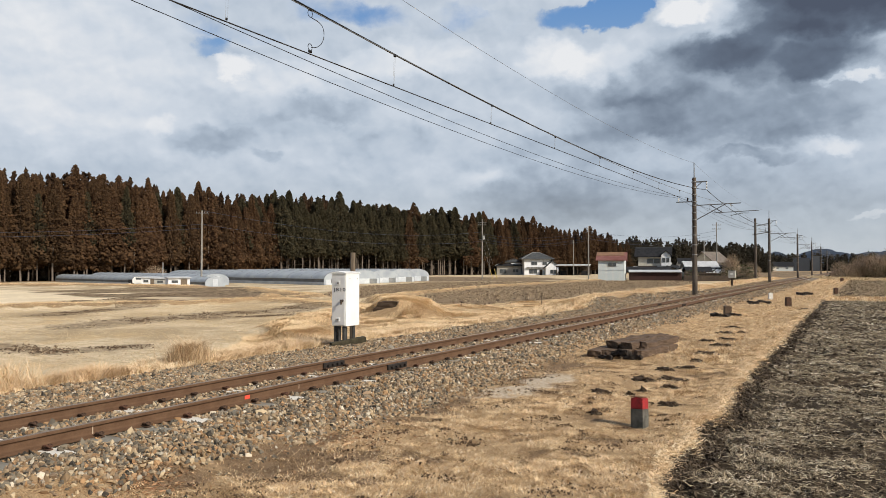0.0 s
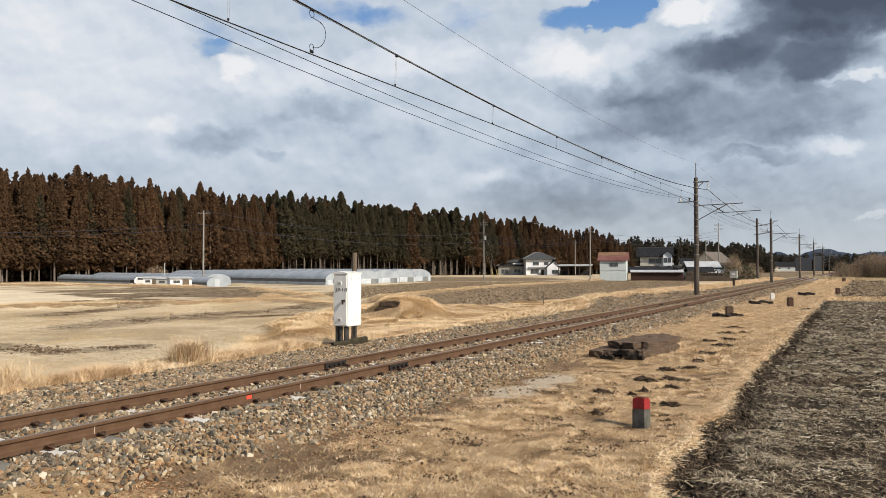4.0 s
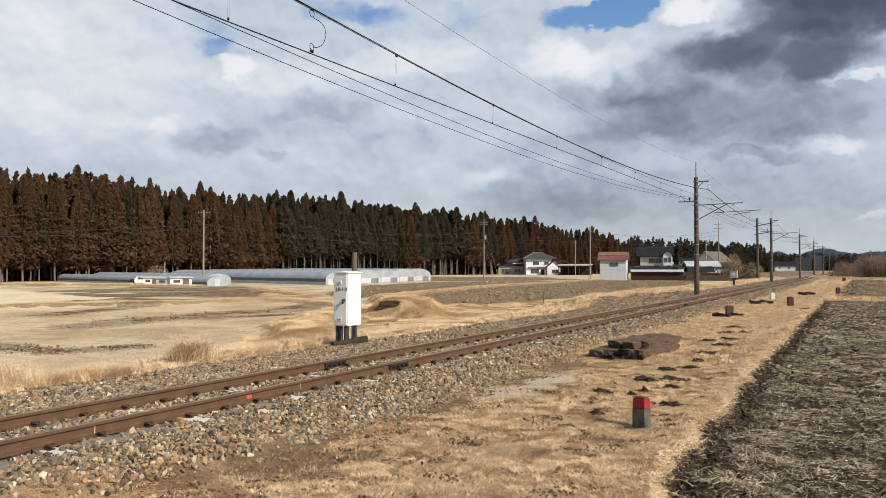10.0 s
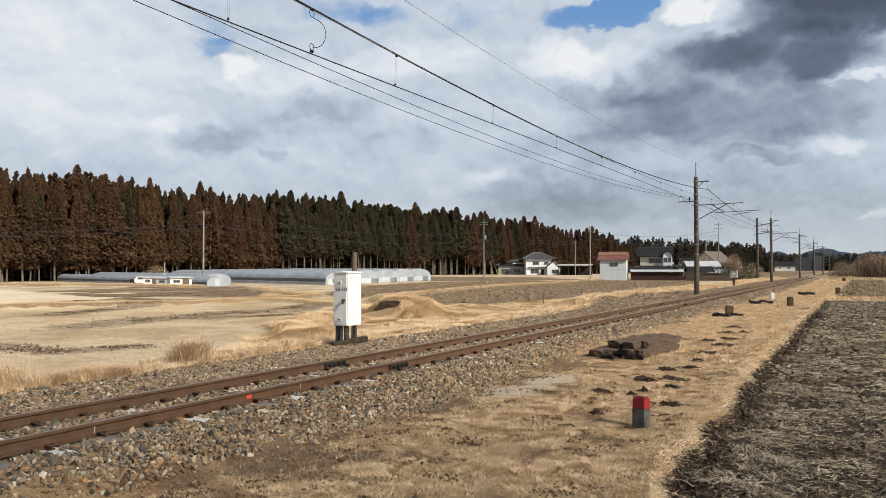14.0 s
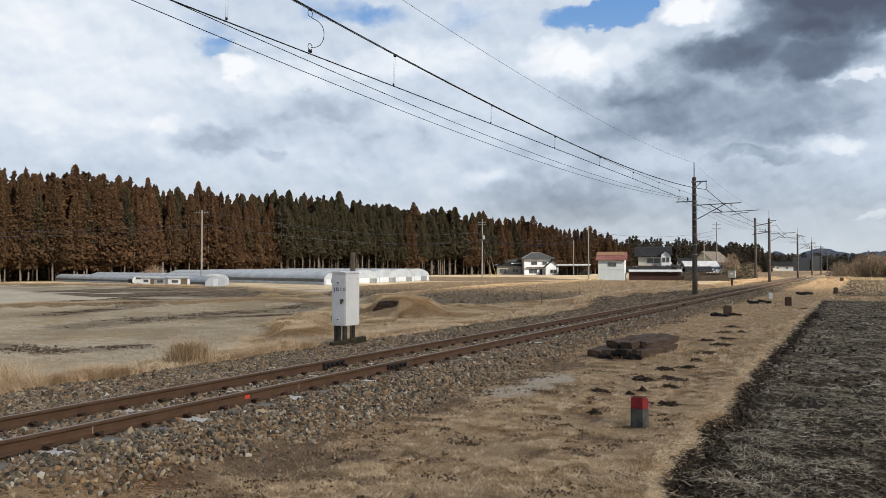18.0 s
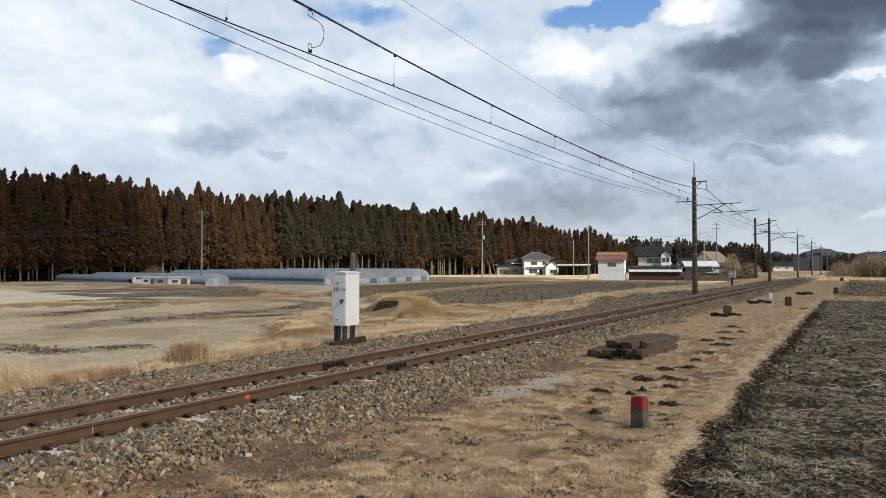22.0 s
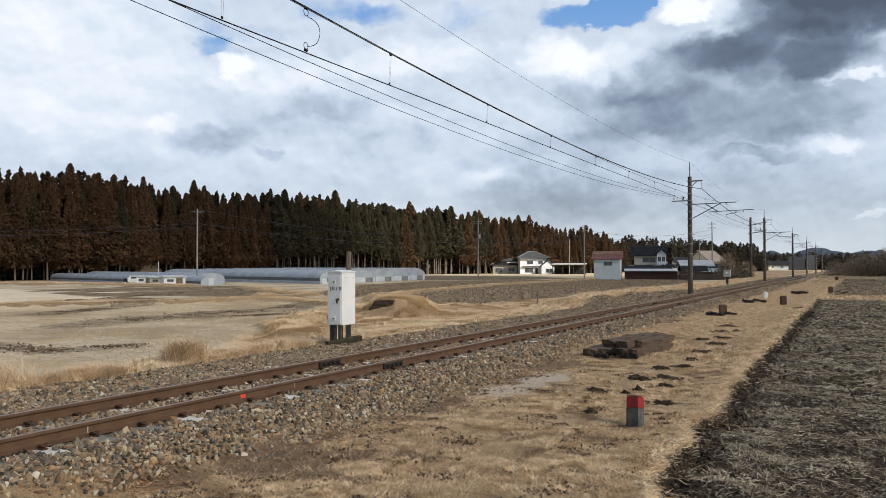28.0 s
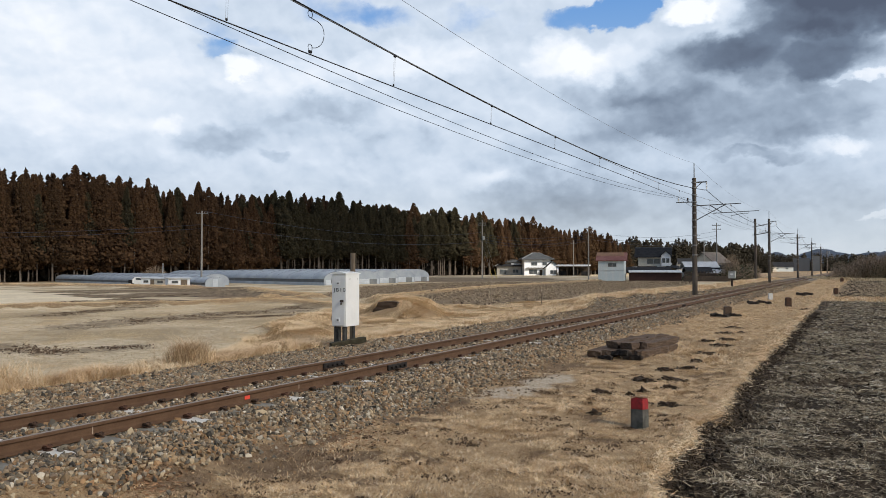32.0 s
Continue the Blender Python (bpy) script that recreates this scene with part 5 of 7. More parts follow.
        blades("verge_grass", x, y, ground_z(x, y), h * np.clip(tall, 0.18, 2), w, 1.7, M["straw_tall"], "tall dry golden grass along the far side of the track", heading=6.0 * wave(x, y, 0.24))
    for k, ya, yb, x0, h, w in ((90000, 4, 24, -22, 0.22, 0.009), (140000, 22, 64, -31, 0.13, 0.024), (70000, 60, 150, -22, 0.17, 0.035)):
        x, y = scatter(k, x0, -12.2, ya, yb, 1.25)
        keep = inside(x + 0.8 * wave(x, y, 2.1), y, GOLD) & ~(in_hollow(x, y))
        x, y = x[keep], y[keep]
        tall = 0.65 + 0.5 * wave(x, y, 2.1) + 0.35 * wave(x, y, 0.7)
        blades("slope_grass", x, y, ground_z(x, y), h * np.clip(tall, 0.2, 2), w, 2.6, M["straw_mat"], "pale dry grass on the slope below the track", heading=4.0 * wave(x, y, 0.9))
    # low mat on the slope and on the field banks
    xs, ys = [], []
    for pts, half, _ in BUNDS:
        for (ax, ay), (bx, by) in zip(pts, pts[1:]):
            ln = math.hypot(bx - ax, by - ay)
            k = int(ln * half * 180)
            u = rng.uniform(0, 1, k)
            xs.append(ax + (bx - ax) * u + rng.normal(0, half * 0.42, k))
            ys.append(ay + (by - ay) * u + rng.normal(0, half * 0.42, k))
    x, y = np.concatenate(xs), np.concatenate(ys)
    keep = (x < -11.4) & ~(in_hollow(x, y))
    x, y = x[keep], y[keep]
    blades("bank_grass", x, y, ground_z(x, y), 0.10, 0.020, 2.0, M["straw_mat"], "dry golden grass on the banks between the fields")
    # thick grass over the mound beside the dug place
    x, y = rng.normal(-22.6, 1.5, 12000), rng.normal(34.6, 2.0, 12000)
    keep = ~(in_hollow(x, y))
    x, y = x[keep], y[keep]
    blades("bank_grass", x, y, ground_z(x, y), 0.10, 0.018, 2.2, M["straw_mat"], "dry golden grass over the mound", heading=4.0 * wave(x, y, 0.9))
    # rice stubble in rows
    rows_y = np.arange(9, 62, 0.30)
    rowx = np.arange(-56, -17.4, 0.17)
    gx, gy = np.meshgrid(rowx, rows_y)
    gx, gy = gx.ravel() + rng.normal(0, 0.07, gx.size), gy.ravel() + 0.35 * gx.ravel() * 0.1 + rng.normal(0, 0.05, gx.size)
    stain_shadow = np.zeros_like(gx)
    for pts, half in STAINS_AND_SHADOW:
        stain_shadow = np.maximum(stain_shadow, near_line(gx, gy, pts, half))
    keep = ~inside(gx, gy, DARK_FIELD) & ~inside(gx, gy, DARK_FAR) & ~inside(gx, gy, GOLD) & (stain_shadow < rng.uniform(0.1, 1.2, gx.size)) & density(gx, gy, 3.0, 0.3, 1.1)
    gx, gy = np.repeat(gx[keep], 8), np.repeat(gy[keep], 8)
    gx, gy = gx + rng.normal(0, 0.05, gx.size), gy + rng.normal(0, 0.05, gx.size)
    blades("stubble", gx, gy, ground_z(gx, gy), 0.055, 0.012, 1.1, M["stubble_rows"], "rows of pale cut rice stubble")
    # dark broken earth along the strips in the stubble, the painted step shadow too
    for pts, half in STAINS_AND_SHADOW[:2] + STAINS_AND_SHADOW[3:]:
        for (ax, ay), (bx, by) in zip(pts, pts[1:]):
            k = int(130 * math.hypot(bx - ax, by - ay))
            u = rng.uniform(0, 1, k)
            x, y = ax + (bx - ax) * u + rng.normal(0, half * 0.36, k), ay + (by - ay) * u + rng.normal(0, half * 0.36, k)
            keep = wave(x, y, 0.9) + 0.7 * wave(x, y, 0.35) > 0.05
            x, y = x[keep], y[keep]
            lumps("dark_stubble", x, y, ground_z(x, y) + 0.005, 0.05, M["crumb"], "dark broken earth in the stubble and along a painted step shadow", "soil")
    fx, fy = np.array(DARK_FIELD).T
    x, y = rng.uniform(fx.min(), fx.max(), 30000), rng.uniform(fy.min(), fy.max(), 30000)
    keep = inside(x, y, DARK_FIELD)
    x, y = x[keep], y[keep]
    lumps("tilled_clods", x, y, ground_z(x, y) - 0.01, 0.12, M["tilled"], "dark clods of tilled earth", "soil")
    x, y = x + 0.2, y + 0.1
    blades("field_stalks", x, y, ground_z(x, y), 0.15, 0.04, 1.6, M["stubble"], "brown cut stalks on the tilled field")
    # crumbs of dark soil on the face of the rim
    y = 4.6 + 36 * rng.uniform(0, 1, 11000) ** 1.6
    x = rim(y) + 0.02 + np.abs(rng.normal(0, 0.14, 11000))
    x += 0.07 * wave(x, y, 0.8) + 0.05 * wave(x, y, 0.27)
    lumps("rim_crumbs", x, y, ground_z(x, y) + 0.004, 0.03 + 0.0012 * y, M["clod"], "dark crumbs on the broken rim of the turf", "soil")
    # ploughed field by the path
    for k, ya, yb, size, far in ((16000, 4.2, 16, 0.026, 4.6), (6000, 16, 56, 0.06, 14)):
        x, y = scatter(k, EDGE_X + 0.0, far, ya, yb, 1.3)
        keep = x > rim(y) + 0.1 + 0.07 * wave(x, y, 0.8)
        x, y = x[keep], y[keep]
        lumps("soil_clods", x, y, ground_z(x, y) + size * 0.1, size, M["clod"], "dark crumbly clods of ploughed soil", "soil")
    for k, ya, yb, far, ln, w in ((130000, 4.2, 15, 4.6, 0.072, 0.0058), (95000, 15, 30, 8.5, 0.12, 0.012), (80000, 30, 57, 15, 0.13, 0.019)):
        x, y = scatter(k, EDGE_X, far, ya, yb, 1.15)
        off = x - rim(y) - 0.07 * wave(x, y, 0.8)
        keep = density(x + 0.7 * y, y - 0.7 * x, 0.47, -0.1, 1.3) & (off > 0.08) & (rng.uniform(0, 1, len(x)) < 0.12 + 0.9 * step(off, 0.15, 0.8 + 0.4 * wave(0 * y, y, 0.9)))
        x, y = x[keep], y[keep]
        straws("straw_litter", x, y, ground_z(x, y) + 0.012, ln, w, M["straw_pale"], "bleached straw strewn over the ploughed soil")
    x, y = scatter(9000, -1.3, 5.5, -8, 4.2)
    straws("straw_litter", x, y, ground_z(x, y) + 0.012, 0.09, 0.008, M["straw_pale"], "bleached straw strewn over the ploughed soil")
    # pale tufts of old stalks torn out by the plough, and grass that trails over the rim
    cx, cy = scatter(900, EDGE_X + 0.3, 4.2, 4.6, 20, 1.2)
    cx, cy = np.concatenate([cx, rng.normal(-1.0, 0.28, 60)]), np.concatenate([cy, rng.uniform(8.2, 12.5, 60)])
    x, y = np.repeat(cx, 16), np.repeat(cy, 16)
    head = np.repeat(rng.uniform(0, 6.28, len(cx)), 16) + rng.normal(0, 0.9, x.size)
    blades("stalk_tufts", x + rng.normal(0, 0.03, x.size), y + rng.normal(0, 0.03, x.size), ground_z(x, y) + 0.01, 0.06, 0.006, 2.4, M["straw_pale"], "bleached tufts of old stalks in the ploughed soil", "straw", heading=head)
    x, y = rng.uniform(-1.75, -0.2, 5000), 5.2 + np.abs(rng.normal(0, 1.2, 5000))
    keep = (x > rim(y) - 0.1) & (x < rim(y) + 0.25 + 0.9 * np.exp(-((y - 6.6) / 0.5) ** 2) * rng.uniform(0, 1, 5000))
    x, y = x[keep], y[keep]
    straws("trailing_grass", x, y, ground_z(x, y) + 0.02, 0.16, 0.006, M["straw"], "dry grass trailing over the rim of the field", 0.15)
    x, y = scatter(16000, EDGE_X + 0.3, 26, 66, 150, 1.4)
    blades("field_stalks", x, y, ground_z(x, y), 0.09, 0.045, 2.0, M["stubble"], "brown cut stalks on the tilled field")
    x, y = scatter(5000, EDGE_X + 0.3, 26, 66, 150, 1.4)
    lumps("tilled_clods", x, y, ground_z(x, y), 0.12, M["clod"], "dark clods of tilled earth", "soil")
    x, y = scatter(3500, EDGE_X, 20, 57, 66)
    blades("bank_grass", x, y, ground_z(x, y), 0.16, 0.06, 1.2, M["straw"], "dry brown grass on the strip between two fields")
    x, y = scatter(7000, -9.0, 26, 148, 184)
    blades("bank_grass", x, y, ground_z(x, y), 0.28, 0.09, 1.5, M["stubble"], "dry brown grass before the thicket")
    # a few long stalks
    x, y = scatter(900, EDGE_X + 0.1, 4.0, 4.5, 12)
    blades("long_stalks", x, y, ground_z(x, y) + 0.02, 0.05, 0.008, 6.0, M["stubble"], "long pale straw stalks lying on the soil", "straw")


make_grass()


def reed_clump(x, y, h, k, wide, label, look_of="straw_tall", lean=2.0):
    cx, cy = rng.normal(x, wide, k), rng.normal(y, wide, k)
    ob = blades("grass_clump", cx, cy, ground_z(cx, cy), h, 0.008, lean, M[look_of], label, "grass")
    del ob["kind"]
    return ob


reed_clump(-12.1, 11.3, 0.52, 1500, 0.17, "big drooping clump of dry brown grass on the verge", "straw_brown", 1.1)
reed_clump(-12.3, 7.6, 0.5, 500, 0.24, "drooping clump of dry golden grass on the verge")
reed_clump(-12.5, 6.2, 0.45, 400, 0.3, "loose clump of dry golden grass on the verge")

def shaded_earth_face():
    """A steep block in the dug bank under overhanging dry grass; its dark soil colour stands in for the hollow's shade.
    """
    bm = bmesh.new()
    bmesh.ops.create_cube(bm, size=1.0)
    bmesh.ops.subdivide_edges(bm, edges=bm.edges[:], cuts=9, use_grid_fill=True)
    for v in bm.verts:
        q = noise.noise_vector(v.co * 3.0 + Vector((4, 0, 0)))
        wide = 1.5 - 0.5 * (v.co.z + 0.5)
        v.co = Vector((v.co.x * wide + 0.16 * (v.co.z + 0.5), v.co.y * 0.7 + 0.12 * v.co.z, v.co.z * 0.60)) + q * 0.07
    tagged(part("dug_bank", bm, M["clod_and_shade"], m=pose(-22.55, 35.0, -0.06, 0, 0, 12)), "dug earth face in the golden grass bank, darkened for its shade", "soil")


# small dark heaps where the turf is broken
HEAPS = [(-3.71, 12.24, 0.22), (-3.47, 13.99, 0.26), (-3.05, 14.3, 0.3), (-3.46, 15.64, 0.22), (-3.07, 16.14, 0.24), (-3.15, 17.37, 0.2), (-3.22, 19.09, 0.34), (-3.18, 21.27, 0.4), (-2.84, 13.31, 0.17), (-2.55, 11.7, 0.17),
         (-3.76, 22.4, 0.25), (-3.32, 23.06, 0.34), (-3.74, 25.39, 0.35), (-3.83, 27.9, 0.4), (-3.3, 25.86, 0.2), (-3.26, 12.23, 0.1), (-3.29, 10.51, 0.11), (-3.18, 12.77, 0.1), (-2.3, 41.0, 0.35)]


def soil_heap(x, y, r, seed):
    """A low broken mound of dark crumbs."""
    g = random.Random(seed)
    bm = bmesh.new()
    bmesh.ops.create_icosphere(bm, subdivisions=3, radius=1.0)
    for v in bm.verts:
        f = 1 + 0.9 * noise.fractal(v.co * 2.6 + Vector((seed * 3.1, 0, 0)), 0.8, 2, 4)
        v.co = Vector((v.co.x * r * f * 0.62, v.co.y * r * f * 0.42, max(v.co.z, -0.4) * 0.055 * f + 0.02 * g.uniform(-1, 1)))
    ob = part("earth_mound", bm, M["clod_and_shade"], m=pose(x, y, float(ground_z(x, y)), 0, 0, g.uniform(-25, 40)))
    return tagged(ob, "low heap of dark broken earth in the dry turf", "soil", "earth heaps on the path")


# true earth on the heaps; on the dug bank its darkness is the hollow's shade
M["clod_and_shade"] = weathered("dark_earth_hollow_shade", (0.034, 0.023, 0.016, 1), (0.085, 0.055, 0.035, 1), 20, 0.95, 0, 0.9, 60)
shaded_earth_face()
for i, (x, y, r) in enumerate(HEAPS):
    soil_heap(x, y, r, i)
cx, cy = scatter(150, TRACK_X + 2.2, EDGE_X - 0.2, 4.7, 15, 1.3)
cs = rng.uniform(0.03, 0.11, 150)
hx, hy = (np.repeat(c, 26) + rng.normal(0, 1, 150 * 26) * np.repeat(cs, 26) for c in (cx, cy))
lumps("earth_crumbs", hx, hy, ground_z(hx, hy) + 0.008, 0.019, M["crumb"], "brown earth crumbs in the thin turf", "soil", 0.5)
hx = np.concatenate([rng.normal(x, r * 0.5, 40) for x, y, r in HEAPS])
hy = np.concatenate([rng.normal(y, r * 0.4, 40) for x, y, r in HEAPS])
lumps("earth_crumbs", hx, hy, ground_z(hx, hy) + 0.006, 0.032, M["clod"], "dark earth crumbs scattered round the broken turf", "soil")


# ---- railside things ----
def junction_box():
    """The white signalling box on its stand."""
    x0, x1, y0, y1 = -11.71, -11.28, 15.6, 16.2
    z0, z1 = 0.60, 1.93
    b = thing("junction_box", "white painted steel signal junction box on short black pipes", "junction box", m=pose((x0 + x1) / 2, (y0 + y1) / 2, 0.08))
    w, d, zb, zt = x1 - x0, y1 - y0, z0 - 0.08, z1 - 0.08
    body = part("body", box(bmesh.new(), 0, 0.01, (zb + zt) / 2, w, d - 0.02, zt - zb, 0.012, seg=2), M["white_paint"], b)
    roof = bmesh.new()
    prism(roof, [(-w / 2 - 0.02, zt - 0.01), (w / 2 + 0.02, zt - 0.01), (w / 2 + 0.02, zt + 0.012), (0, zt + 0.05), (-w / 2 - 0.02, zt + 0.012)], -d / 2 - 0.03, d / 2 + 0.02)
    part("roof", roof, M["white_paint"], b, "slightly pitched sheet steel lid")
    door = part("door", box(bmesh.new(), 0, -d / 2, (zb + zt) / 2, w - 0.03, 0.024, zt - zb - 0.05, 0.006), M["white_paint"], b)
    yf = -d / 2 - 0.012
    for zz in (zt - 0.24, zb + 0.17):
        lat = part("catch_plate", box(bmesh.new(), -0.0, yf - 0.006, zz, 0.10, 0.012, 0.10, 0.004), M["white_paint"], door)
        part("catch", box(bmesh.new(), 0.0, yf - 0.02, zz - 0.005, 0.055, 0.03, 0.035, 0.006), M["galv"], lat, "grey metal catch")
    hnd = part("handle", tube(bmesh.new(), (0.13, yf, (zb + zt) / 2 - 0.02), (0.13, yf - 0.09, (zb + zt) / 2 - 0.02), 0.032, 0.026, 12), M["iron_dark"], door, "black round lock knob")
    part("padlock", box(bmesh.new(), 0.13, yf - 0.06, (zb + zt) / 2 - 0.085, 0.045, 0.03, 0.06, 0.008), M["iron_dark"], hnd, "small black padlock")
    for zz in (zt - 0.2, zb + 0.2):
        part("hinge", tube(bmesh.new(), (-w / 2 + 0.008, yf - 0.004, zz - 0.05), (-w / 2 + 0.008, yf - 0.004, zz + 0.05), 0.012, 0.012, 8), M["galv"], door)
    for yy in (-0.12, 0.2):
        part("rivet", tube(bmesh.new(), (w / 2, yy, zt - 0.14), (w / 2 + 0.008, yy, zt - 0.14), 0.012, 0.01, 8), M["galv"], body)
    txt = bpy.data.curves.new("letters", "FONT")
    txt.body, txt.size, txt.extrude, txt.align_x, txt.space_character = "JB10", 0.125, 0.001, "CENTER", 1.14
    tmp = bpy.data.objects.new("letters_tmp", txt)
    me = bpy.data.meshes.new_from_object(tmp)
    bpy.data.objects.remove(tmp)
    me.transform(Matrix.Diagonal((1.42, 1, 1, 1)))
    me.materials.clear()
    me.materials.append(M["black_paint"])
    part("letters", me, None, door, "black stencilled letters JB10", m=pose(0.045, yf - 0.003, zt - 0.452, 90, 0, 0))
    for i, (xx, yy) in enumerate(((-0.15, -0.2), (-0.03, -0.22), (0.10, -0.2), (-0.15, 0.18), (0.1, 0.2), (0.0, 0.0))):
        part("pipe", tube(bmesh.new(), (xx, yy, -0.12), (xx, yy, zb + 0.03), 0.045 if i else 0.055, None, 12), M["pipe"], b, "black cable pipe")
    part("plinth", box(bmesh.new(), 0, 0, 0, 0.15, 1.0, 0.14, 0.02, seg=2), M["wood_moss"], b, "mossy timber plinth", m=pose(0.155, -0.10, 0.11, 6, 4, -23))
    return b


M["pipe"] = weathered("black_pipe", (0.035, 0.034, 0.033, 1), (0.07, 0.066, 0.06, 1), 8, 0.6, 0, 0.2)
junction_box()
wp = thing("wooden_post", "grey weathered wooden post behind the junction box", "post", m=pose(-11.78, 16.6, 0.0))
part("shaft", tube(bmesh.new(), (0, 0, -0.2), (0.01, 0, 2.47), 0.075, 0.068, 12), M["wood_post"], wp)


def marker_post(x, y, w, h, turn, top, label, base=None, wobble=0.0):
    """A square boundary post with a slanted worn head, its head painted or bare."""
    p = thing("marker_post", label, "marker post", "boundary posts", pose(x, y, float(ground_z(x, y)), wobble, wobble * 0.5, turn))
    head = h * 0.38 if top else 0.02
    bm = box(bmesh.new(), 0, 0, (h - head - 0.15) / 2, w, w, h - head + 0.15, 0.0)
    for v in bm.verts:
        if v.co.z > 0:
            v.co.x *= 0.97
    part("shaft", bm, base or M["post_stone"], p)
    bm = bmesh.new()
    prism(bm, [(-w * 0.485, h - head), (w * 0.485, h - head), (w * 0.48, h - 0.012), (0, h + 0.012), (-w * 0.48, h - 0.012)], -w * 0.485, w * 0.485)
    bmesh.ops.bevel(bm, geom=bm.edges[:], offset=0.006, segments=1, affect="EDGES")
    hd = part("head", bm, top or base or M["post_stone"], p, "red painted post head" if top else "")
    if top:
        part("cap", box(bmesh.new(), 0, 0, h + 0.010, w * 0.98, w * 0.98, 0.014, 0.004), M["cap_rust"], hd, "rusty worn top")
    return p


M["cap_rust"] = weathered("rust_worn_top", (0.20, 0.10, 0.055, 1), (0.30, 0.17, 0.10, 1), 14, 0.9)
M["post_brown"] = weathered("rusty_brown_post", (0.10, 0.05, 0.032, 1), (0.06, 0.038, 0.028, 1), 9, 0.9)
M["white_post"] = weathered("white_post_paint", (0.78, 0.77, 0.74, 1), (0.62, 0.6, 0.56, 1), 9, 0.7)
marker_post(-2.52, 9.95, 0.172, 0.385, -12, M["red_paint"], "square concrete boundary post with a red head in the turf", wobble=-5.0)
marker_post(-3.32, 44.4, 0.26, 0.50, 25, None, "rusty brown boundary post on the grass path", M["post_brown"])
marker_post(-1.75, 73.0, 0.28, 0.50, 25, None, "rusty brown boundary post on the grass path", M["post_brown"])
marker_post(-2.24, 128.0, 0.36, 0.55, 25, None, "rusty brown boundary post on the grass path", M["post_brown"])
marker_post(-5.1, 54.0, 0.24, 0.42, 25, None, "white painted kilometre post beside the ballast", M["white_post"])
marker_post(-4.95, 34.4, 0.27, 0.42, 25, None, "short rotten brown post among old timbers", M["wood_old"], 3)
marker_post(-17.3, 72.0, 0.28, 0.5, 25, None, "rusty brown boundary post on the grass bank", M["post_brown"])
# thin stakes
for x, y, h in ((-20.2, 52.0, 0.9), (-46.0, 98.0, 0.9), (-16.5, 68.0, 0.5)):
    st = thing("stake", "thin weathered wooden stake at the field edge", "stake", m=pose(x, y, float(ground_z(x, y)), 2, 1))
    part("shaft", tube(bmesh.new(), (0, 0, -0.1), (0, 0, h), 0.03, 0.025, 6), M["wood_post"], st)


def timber(x, y, z, ln, w, h, turn, tilt=0.0, seed=0, dark=False, roll=0.0):
    """An old creosoted sleeper with split, rounded edges and a rough dark end."""
    bm = bmesh.new()
    bmesh.ops.create_cube(bm, size=1.0, matrix=Matrix.Diagonal((w, ln, h, 1)))
    bmesh.ops.subdivide_edges(bm, edges=bm.edges[:], cuts=8, use_grid_fill=True)
    for v in bm.verts:
        q = v.co + Vector((seed * 5.0, 0, seed))
        n3 = noise.noise_vector(q * 4.0)
        n4 = noise.noise_vector(q * 13.0)
        v.co += Vector((n3.x * 0.045 * w / 0.2, n3.y * 0.07, n3.z * 0.04)) + n4 * (0.04 if dark else 0.018)
        if abs(v.co.x) > w * 0.42 and abs(v.co.z) > h * 0.4:
            v.co.x *= 0.9
            v.co.z *= 0.92
    ob = part("timber", bm, M["wood_dark"] if dark else M["wood_old"], m=pose(x, y, z, tilt, roll, turn))
    lab = "short dark broken timber lying on the pile" if dark else "old weathered wooden sleeper lying beside the track"
    return tagged(ob, lab, "timber", "old timbers by the track")


for i, (x, y, z, ln, w, h, turn, tilt, roll) in enumerate([
        (-5.32, 18.6, 0.10, 2.3, 0.27, 0.19, -2, 0, 6), (-4.98, 18.85, 0.10, 2.4, 0.28, 0.19, -7, 0, -2), (-4.64, 18.9, 0.10, 2.4, 0.28, 0.19, -4, 0, 2), (-4.30, 18.9, 0.10, 2.3, 0.27, 0.19, -8, 0, 3),
        (-4.92, 19.2, 0.28, 2.2, 0.29, 0.17, -10, 0.8, 4), (-4.58, 19.15, 0.28, 2.3, 0.29, 0.17, -8, 1.0, -3), (-4.30, 19.3, 0.27, 2.0, 0.24, 0.15, -10, 0.5, 6)]):
    timber(x, y - 0.42, z - 0.012, ln, w, h, turn, tilt, i, False, roll)
for i, (x, y, z, ln, w, h, turn, tilt, roll) in enumerate([
        (-4.76, 17.55, 0.14, 0.42, 0.16, 0.13, 70, -4, 12), (-4.44, 17.5, 0.06, 0.38, 0.14, 0.10, 84, 0, 0),
        (-5.02, 17.3, 0.045, 0.32, 0.12, 0.08, 76, 0, 0)]):
    timber(x, y - 0.42, z, ln, w, h, turn, tilt, 10 + i, True, roll)
for i, (x, y) in enumerate([(-5.15, 33.6), (-4.6, 34.2), (-5.45, 34.0), (-4.9, 33.3)]):
    timber(x, y, 0.07, 0.36 + 0.1 * (i % 3), 0.2, 0.13, 50 + 67 * i, 12 * (i % 2), 20 + i, True, 9)
for i, (x, y) in enumerate([(-5.6, 48.0), (-5.0, 48.6), (-4.6, 47.6), (-5.3, 46.8)]):
    timber(x, y, 0.06, 0.42 + 0.12 * (i % 2), 0.2, 0.12, 60 + 70 * i, 10 * (i % 2), 30 + i, True, 8)
for i, (x, y) in enumerate([(-3.9, 63.5), (-3.4, 64.4), (-3.6, 62.4)]):
    timber(x, y, 0.09, 0.6, 0.28, 0.18, 50 + 65 * i, 8, 40 + i, True, 6)


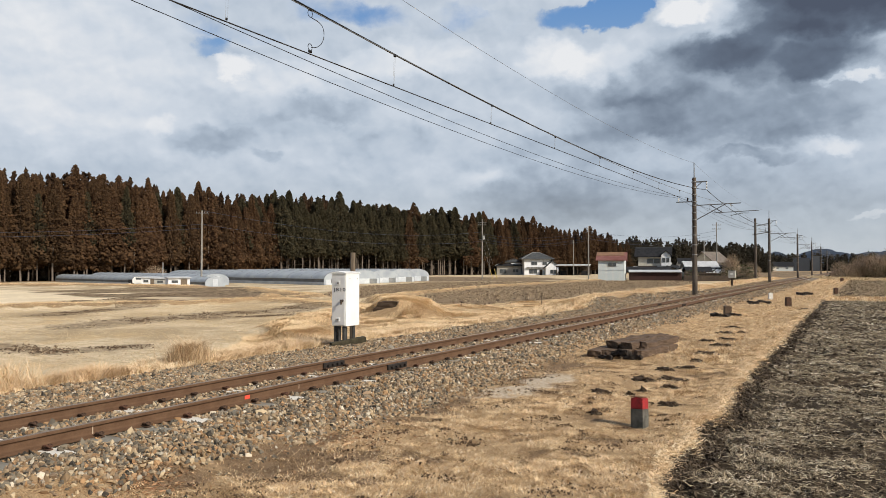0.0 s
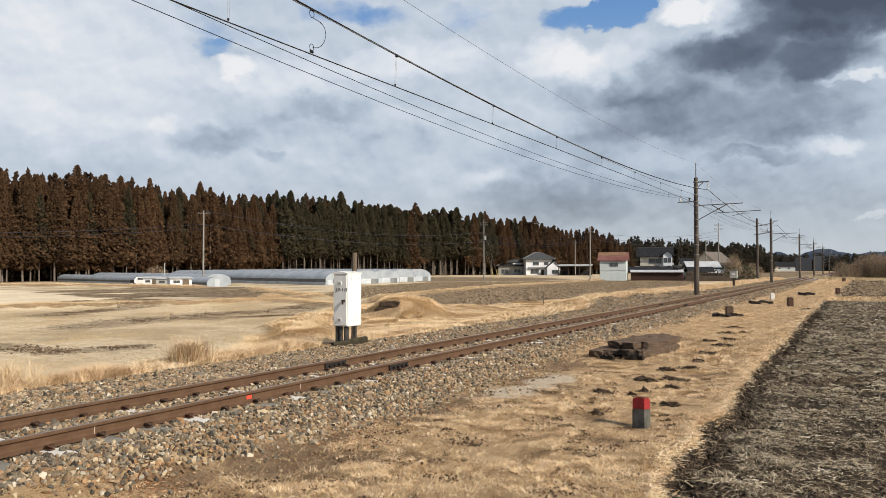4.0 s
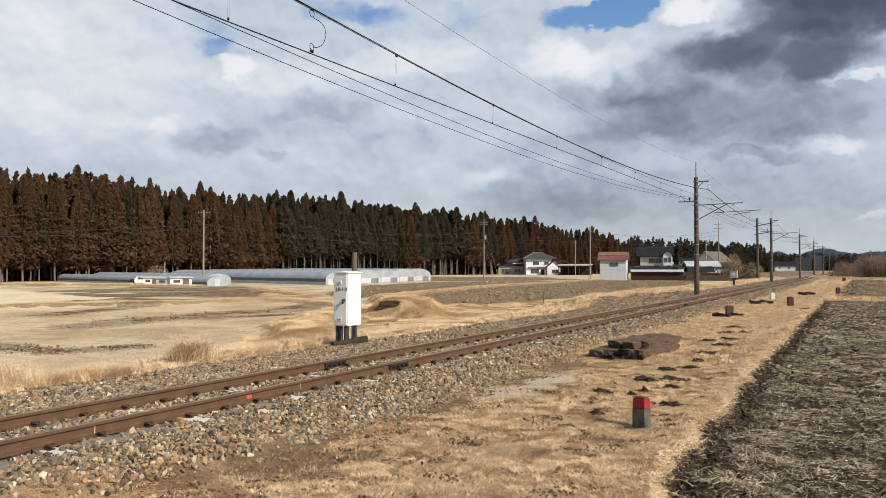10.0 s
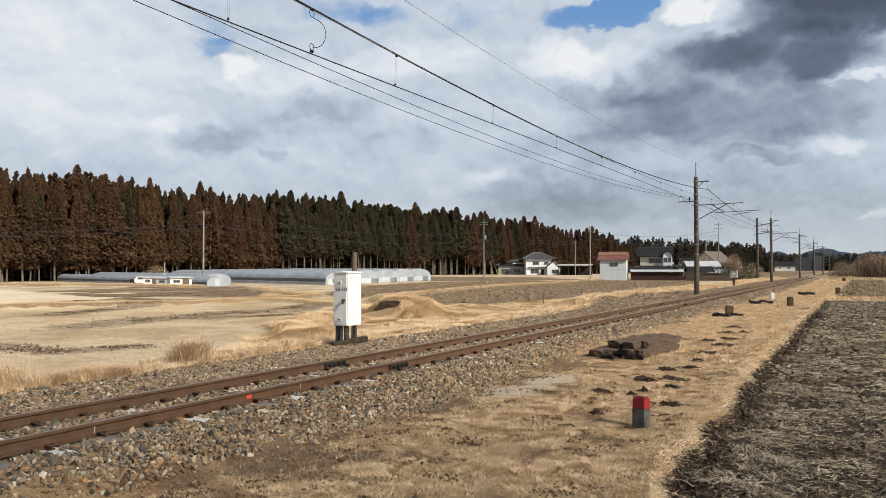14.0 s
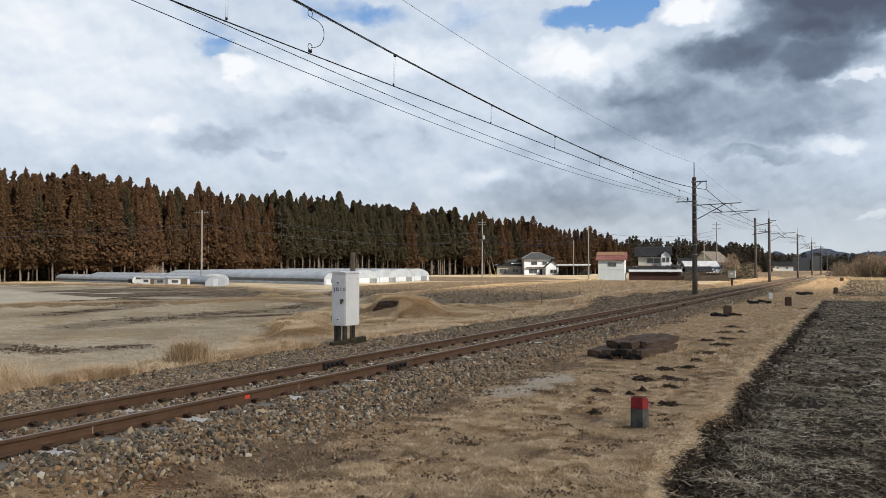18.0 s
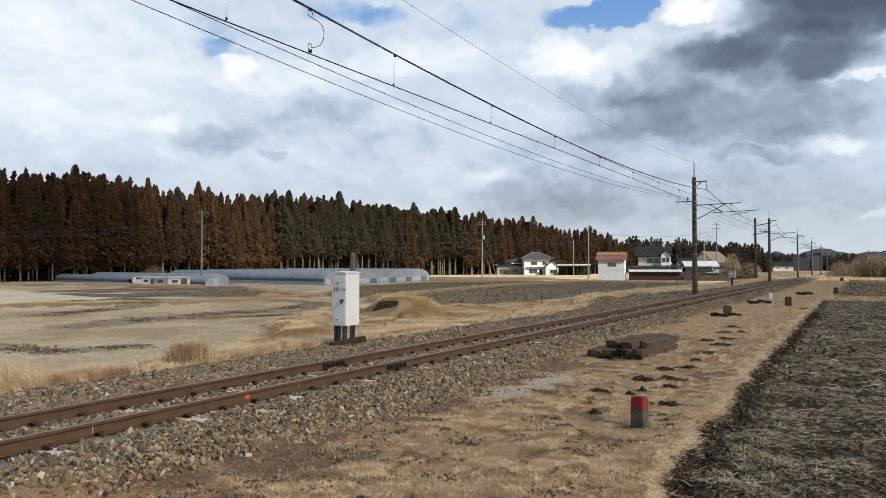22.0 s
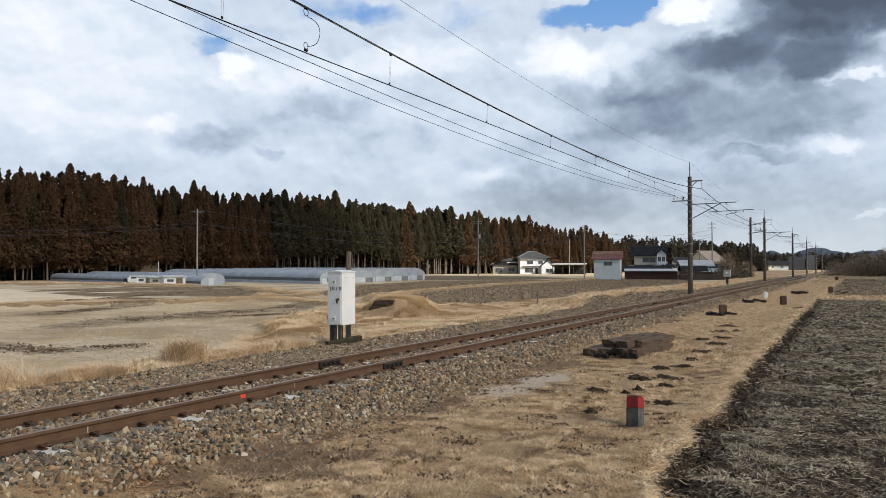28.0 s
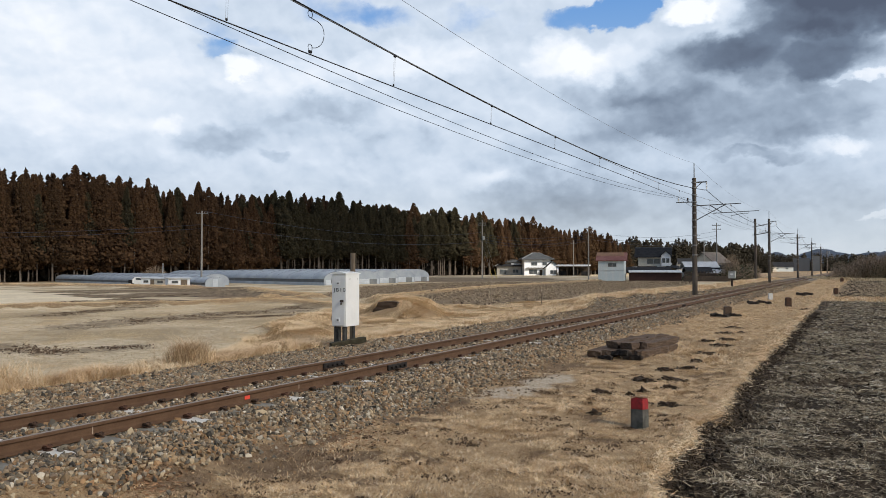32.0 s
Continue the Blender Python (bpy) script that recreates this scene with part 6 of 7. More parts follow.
def signal_sign():
    y = 84.0
    s = thing("equipment_cabinet", "small grey equipment cabinet on a dark post", "cabinet", m=pose(-11.6, y, float(ground_z(-11.6, y))))
    part("post", tube(bmesh.new(), (0, 0, -0.2), (0, 0, 0.9), 0.12, 0.12, 10), M["iron_dark"], s)
    body = part("body", box(bmesh.new(), 0, 0, 1.25, 0.7, 0.45, 0.75, 0.03), M["grey_paint"], s)
    part("hood", box(bmesh.new(), 0, 0, 1.64, 0.78, 0.55, 0.05, 0.01), M["galv"], body)
    part("label_plate", box(bmesh.new(), 0.0, -0.235, 1.3, 0.3, 0.012, 0.16), M["white_paint"], body, "pale label plate")


M["grey_paint"] = weathered("light_grey_paint", (0.46, 0.46, 0.44, 1), (0.38, 0.38, 0.36, 1), 3, 0.5)
signal_sign()


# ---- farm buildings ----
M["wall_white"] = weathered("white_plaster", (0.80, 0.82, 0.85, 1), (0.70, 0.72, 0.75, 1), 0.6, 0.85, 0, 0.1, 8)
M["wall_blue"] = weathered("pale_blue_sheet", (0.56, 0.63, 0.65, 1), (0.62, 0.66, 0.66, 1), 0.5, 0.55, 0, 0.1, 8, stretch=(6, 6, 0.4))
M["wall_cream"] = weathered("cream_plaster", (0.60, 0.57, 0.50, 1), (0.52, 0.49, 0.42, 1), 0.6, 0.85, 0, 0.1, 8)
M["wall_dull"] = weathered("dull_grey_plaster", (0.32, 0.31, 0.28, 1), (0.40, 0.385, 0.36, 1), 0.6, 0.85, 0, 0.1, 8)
M["wall_brown"] = weathered("dark_red_board", (0.055, 0.024, 0.019, 1), (0.042, 0.020, 0.016, 1), 0.8, 0.7, 0, 0.2, 8)
M["roof_grey"] = weathered("dark_grey_tile", (0.055, 0.060, 0.064, 1), (0.085, 0.09, 0.094, 1), 1.2, 0.85, 0, 0.3, 9, spec=0.1)
M["roof_black"] = weathered("black_tile", (0.018, 0.019, 0.022, 1), (0.032, 0.033, 0.036, 1), 1.2, 0.85, 0, 0.3, 9, spec=0.1)
M["roof_red"] = weathered("faded_red_sheet", (0.17, 0.065, 0.055, 1), (0.22, 0.10, 0.085, 1), 0.8, 0.6, 0, 0.2, 6)
M["roof_rust"] = weathered("rusty_brown_sheet", (0.26, 0.15, 0.09, 1), (0.19, 0.11, 0.07, 1), 0.8, 0.75, 0, 0.2, 6)
M["roof_brown"] = weathered("brown_grey_tile", (0.12, 0.10, 0.085, 1), (0.17, 0.145, 0.125, 1), 1.0, 0.85, 0, 0.3, 8)
M["roof_pale"] = weathered("pale_metal_roof", (0.55, 0.56, 0.57, 1), (0.45, 0.46, 0.47, 1), 0.8, 0.45, 0.1, 0.1, 6, spec=0.5)
M["window"] = weathered("dark_window", (0.05, 0.06, 0.07, 1), (0.08, 0.09, 0.10, 1), 1, 0.12, 0, 0.0, 5, spec=0.6)
M["frame_alu"] = weathered("window_frame", (0.35, 0.35, 0.35, 1), (0.28, 0.28, 0.28, 1), 2, 0.5, 0.3, 0.0)
M["timber_dark"] = weathered("dark_timber", (0.05, 0.037, 0.028, 1), (0.08, 0.06, 0.045, 1), 1, 0.85, 0, 0.2, 9)


def walls(bm, w, d, h, z0=0.0):
    box(bm, 0, 0, z0 + h / 2, w, d, h)
    return bm


def hip_roof(w, d, z, rise, over, ridge):
    """Four sloping faces, with thick eaves."""
    bm = bmesh.new()
    a, b = w / 2 + over, d / 2 + over
    low = [bm.verts.new((x, y, z)) for x, y in ((-a, -b), (a, -b), (a, b), (-a, b))]
    eav = [bm.verts.new((x, y, z + 0.16)) for x, y in ((-a, -b), (a, -b), (a, b), (-a, b))]
    r0, r1 = bm.verts.new((-ridge / 2, 0, z + rise)), bm.verts.new((ridge / 2, 0, z + rise))
    bm.faces.new(low[::-1])
    for i in range(4):
        bm.faces.new((low[i], low[(i + 1) % 4], eav[(i + 1) % 4], eav[i]))
    bm.faces.new((eav[0], eav[1], r1, r0)), bm.faces.new((eav[2], eav[3], r0, r1))
    bm.faces.new((eav[1], eav[2], r1)), bm.faces.new((eav[3], eav[0], r0))
    return bm


def gable_roof(w, d, z, rise, over, thick=0.16):
    """Two slopes with the ridge along x, as a thick folded slab."""
    bm = bmesh.new()
    b = d / 2 + over
    return prism(bm, [(-b, z - over * rise / (d / 2)), (0, z + rise), (b, z - over * rise / (d / 2)), (b, z - over * rise / (d / 2) + thick), (0, z + rise + thick * 1.2), (-b, z - over * rise / (d / 2) + thick)], -w / 2 - over, w / 2 + over, "x")


def window_on(parent, x, y, z, w, h, face="front", m=None):
    """A framed window set on a wall that faces -y (front) or +x (side)."""
    win = part("window", box(bmesh.new(), 0, 0, 0, w, 0.08, h, 0.01), M["frame_alu"], parent, m=pose(x, y, z, 0, 0, 0 if face == "front" else 90))
    for s in (-1, 1):
        part("pane", box(bmesh.new(), s * w * 0.245, -0.03, 0, w * 0.45, 0.05, h * 0.86), M["window"], win)
    return win


def gable_fill(w, d, z, rise, x):
    bm = bmesh.new()
    return prism(bm, [(-d / 2, z), (d / 2, z), (0, z + rise)], x - 0.08, x + 0.08, "x")


def ridge_caps(parent, w, d, z, rise, over, ridge):
    """Rounded cap tiles along the ridge and the four hips."""
    a, b = w / 2 + over, d / 2 + over
    lines = [((-ridge / 2, 0, z + rise), (ridge / 2, 0, z + rise))] + [((sx * ridge / 2, 0, z + rise), (sx * a, sy * b, z + 0.2)) for sx in (-1, 1) for sy in (-1, 1)]
    for p, q in lines:
        part("ridge_cap", tube(bmesh.new(), p, q, 0.16, 0.16, 8), M["roof_cap"], parent, "pale grey cap tiles")


M["roof_cap"] = weathered("pale_grey_cap_tile", (0.20, 0.21, 0.215, 1), (0.15, 0.155, 0.16, 1), 2, 0.7, 0, 0.2, 9)
# white two-storey house with a hipped roof
h = thing("house", "white two-storey farmhouse with a grey hipped tile roof", "house", "farmhouses", pose(-104, 262, FIELD_Z, 0, 0, 30))
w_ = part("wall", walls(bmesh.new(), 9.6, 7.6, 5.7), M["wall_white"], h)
ridge_caps(part("roof", hip_roof(9.6, 7.6, 5.65, 2.5, 1.1, 2.6), M["roof_grey"], h), 9.6, 7.6, 5.65, 2.5, 1.1, 2.6)
window_on(h, -1.2, -3.85, 4.2, 2.2, 1.3), window_on(h, 2.6, -3.85, 4.2, 1.6, 1.1), window_on(h, -1.6, -3.85, 1.3, 3.0, 1.7), window_on(h, 4.85, 0, 4.3, 2.2, 1.2, "side")
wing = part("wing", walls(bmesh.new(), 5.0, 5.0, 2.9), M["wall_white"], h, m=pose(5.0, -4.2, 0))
part("wing_roof", gable_roof(5.0, 5.0, 2.9, 2.1, 0.6), M["roof_grey"], wing, m=pose(0, 0, 0, 0, 0, 90))
part("wing_gable", gable_fill(5.0, 5.0, 2.9, 1.95, -2.4), M["wall_white"], wing, m=pose(0, 0, 0, 0, 0, 90))
window_on(wing, 0.3, -2.55, 1.2, 2.4, 1.4)
part("eave", box(bmesh.new(), -0.8, -4.3, 2.75, 6.4, 1.2, 0.14, 0.03), M["roof_grey"], h, "narrow grey tiled eave over the ground floor")
part("door", box(bmesh.new(), 1.2, -3.85, 1.0, 1.0, 0.1, 2.0, 0.02), M["timber_dark"], h)

# low house beside it
h = thing("house", "low grey-roofed farmhouse beside the wood", "house", "farmhouses", pose(-115, 262, FIELD_Z, 0, 0, 28))
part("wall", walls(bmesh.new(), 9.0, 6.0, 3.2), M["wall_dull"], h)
ridge_caps(part("roof", hip_roof(9.0, 6.0, 3.2, 1.9, 0.8, 3.5), M["roof_black"], h), 9.0, 6.0, 3.2, 1.9, 0.8, 3.5)
up = part("upper_storey", walls(bmesh.new(), 6.0, 5.0, 1.6, 3.2), M["wall_dull"], h, m=pose(1.2, 0.8, 0))
part("upper_roof", hip_roof(6.0, 5.0, 4.7, 1.4, 0.8, 2.0), M["roof_grey"], up)
window_on(h, 2.4, -3.05, 1.5, 2.2, 1.3), window_on(h, -2.2, -3.05, 1.3, 2.6, 1.8), window_on(up, 1.0, -2.55, 4.1, 2.4, 0.8)
part("balcony_rail", box(bmesh.new(), 1.4, -3.2, 3.9, 3.6, 0.12, 0.8, 0.03), M["wall_white"], up, "white balcony front")

# open machine shed
h = thing("open_shed", "open machine shed with a pale metal roof", "shed", m=pose(-87, 254, FIELD_Z, 0, 0, 12))
part("roof", box(bmesh.new(), 0, 0, 3.55, 11.5, 7.0, 0.28, 0.03, m=pose(0, 0, 0, 3, 0, 0)), M["roof_pale"], h)
for x in (-5.3, -1.8, 1.8, 5.3):
    for y in (-3.0, 3.0):
        part("post", box(bmesh.new(), x, y, 1.7, 0.22, 0.22, 3.5, 0.01), M["timber_dark"], h)
part("back_wall", box(bmesh.new(), 0, 3.2, 1.7, 11.0, 0.15, 3.4), M["timber_dark"], h)
part("fascia", box(bmesh.new(), 0, -3.4, 3.1, 11.3, 0.1, 0.4), M["timber_dark"], h)
for x, s in ((-3.3, 1.6), (0.6, 2.0), (3.8, 1.5)):
    part("stored_crate", box(bmesh.new(), x, 1.0, s / 2, 2.2, 1.8, s, 0.04), M["roof_black"], h)

# pale blue shed with a red roof
h = thing("farm_shed", "pale blue sheet-metal shed with a faded red roof", "shed", m=pose(-45.2, 156.6, FIELD_Z, 0, 0, 12))
part("wall", walls(bmesh.new(), 5.3, 5.0, 4.4), M["wall_blue"], h)
part("roof", gable_roof(5.3, 5.0, 4.35, 1.35, 0.45), M["roof_red"], h)
for x in (-2.65, 2.65):
    part("gable", gable_fill(5.3, 5.0, 4.4, 1.3, x * 0.97), M["wall_white"], h)
part("ridge_cap", box(bmesh.new(), 0, 0, 0, 5.6, 1.55, 0.05, 0.02), M["roof_rust"], h, "rusty brown upper roof sheet", m=pose(-0.3, -0.72, 5.53, 28.8, 0, 0))
window_on(h, 0.2, -2.55, 3.3, 1.7, 0.8)
for i in range(11):
    part("sheet_rib", box(bmesh.new(), -2.5 + 0.5 * i, -2.503, 2.2, 0.03, 0.016, 4.3), M["wall_blue"], h)
part("seam", box(bmesh.new(), 0, -2.54, 2.2, 5.3, 0.03, 0.08), M["roof_pale"], h)

# two-storey house with a dark gable roof and its low outbuildings
h = thing("house", "cream two-storey house with a black tile roof", "house", "farmhouses", pose(-42.6, 182, FIELD_Z, 0, 0, 11))
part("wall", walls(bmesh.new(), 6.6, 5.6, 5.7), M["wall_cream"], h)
rf = part("roof", gable_roof(6.8, 5.6, 5.6, 1.7, 0.8), M["roof_black"], h)
part("ridge", box(bmesh.new(), 0, 0, 7.45, 8.5, 0.34, 0.26, 0.05), M["roof_grey"], rf, "raised ridge of grey tiles")
for x in (-3.2, 3.2):
    part("gable", gable_fill(6.6, 5.6, 5.7, 1.6, x), M["wall_white"], h)
window_on(h, 0.1, -2.85, 4.2, 3.0, 1.2), window_on(h, 3.35, -0.5, 4.3, 2.0, 1.3, "side"), window_on(h, -1.5, -2.85, 1.4, 2.4, 1.5)
bay = part("gable_bay", walls(bmesh.new(), 2.0, 1.6, 2.5, 3.1), M["wall_white"], h, "white bay under its own gable", m=pose(2.9, -2.9, 0))
part("bay_gable", gable_fill(1.6, 2.0, 5.6, 0.9, -0.75), M["wall_white"], bay, m=pose(0, 0, 0, 0, 0, 90))
part("bay_roof", gable_roof(1.7, 2.0, 5.6, 0.95, 0.35, 0.14), M["roof_black"], bay, m=pose(0, 0, 0, 0, 0, 90))
window_on(bay, -0.45, -0.83, 4.4, 0.7, 1.1), window_on(bay, 0.45, -0.83, 4.4, 0.7, 1.1)
part("canopy", box(bmesh.new(), 0, 0, 0, 7.6, 3.2, 0.14, 0.03), M["roof_pale"], h, "pale sheet-metal lean-to roof", m=pose(-0.8, -4.3, 2.35, 20, 0, 0))
part("side_roof", box(bmesh.new(), 0, 0, 0, 3.4, 3.4, 0.16, 0.03), M["roof_black"], h, "dark tiled side roof", m=pose(4.7, -3.0, 2.95, 10, 10, 0))
# dark strip added to stand in for the shadow under the eave
part("eave_shadow_board", box(bmesh.new(), -1.2, -2.95, 3.0, 4.2, 0.3, 0.2, 0.02), M["timber_dark"], h)
part("balcony", box(bmesh.new(), 3.7, -0.3, 3.4, 1.0, 2.8, 0.9, 0.03), M["roof_pale"], h)

h = thing("low_barn", "long low barn with dark red boards and a grey roof", "barn", m=pose(-37.3, 160.5, FIELD_Z, 0, 0, 16))
part("wall", walls(bmesh.new(), 10.4, 4.0, 1.7), M["wall_brown"], h)
for i in range(20):
    part("board", box(bmesh.new(), -4.95 + 0.52 * i, -2.02, 0.85, 0.46, 0.05, 1.66), M["wall_brown"], h)
part("roof", box(bmesh.new(), 0, -0.3, 2.0, 10.6, 4.4, 0.14, 0.02, m=pose(0, 0, 0, 5, 0, 0)), M["roof_pale"], h)
part("back_roof", gable_roof(9.4, 4.0, 1.9, 0.8, 0.4), M["roof_black"], h, m=pose(-1.6, 3.4, 0))

h = thing("outbuilding", "cluster of low dark-roofed outbuilding bays", "shed", m=pose(-27.5, 172, FIELD_Z, 0, 0, 24))
for i, (x, y, w, d, z, rise, rf) in enumerate(((-2.2, 3.2, 6.4, 4.6, 2.9, 1.0, "roof_pale"), (-3.6, -0.8, 4.6, 3.6, 1.9, 0.8, "roof_black"), (-0.2, -1.4, 3.2, 3.0, 1.6, 0.6, "roof_pale"), (1.4, 2.4, 5.2, 4.5, 2.3, 0.8, "roof_black"), (4.6, 0.6, 4.6, 4.2, 1.8, 0.8, "roof_black"), (1.5, 7.0, 7.0, 4.5, 2.4, 0.6, "roof_grey"))):
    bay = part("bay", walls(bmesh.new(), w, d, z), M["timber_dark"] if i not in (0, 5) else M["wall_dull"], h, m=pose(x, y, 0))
    part("roof", gable_roof(w, d, z, rise, 0.5), M[rf], bay)

h = thing("house", "cream house with a sloping grey roof beyond the pole", "house", "farmhouses", pose(-38.6, 236, FIELD_Z, 0, 0, -114))
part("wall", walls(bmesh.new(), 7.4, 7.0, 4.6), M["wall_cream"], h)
part("roof", gable_roof(7.4, 7.0, 4.6, 2.6, 0.8), M["roof_brown"], h)
for x in (-3.6, 3.6):
    part("gable", gable_fill(7.4, 7.0, 4.6, 2.5, x), M["wall_cream"], h)
window_on(h, 1.0, 3.55, 3.4, 1.8, 1.2), window_on(h, 3.75, -1.2, 3.5, 1.6, 1.2, "side"), window_on(h, 3.75, 1.4, 1.6, 2.0, 1.3, "side")
part("porch_roof", box(bmesh.new(), 0, 0, 0, 5.0, 2.6, 0.2, 0.03), M["roof_black"], h, "dark tiled porch roof", m=pose(1.4, 4.6, 2.5, -14, 0, 0))

for x, y, w, d, z, wl, rf, turn, rise in ((-59.5, 600, 12, 9, 3.8, "wall_cream", "roof_black", 22, 2.8), (-49.0, 606, 14, 9, 3.6, "wall_blue", "roof_black", 8, 3.0), (-62, 330, 10, 7, 4.4, "wall_cream", "roof_black", 20, 2)):
    h = thing("house", "small house with pale walls far along the line", "house", "far houses", pose(x, y, -0.5, 0, 0, turn))
    part("wall", walls(bmesh.new(), w, d, z), M[wl], h)
    part("roof", gable_roof(w, d, z, rise, 0.5), M[rf], h)
    for s in (-1, 1):
        part("gable", gable_fill(w, d, z, rise * 0.95, s * (w / 2 - 0.1)), M[wl], h)
    window_on(h, w * 0.2, -d / 2 - 0.03, z * 0.6, 1.8, 1.1), window_on(h, -w * 0.25, -d / 2 - 0.03, z * 0.6, 1.6, 1.1)
# the air's haze is mixed into the warehouse's wall colours
h = thing("warehouse", "large warehouse block with hazy grey put into its walls", "warehouse", m=pose(-38.5, 640, -0.5, 0, 0, 5))
part("wall", walls(bmesh.new(), 11, 14, 10), weathered("hazy_grey_wall", (0.058, 0.066, 0.08, 1), (0.05, 0.057, 0.07, 1), 0.1, 0.8), h)
part("tower", walls(bmesh.new(), 5, 10, 11.5), weathered("hazy_pale_wall", (0.085, 0.095, 0.11, 1), (0.07, 0.08, 0.095, 1), 0.1, 0.8), h, m=pose(10, 3, 0))


# ---- plastic greenhouses ----
def plastic():
    n = Nodes("greenhouse_film")
    col = n.mix(n.span(n.noise(0.5, 4), 0.35, 0.7), (0.40, 0.44, 0.48, 1), (0.30, 0.34, 0.39, 1))
    n.bsdf.inputs["Alpha"].default_value = 0.82
    return n.done(col, 0.5, 0, 0.4)


M["film"] = plastic()
M["film_white"] = weathered("white_film_sheet", (0.54, 0.58, 0.62, 1), (0.43, 0.47, 0.52, 1), 0.6, 0.45, 0, 0.1, 8)


def greenhouse(a, b, half, top, label, vents=False):
    """A long hooped tunnel from end a to end b, with hoops, side sheets and a white door at each end."""
    a, b = Vector((*a, FIELD_Z)), Vector((*b, FIELD_Z))
    d = b - a
    ln = d.length
    g = thing("greenhouse", label, "greenhouse", "plastic tunnel greenhouses", Matrix.Translation(a) @ pose(0, 0, 0, 0, 0, math.degrees(math.atan2(d.y, d.x))))
    side = top * 0.42
    arc = [(-half, 0), (-half, side)] + [(-half * math.cos(t), side + (top - side) * math.sin(t)) for t in [math.pi * i / 12 for i in range(1, 12)]] + [(half, side), (half, 0)]
    bm = bmesh.new()
    rings = [[bm.verts.new((x, u, w)) for u, w in arc] for x in np.linspace(0, ln, 12)]
    for p, q in zip(rings, rings[1:]):
        for i in range(1, len(arc) - 2):
            bm.faces.new((p[i], p[i + 1], q[i + 1], q[i]))
    part("roof_film", bm, M["film"], g, "translucent plastic film over hoops", True)
    for s in (-1, 1):
        sheet = part("side_sheet", box(bmesh.new(), ln / 2, s * half, side * 0.25, ln, 0.04, side * 0.5), M["film_white"], g)
        part("side_gap", box(bmesh.new(), ln / 2, s * (half - 0.1), side * 0.75, ln, 0.03, side * 0.5), M["film_dark"], g, "dim ventilation gap")
        part("rail_pipe", tube(bmesh.new(), (0, s * half, side), (ln, s * half, side), 0.03, 0.03, 6), M["galv"], g)
    k = max(4, int(ln / 3.2))
    hoop = mesh_of(path_tube(bmesh.new(), [(0, u * 1.01, w * 1.01) for u, w in arc], 0.014, 4), "hoop", M["galv"])
    for i in range(k + 1):
        part("hoop", hoop, None, g, m=pose(ln * i / k, 0, 0))
    for x in (0, ln):
        bm = bmesh.new()
        v0 = [bm.verts.new((x, u, w)) for u, w in arc]
        v1 = [bm.verts.new((x + 0.05, u, w)) for u, w in arc]
        bm.faces.new(v0), bm.faces.new(v1[::-1])
        for i in range(len(arc)):
            bm.faces.new((v0[i], v0[(i + 1) % len(arc)], v1[(i + 1) % len(arc)], v1[i]))
        end = part("end_wall", bm, M["film"], g, "translucent bluish end sheet")
        sgn = -1 if x == 0 else 1
        if vents:
            for u0, u1 in ((-half * 0.92, half * 0.30), (half * 0.80, half * 0.94)):
                part("end_panel", box(bmesh.new(), x + sgn * 0.07, (u0 + u1) / 2, side * 0.45, 0.06, u1 - u0, side * 0.9, 0.02), M["film_white"], end, "white lower end panel")
            part("opening", box(bmesh.new(), x + sgn * 0.06, half * 0.55, side * 0.45, 0.05, half * 0.48, side * 0.86, 0.01), M["film_dark"], end, "dark square doorway")
            for u in (half * 0.30, half * 0.80):
                part("end_post", box(bmesh.new(), x + sgn * 0.09, u, side * 0.5, 0.05, 0.06, side), M["film_white"], end)
        else:
            part("door", box(bmesh.new(), x + sgn * 0.06, 0, side * 0.9, 0.06, half * 0.5, side * 1.8, 0.02), M["film_white"], end)
    return g


M["film_dark"] = weathered("dim_vent_net", (0.15, 0.16, 0.165, 1), (0.22, 0.23, 0.235, 1), 0.8, 0.8)
AXIS = Vector((-0.962, 0.272))


def tunnel_row(x, y, ln, half, top, label, vents):
    end = Vector((x, y)) + AXIS * ln
    return greenhouse((end.x, end.y), (x, y), half, top, label, vents)


tunnel_row(-79.6, 79.0, 58, 1.55, 1.4, "long low plastic tunnel greenhouse with a white end", False)
tunnel_row(-86.5, 86.0, 44, 2.2, 1.75, "long plastic tunnel greenhouse before the wood", False)
for i in range(5):
    tunnel_row(-70.6 - 1.75 * i, 96.6 + 8.7 * i, 52 - 2 * i, 3.4, 2.2 + 0.06 * i, "plastic tunnel greenhouse with a white front and dark door", True)


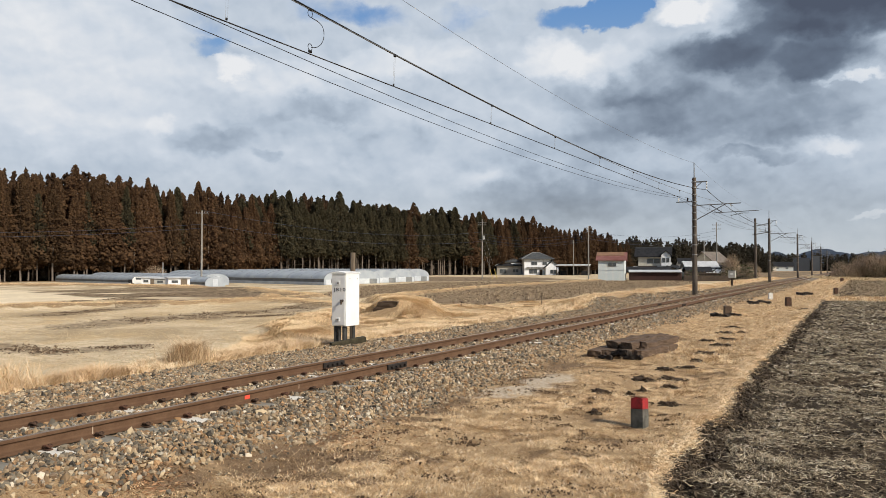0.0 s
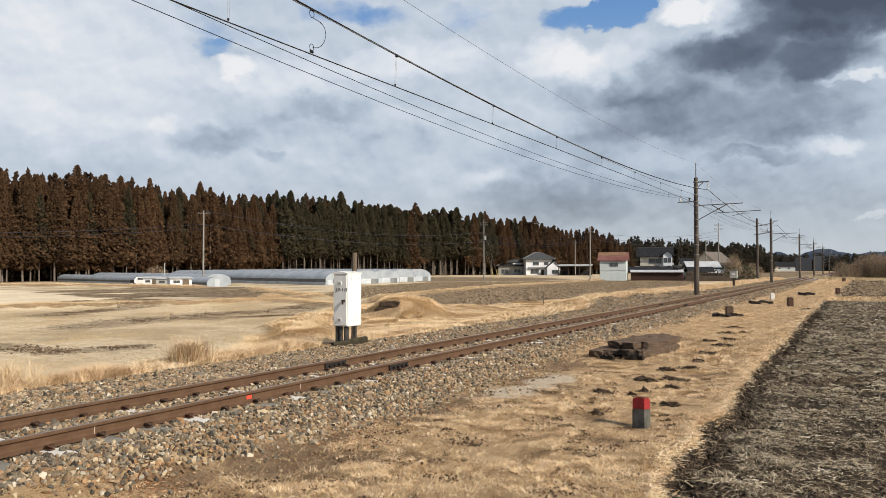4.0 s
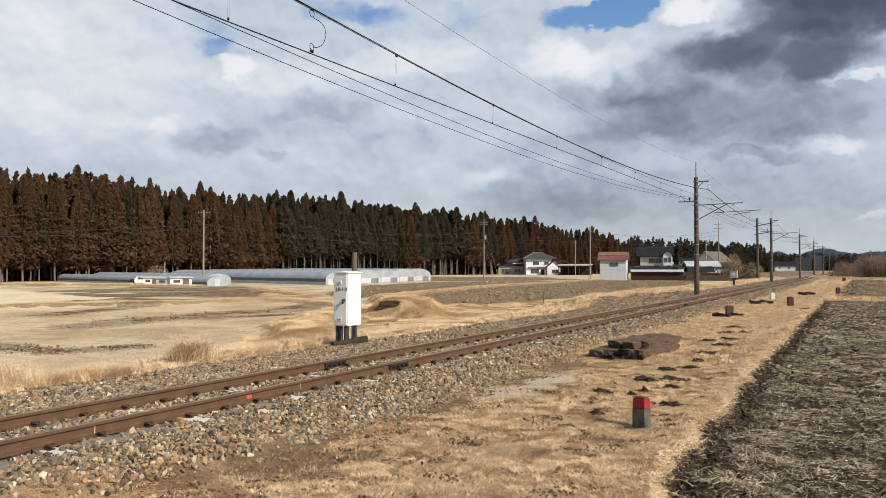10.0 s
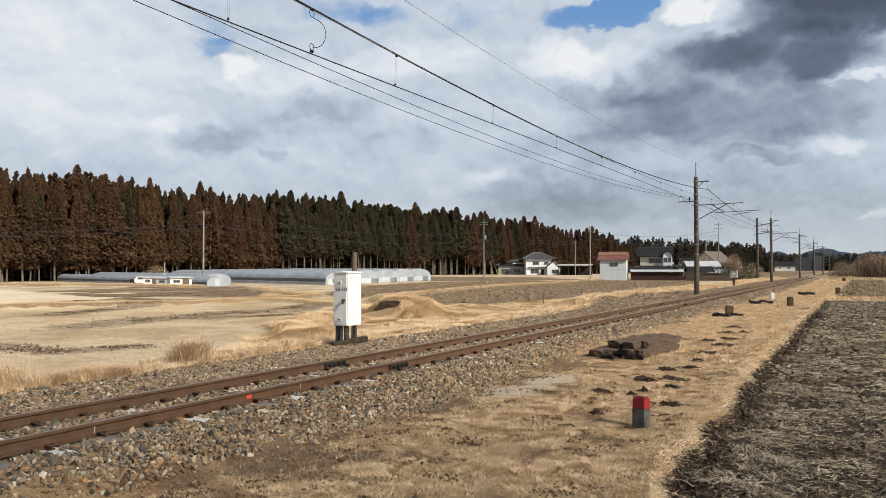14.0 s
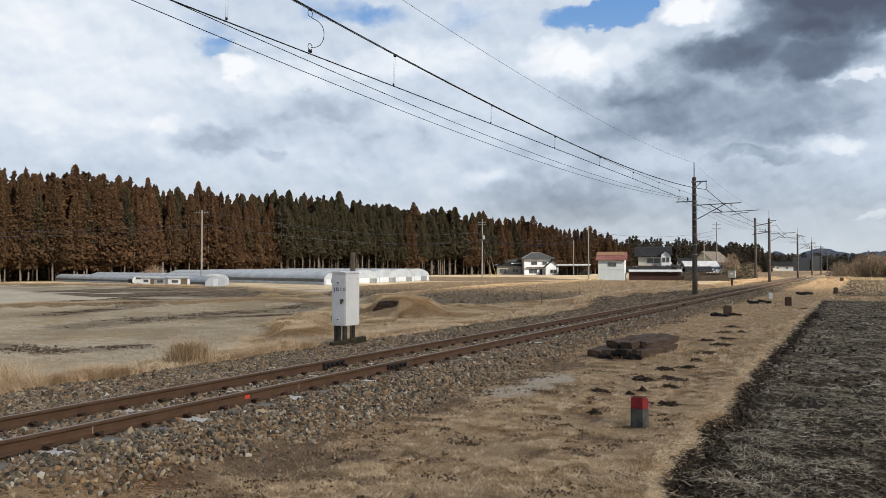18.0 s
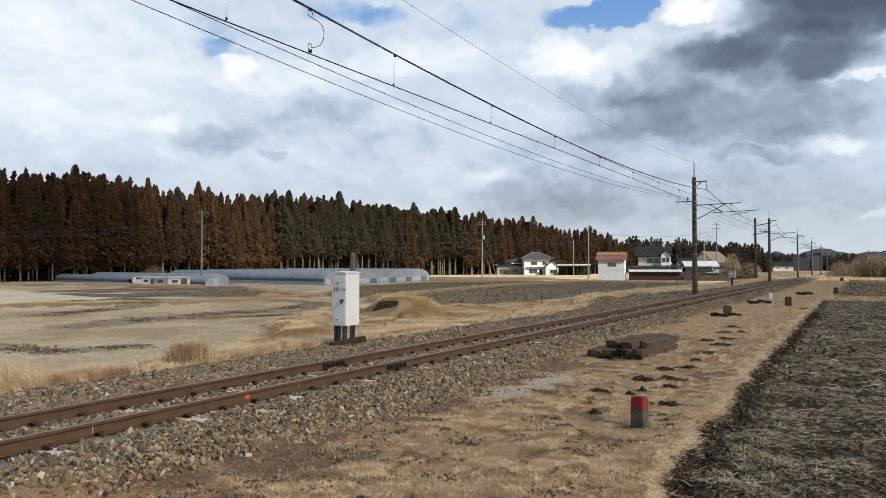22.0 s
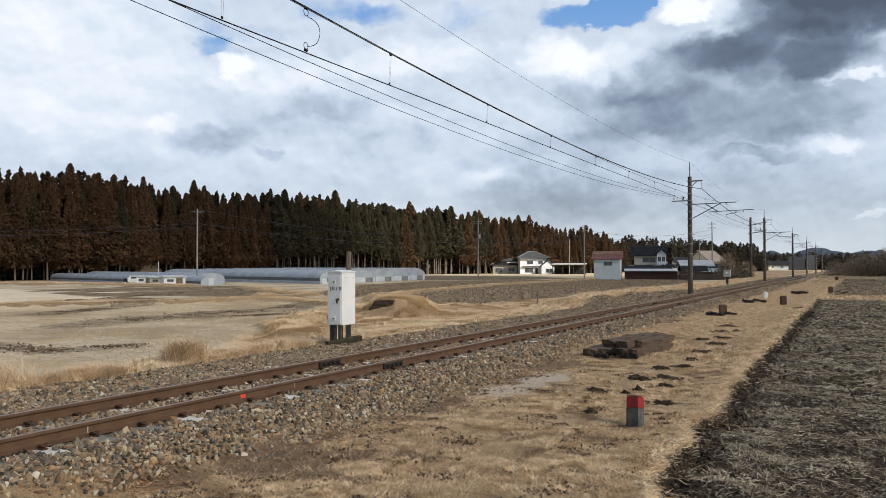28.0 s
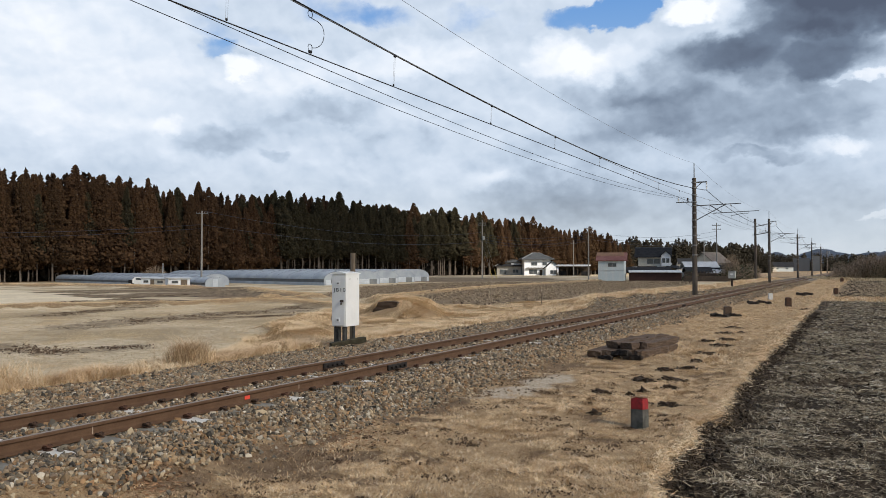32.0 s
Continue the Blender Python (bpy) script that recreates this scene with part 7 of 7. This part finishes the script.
def farm_van():
    v = thing("van", "white van with a dark front parked by the sheds", "van", m=pose(-94.6, 78.6, FIELD_Z, 0, 0, 215))
    bm = bmesh.new()
    prism(bm, [(-1.7, 0.35), (1.7, 0.35), (1.7, 1.0), (1.2, 1.15), (0.75, 1.75), (-1.65, 1.78), (-1.7, 1.2)], -0.75, 0.75)
    bmesh.ops.bevel(bm, geom=bm.edges[:], offset=0.06, segments=2, affect="EDGES")
    part("body", bm, M["white_paint"], v)
    part("bonnet", box(bmesh.new(), 1.45, 0, 0.85, 0.75, 1.56, 0.7, 0.05), M["roof_black"], v, "dark front end")
    for s in (-1, 1):
        part("side_window", box(bmesh.new(), -0.45, s * 0.755, 1.4, 1.9, 0.02, 0.42, 0.005), M["window"], v)
    part("windscreen", box(bmesh.new(), 1.0, 0, 1.42, 0.04, 1.3, 0.55, 0.01, m=pose(0, 0, 0)), M["window"], v)
    for x in (-1.1, 1.1):
        for s in (-1, 1):
            wh = part("wheel", tube(bmesh.new(), (x, s * 0.62, 0.3), (x, s * 0.77, 0.3), 0.3, 0.3, 16), M["iron_dark"], v)
            part("rim", tube(bmesh.new(), (x, s * 0.765, 0.3), (x, s * 0.78, 0.3), 0.17, 0.17, 12), M["galv"], wh)

    v.matrix_basis = v.matrix_basis @ Matrix.Diagonal((0.8, 0.8, 0.74, 1))


farm_van()
for x, y, w, d, z, wl, turn in ((-91.2, 77.6, 2.2, 2.0, 1.2, "wall_white", 44), (-87.0, 76.6, 2.6, 2.0, 1.15, "grey_paint", 44), (-83.3, 75.6, 2.9, 2.0, 1.25, "wall_white", 60)):
    s = thing("store_hut", "small pale store hut beside the greenhouses", "hut", "store huts", pose(x, y, FIELD_Z, 0, 0, turn))
    part("wall", walls(bmesh.new(), w, d, z), M[wl], s)
    part("roof", box(bmesh.new(), 0, 0, z + 0.06, w + 0.3, d + 0.4, 0.12, 0.02, m=pose(0, 0, 0, 3, 0, 0)), M["roof_pale"], s)
    part("door", box(bmesh.new(), w * 0.22, -d / 2 - 0.02, z * 0.45, w * 0.3, 0.06, z * 0.8, 0.01), M["timber_pale"] if "timber_pale" in M else M["wood_post"], s)
    window_on(s, -w * 0.2, -d / 2 - 0.03, z * 0.6, w * 0.3, z * 0.3)
t_ = thing("flag_pole", "thin pale pole standing by the huts", "pole", m=pose(-89.2, 78.2, FIELD_Z))
part("shaft", tube(bmesh.new(), (0, 0, -0.1), (0, 0, 3.4), 0.06, 0.05, 8), M["roof_pale"], t_)


# ---- utility poles ----
def utility_pole(x, y, h, arms, label, mat="pole_grey", box_on=False):
    p = thing("utility_pole", label, "utility pole", "utility poles", pose(x, y, FIELD_Z))
    part("shaft", tube(bmesh.new(), (0, 0, -0.3), (0, 0, h), 0.16, 0.10, 12), M[mat], p)
    for z in arms:
        arm = part("crossarm", box(bmesh.new(), 0, 0, z, 1.9, 0.1, 0.1, 0.01, m=pose(0, 0, 0, 0, 0, 25)), M["galv"], p)
        for u in (-0.85, -0.4, 0.4, 0.85):
            b = Matrix.Rotation(radians(25), 4, "Z") @ Vector((u, 0, 0))
            part("insulator", tube(bmesh.new(), (b.x, b.y, z + 0.05), (b.x, b.y, z + 0.22), 0.045, 0.035, 8), M["galv"], arm)
    if box_on:
        part("transformer", tube(bmesh.new(), (0.4, -0.2, h * 0.66), (0.4, -0.2, h * 0.66 + 0.9), 0.28, 0.28, 14), M["grey_paint"], p)
        part("bracket", box(bmesh.new(), 0, 0, h * 0.66, 1.5, 0.1, 0.1, 0.01), M["galv"], p)
    return p


POLES = [(-88.0, 84.5, 11.4), (-79.0, 164.5, 14.2), (-48.8, 152.0, 11.2), (-84.5, 247.0, 12.0)]
utility_pole(*POLES[0], (11.0,), "pale concrete utility pole in the fields")
utility_pole(*POLES[1], (13.4, 12.9), "tall concrete utility pole with a transformer", "pole_grey", True)
utility_pole(*POLES[2], (10.8,), "concrete utility pole beside the pale blue shed")
utility_pole(*POLES[3], (11.0,), "concrete utility pole behind the farmhouse")
utility_pole(-37, 205, 11.5, (11.0, 10.3), "utility pole behind the dark roofs")
utility_pole(-33.5, 196, 9.5, (9.2,), "thin utility pole behind the dark roofs")
utility_pole(-28.5, 183, 13.0, (12.4, 11.5), "tall utility pole behind the outbuildings")
utility_pole(-29, 262, 9.5, (9.0,), "thin utility pole by the far houses")


def guy_guard(x, y, lean):
    """A yellow plastic guard round the foot of a pole's stay wire."""
    g_ = thing("guy_guard", "yellow plastic guard on the stay wire of a utility pole", "stay guard", "stay wire guards", pose(x, y, float(ground_z(x, y))))
    part("guard", tube(bmesh.new(), (0, 0, -0.1), (lean, 0, 2.3), 0.055, 0.05, 8), M["yellow"], g_)
    part("stay_wire", tube(bmesh.new(), (lean, 0, 2.3), (lean * 4.0, 0, 9.2), 0.015, 0.015, 5), M["galv"], g_)


M["yellow"] = weathered("faded_yellow_plastic", (0.75, 0.55, 0.10, 1), (0.65, 0.48, 0.12, 1), 3, 0.5)
guy_guard(-76.4, 164.9, -0.75)
guy_guard(-75.5, 165.4, -0.75)


def utility_wires():
    far_left = (-150.0, 36.0, 9.6)
    runs = [((-88, 84.5), (-79, 164.5), 8.7, 8.4, 1.0), ((-88, 84.5), (-79, 164.5), 10.8, 10.6, 1.2), ((-79, 164.5), (-48.8, 152), 10.2, 9.4, 0.7), ((-79, 164.5), (-48.8, 152), 9.6, 8.8, 0.7), ((-79, 164.5), (-48.8, 152), 8.9, 8.1, 0.8), ((-79, 164.5), (-48.8, 152), 8.4, 7.7, 0.8), ((-79, 164.5), (-48.8, 152), 9.2, 8.4, 0.9),
            ((-48.8, 152), (-28.5, 183), 9.6, 10.5, 0.8), ((-48.8, 152), (-28.5, 183), 8.6, 9.5, 0.8), ((-48.8, 152), (-28.5, 183), 8.1, 8.9, 0.9), (far_left[:2], (-88, 84.5), 8.9, 8.7, 1.0), (far_left[:2], (-88, 84.5), 8.2, 8.1, 1.0)]
    for (ax, ay), (bx, by), za, zb, sag in runs:
        sag = sag * 1.7
        pts = [(ax + (bx - ax) * i / 16, ay + (by - ay) * i / 16, za + (zb - za) * i / 16 - 4 * sag * (i / 16) * (1 - i / 16)) for i in range(17)]
        w = thing("utility_wire", "thin power line between utility poles", "wire", "power lines")
        part("span", path_tube(bmesh.new(), pts, 0.020, 4), M["wire_grey"], w)


M["wire_grey"] = weathered("grey_cable", (0.045, 0.055, 0.085, 1), (0.065, 0.075, 0.105, 1), 2, 0.6)
utility_wires()


# ---- bare thicket and shrubs ----
def twigs(k, radius, height, seed, spread=0.5):
    """Thin bare shoots that fork upwards, as slim blades."""
    g = np.random.default_rng(seed)
    a = g.uniform(0, 2 * np.pi, k)
    r0 = radius * np.sqrt(g.uniform(0, 1, k))
    z0 = height * g.uniform(0, 0.84, k) * np.sqrt(np.maximum(0.1, 1 - 0.75 * (r0 / radius) ** 2))
    ln = height * g.uniform(0.07, 0.22, k)
    tilt = g.uniform(0.3, 2.0, k) * (0.75 + 0.5 * r0 / radius) * spread * 1.6
    b = a + g.normal(0, 0.9, k)
    base = np.stack([r0 * np.cos(a), r0 * np.sin(a), z0], 1)
    dirn = np.stack([np.cos(b) * np.sin(tilt), np.sin(b) * np.sin(tilt), np.cos(tilt)], 1)
    side = np.stack([-np.sin(b), np.cos(b), 0 * b], 1) * (0.0035 + 0.005 * g.uniform(0, 1, k))[:, None] * (height / 3.0)
    tip = base + dirn * ln[:, None]
    mid = base + dirn * (ln * 0.55)[:, None] + g.normal(0, 0.05, (k, 3))
    return np.stack([base - side, base + side, mid + side, mid - side, tip], 1), [(0, 1, 2, 3), (3, 2, 4)]


M["twig"] = island_mat("bare_brown_twigs", [(0, (0.16, 0.11, 0.078)), (0.5, (0.33, 0.24, 0.17)), (1, (0.54, 0.42, 0.31))], patch=(0.2, (0.27, 0.21, 0.11, 1), 0.45))
M["evergreen"] = island_mat("dark_evergreen_leaf", [(0, (0.018, 0.026, 0.012)), (1, (0.05, 0.062, 0.024))])


def bush(x, y, z, radius, height, seed, leafy=0.0, label="bare brown winter thicket beside the field"):
    b = thing("bush", label, "bush", "thickets", pose(x, y, z))
    v, f = twigs(5200, radius, height, seed, 0.85)
    c = soup("crown", v, f, M["twig"], "", "")
    del c["kind"]
    c.parent = b
    g = random.Random(seed)
    for i in range(5):
        q = g.uniform(0, 6.28)
        rr = radius * g.uniform(0.3, 0.8)
        part("stem", path_tube(bmesh.new(), [(0.2 * math.cos(q), 0.2 * math.sin(q), -0.1), (rr * 0.5 * math.cos(q), rr * 0.5 * math.sin(q), height * 0.3), (rr * math.cos(q + 0.3), rr * math.sin(q + 0.3), height * 0.6)], 0.045, 5), M["bark"], b)
    if leafy:
        k = int(700 * leafy)
        cx, cy = rng.normal(0, radius * 0.45, k), rng.normal(0, radius * 0.45, k)
        cz = np.clip(np.abs(rng.normal(0, height * 0.35, k)), 0, height * 0.9)
        lv = lumps("leaves", cx, cy, cz, 0.22, M["evergreen"], "", "", 0.5)
        del lv["kind"]
        lv.parent = b
    return b


r5 = random.Random(9)
for i in range(26):
    u = i / 25
    yy = 182 + 12 * r5.random()
    bush(-3.4 + 29 * u + r5.uniform(-0.6, 0.6), yy, -0.1, r5.uniform(1.9, 3.0), (4.0 + 3.9 * min(1, u * 2.2)) * r5.uniform(0.75, 1.12), 60 + i, 0.25 if i % 3 == 0 else 0)
for i, (x, y, rr, hh, lf) in enumerate(((-30, 205, 3.0, 4.4, 0), (-26.5, 200, 2.6, 4.0, 0.6), (-24.6, 212, 2.6, 4.6, 0), (-18, 150, 1.8, 3.4, 1.0), (-16.4, 140, 1.5, 2.6, 0.3), (-24, 168, 2.0, 3.0, 1.0), (-31, 166, 1.6, 2.4, 0.8), (-122, 105, 2.4, 3.6, 0), (-118, 262, 2.5, 3.4, 1.0), (-92, 258, 2.2, 3.4, 0.8))):
    bush(x, y, FIELD_Z, rr, hh, 120 + i, lf, "bare winter shrub by the farm buildings" if lf < 0.5 else "dark evergreen garden shrub by the houses")
bush(-23.7, 171, FIELD_Z, 1.9, 6.4, 160, 0, "round bare garden tree behind the equipment cabinet")
# low garden wall and yard fence beside the barns
g = thing("garden_wall", "low dark garden wall beside the farm yard", "wall", m=pose(-24.5, 158, FIELD_Z, 0, 0, 20))
part("wall", box(bmesh.new(), 0, 0, 0.5, 13, 0.3, 1.2, 0.03), M["timber_dark"], g)
f_ = thing("yard_fence", "dark slatted yard fence by the outbuildings", "fence", m=pose(-27.8, 158.5, FIELD_Z, 0, 0, 25))
for i in range(9):
    part("post", box(bmesh.new(), -3.0 + 0.75 * i, 0, 1.0, 0.16, 0.16, 2.1, 0.01), M["timber_dark"], f_)
for z in (0.7, 1.5):
    part("slat", box(bmesh.new(), 0, -0.1, z, 6.6, 0.05, 0.3, 0.01), M["timber_dark"], f_)


# ---- movement ----
def motions():
    walk(sky, [(0, pose(0, 0, 0)), (32, pose(0, 0, 0, 0, 0, -0.5))])
    lift = SUN_DIR * (320.0 / SUN_DIR.z)
    rows = []
    for t, gone in ((0, -258), (8, -106), (16, 46), (20, 116), (24, 170), (28, 212), (32, 246)):
        s = WIND * (gone - CLOUD_R * 0.95) + lift + Vector((-70, 0, 0))
        rows.append((t, pose(s.x, s.y, s.z)))
    walk(cloud, rows)


motions()
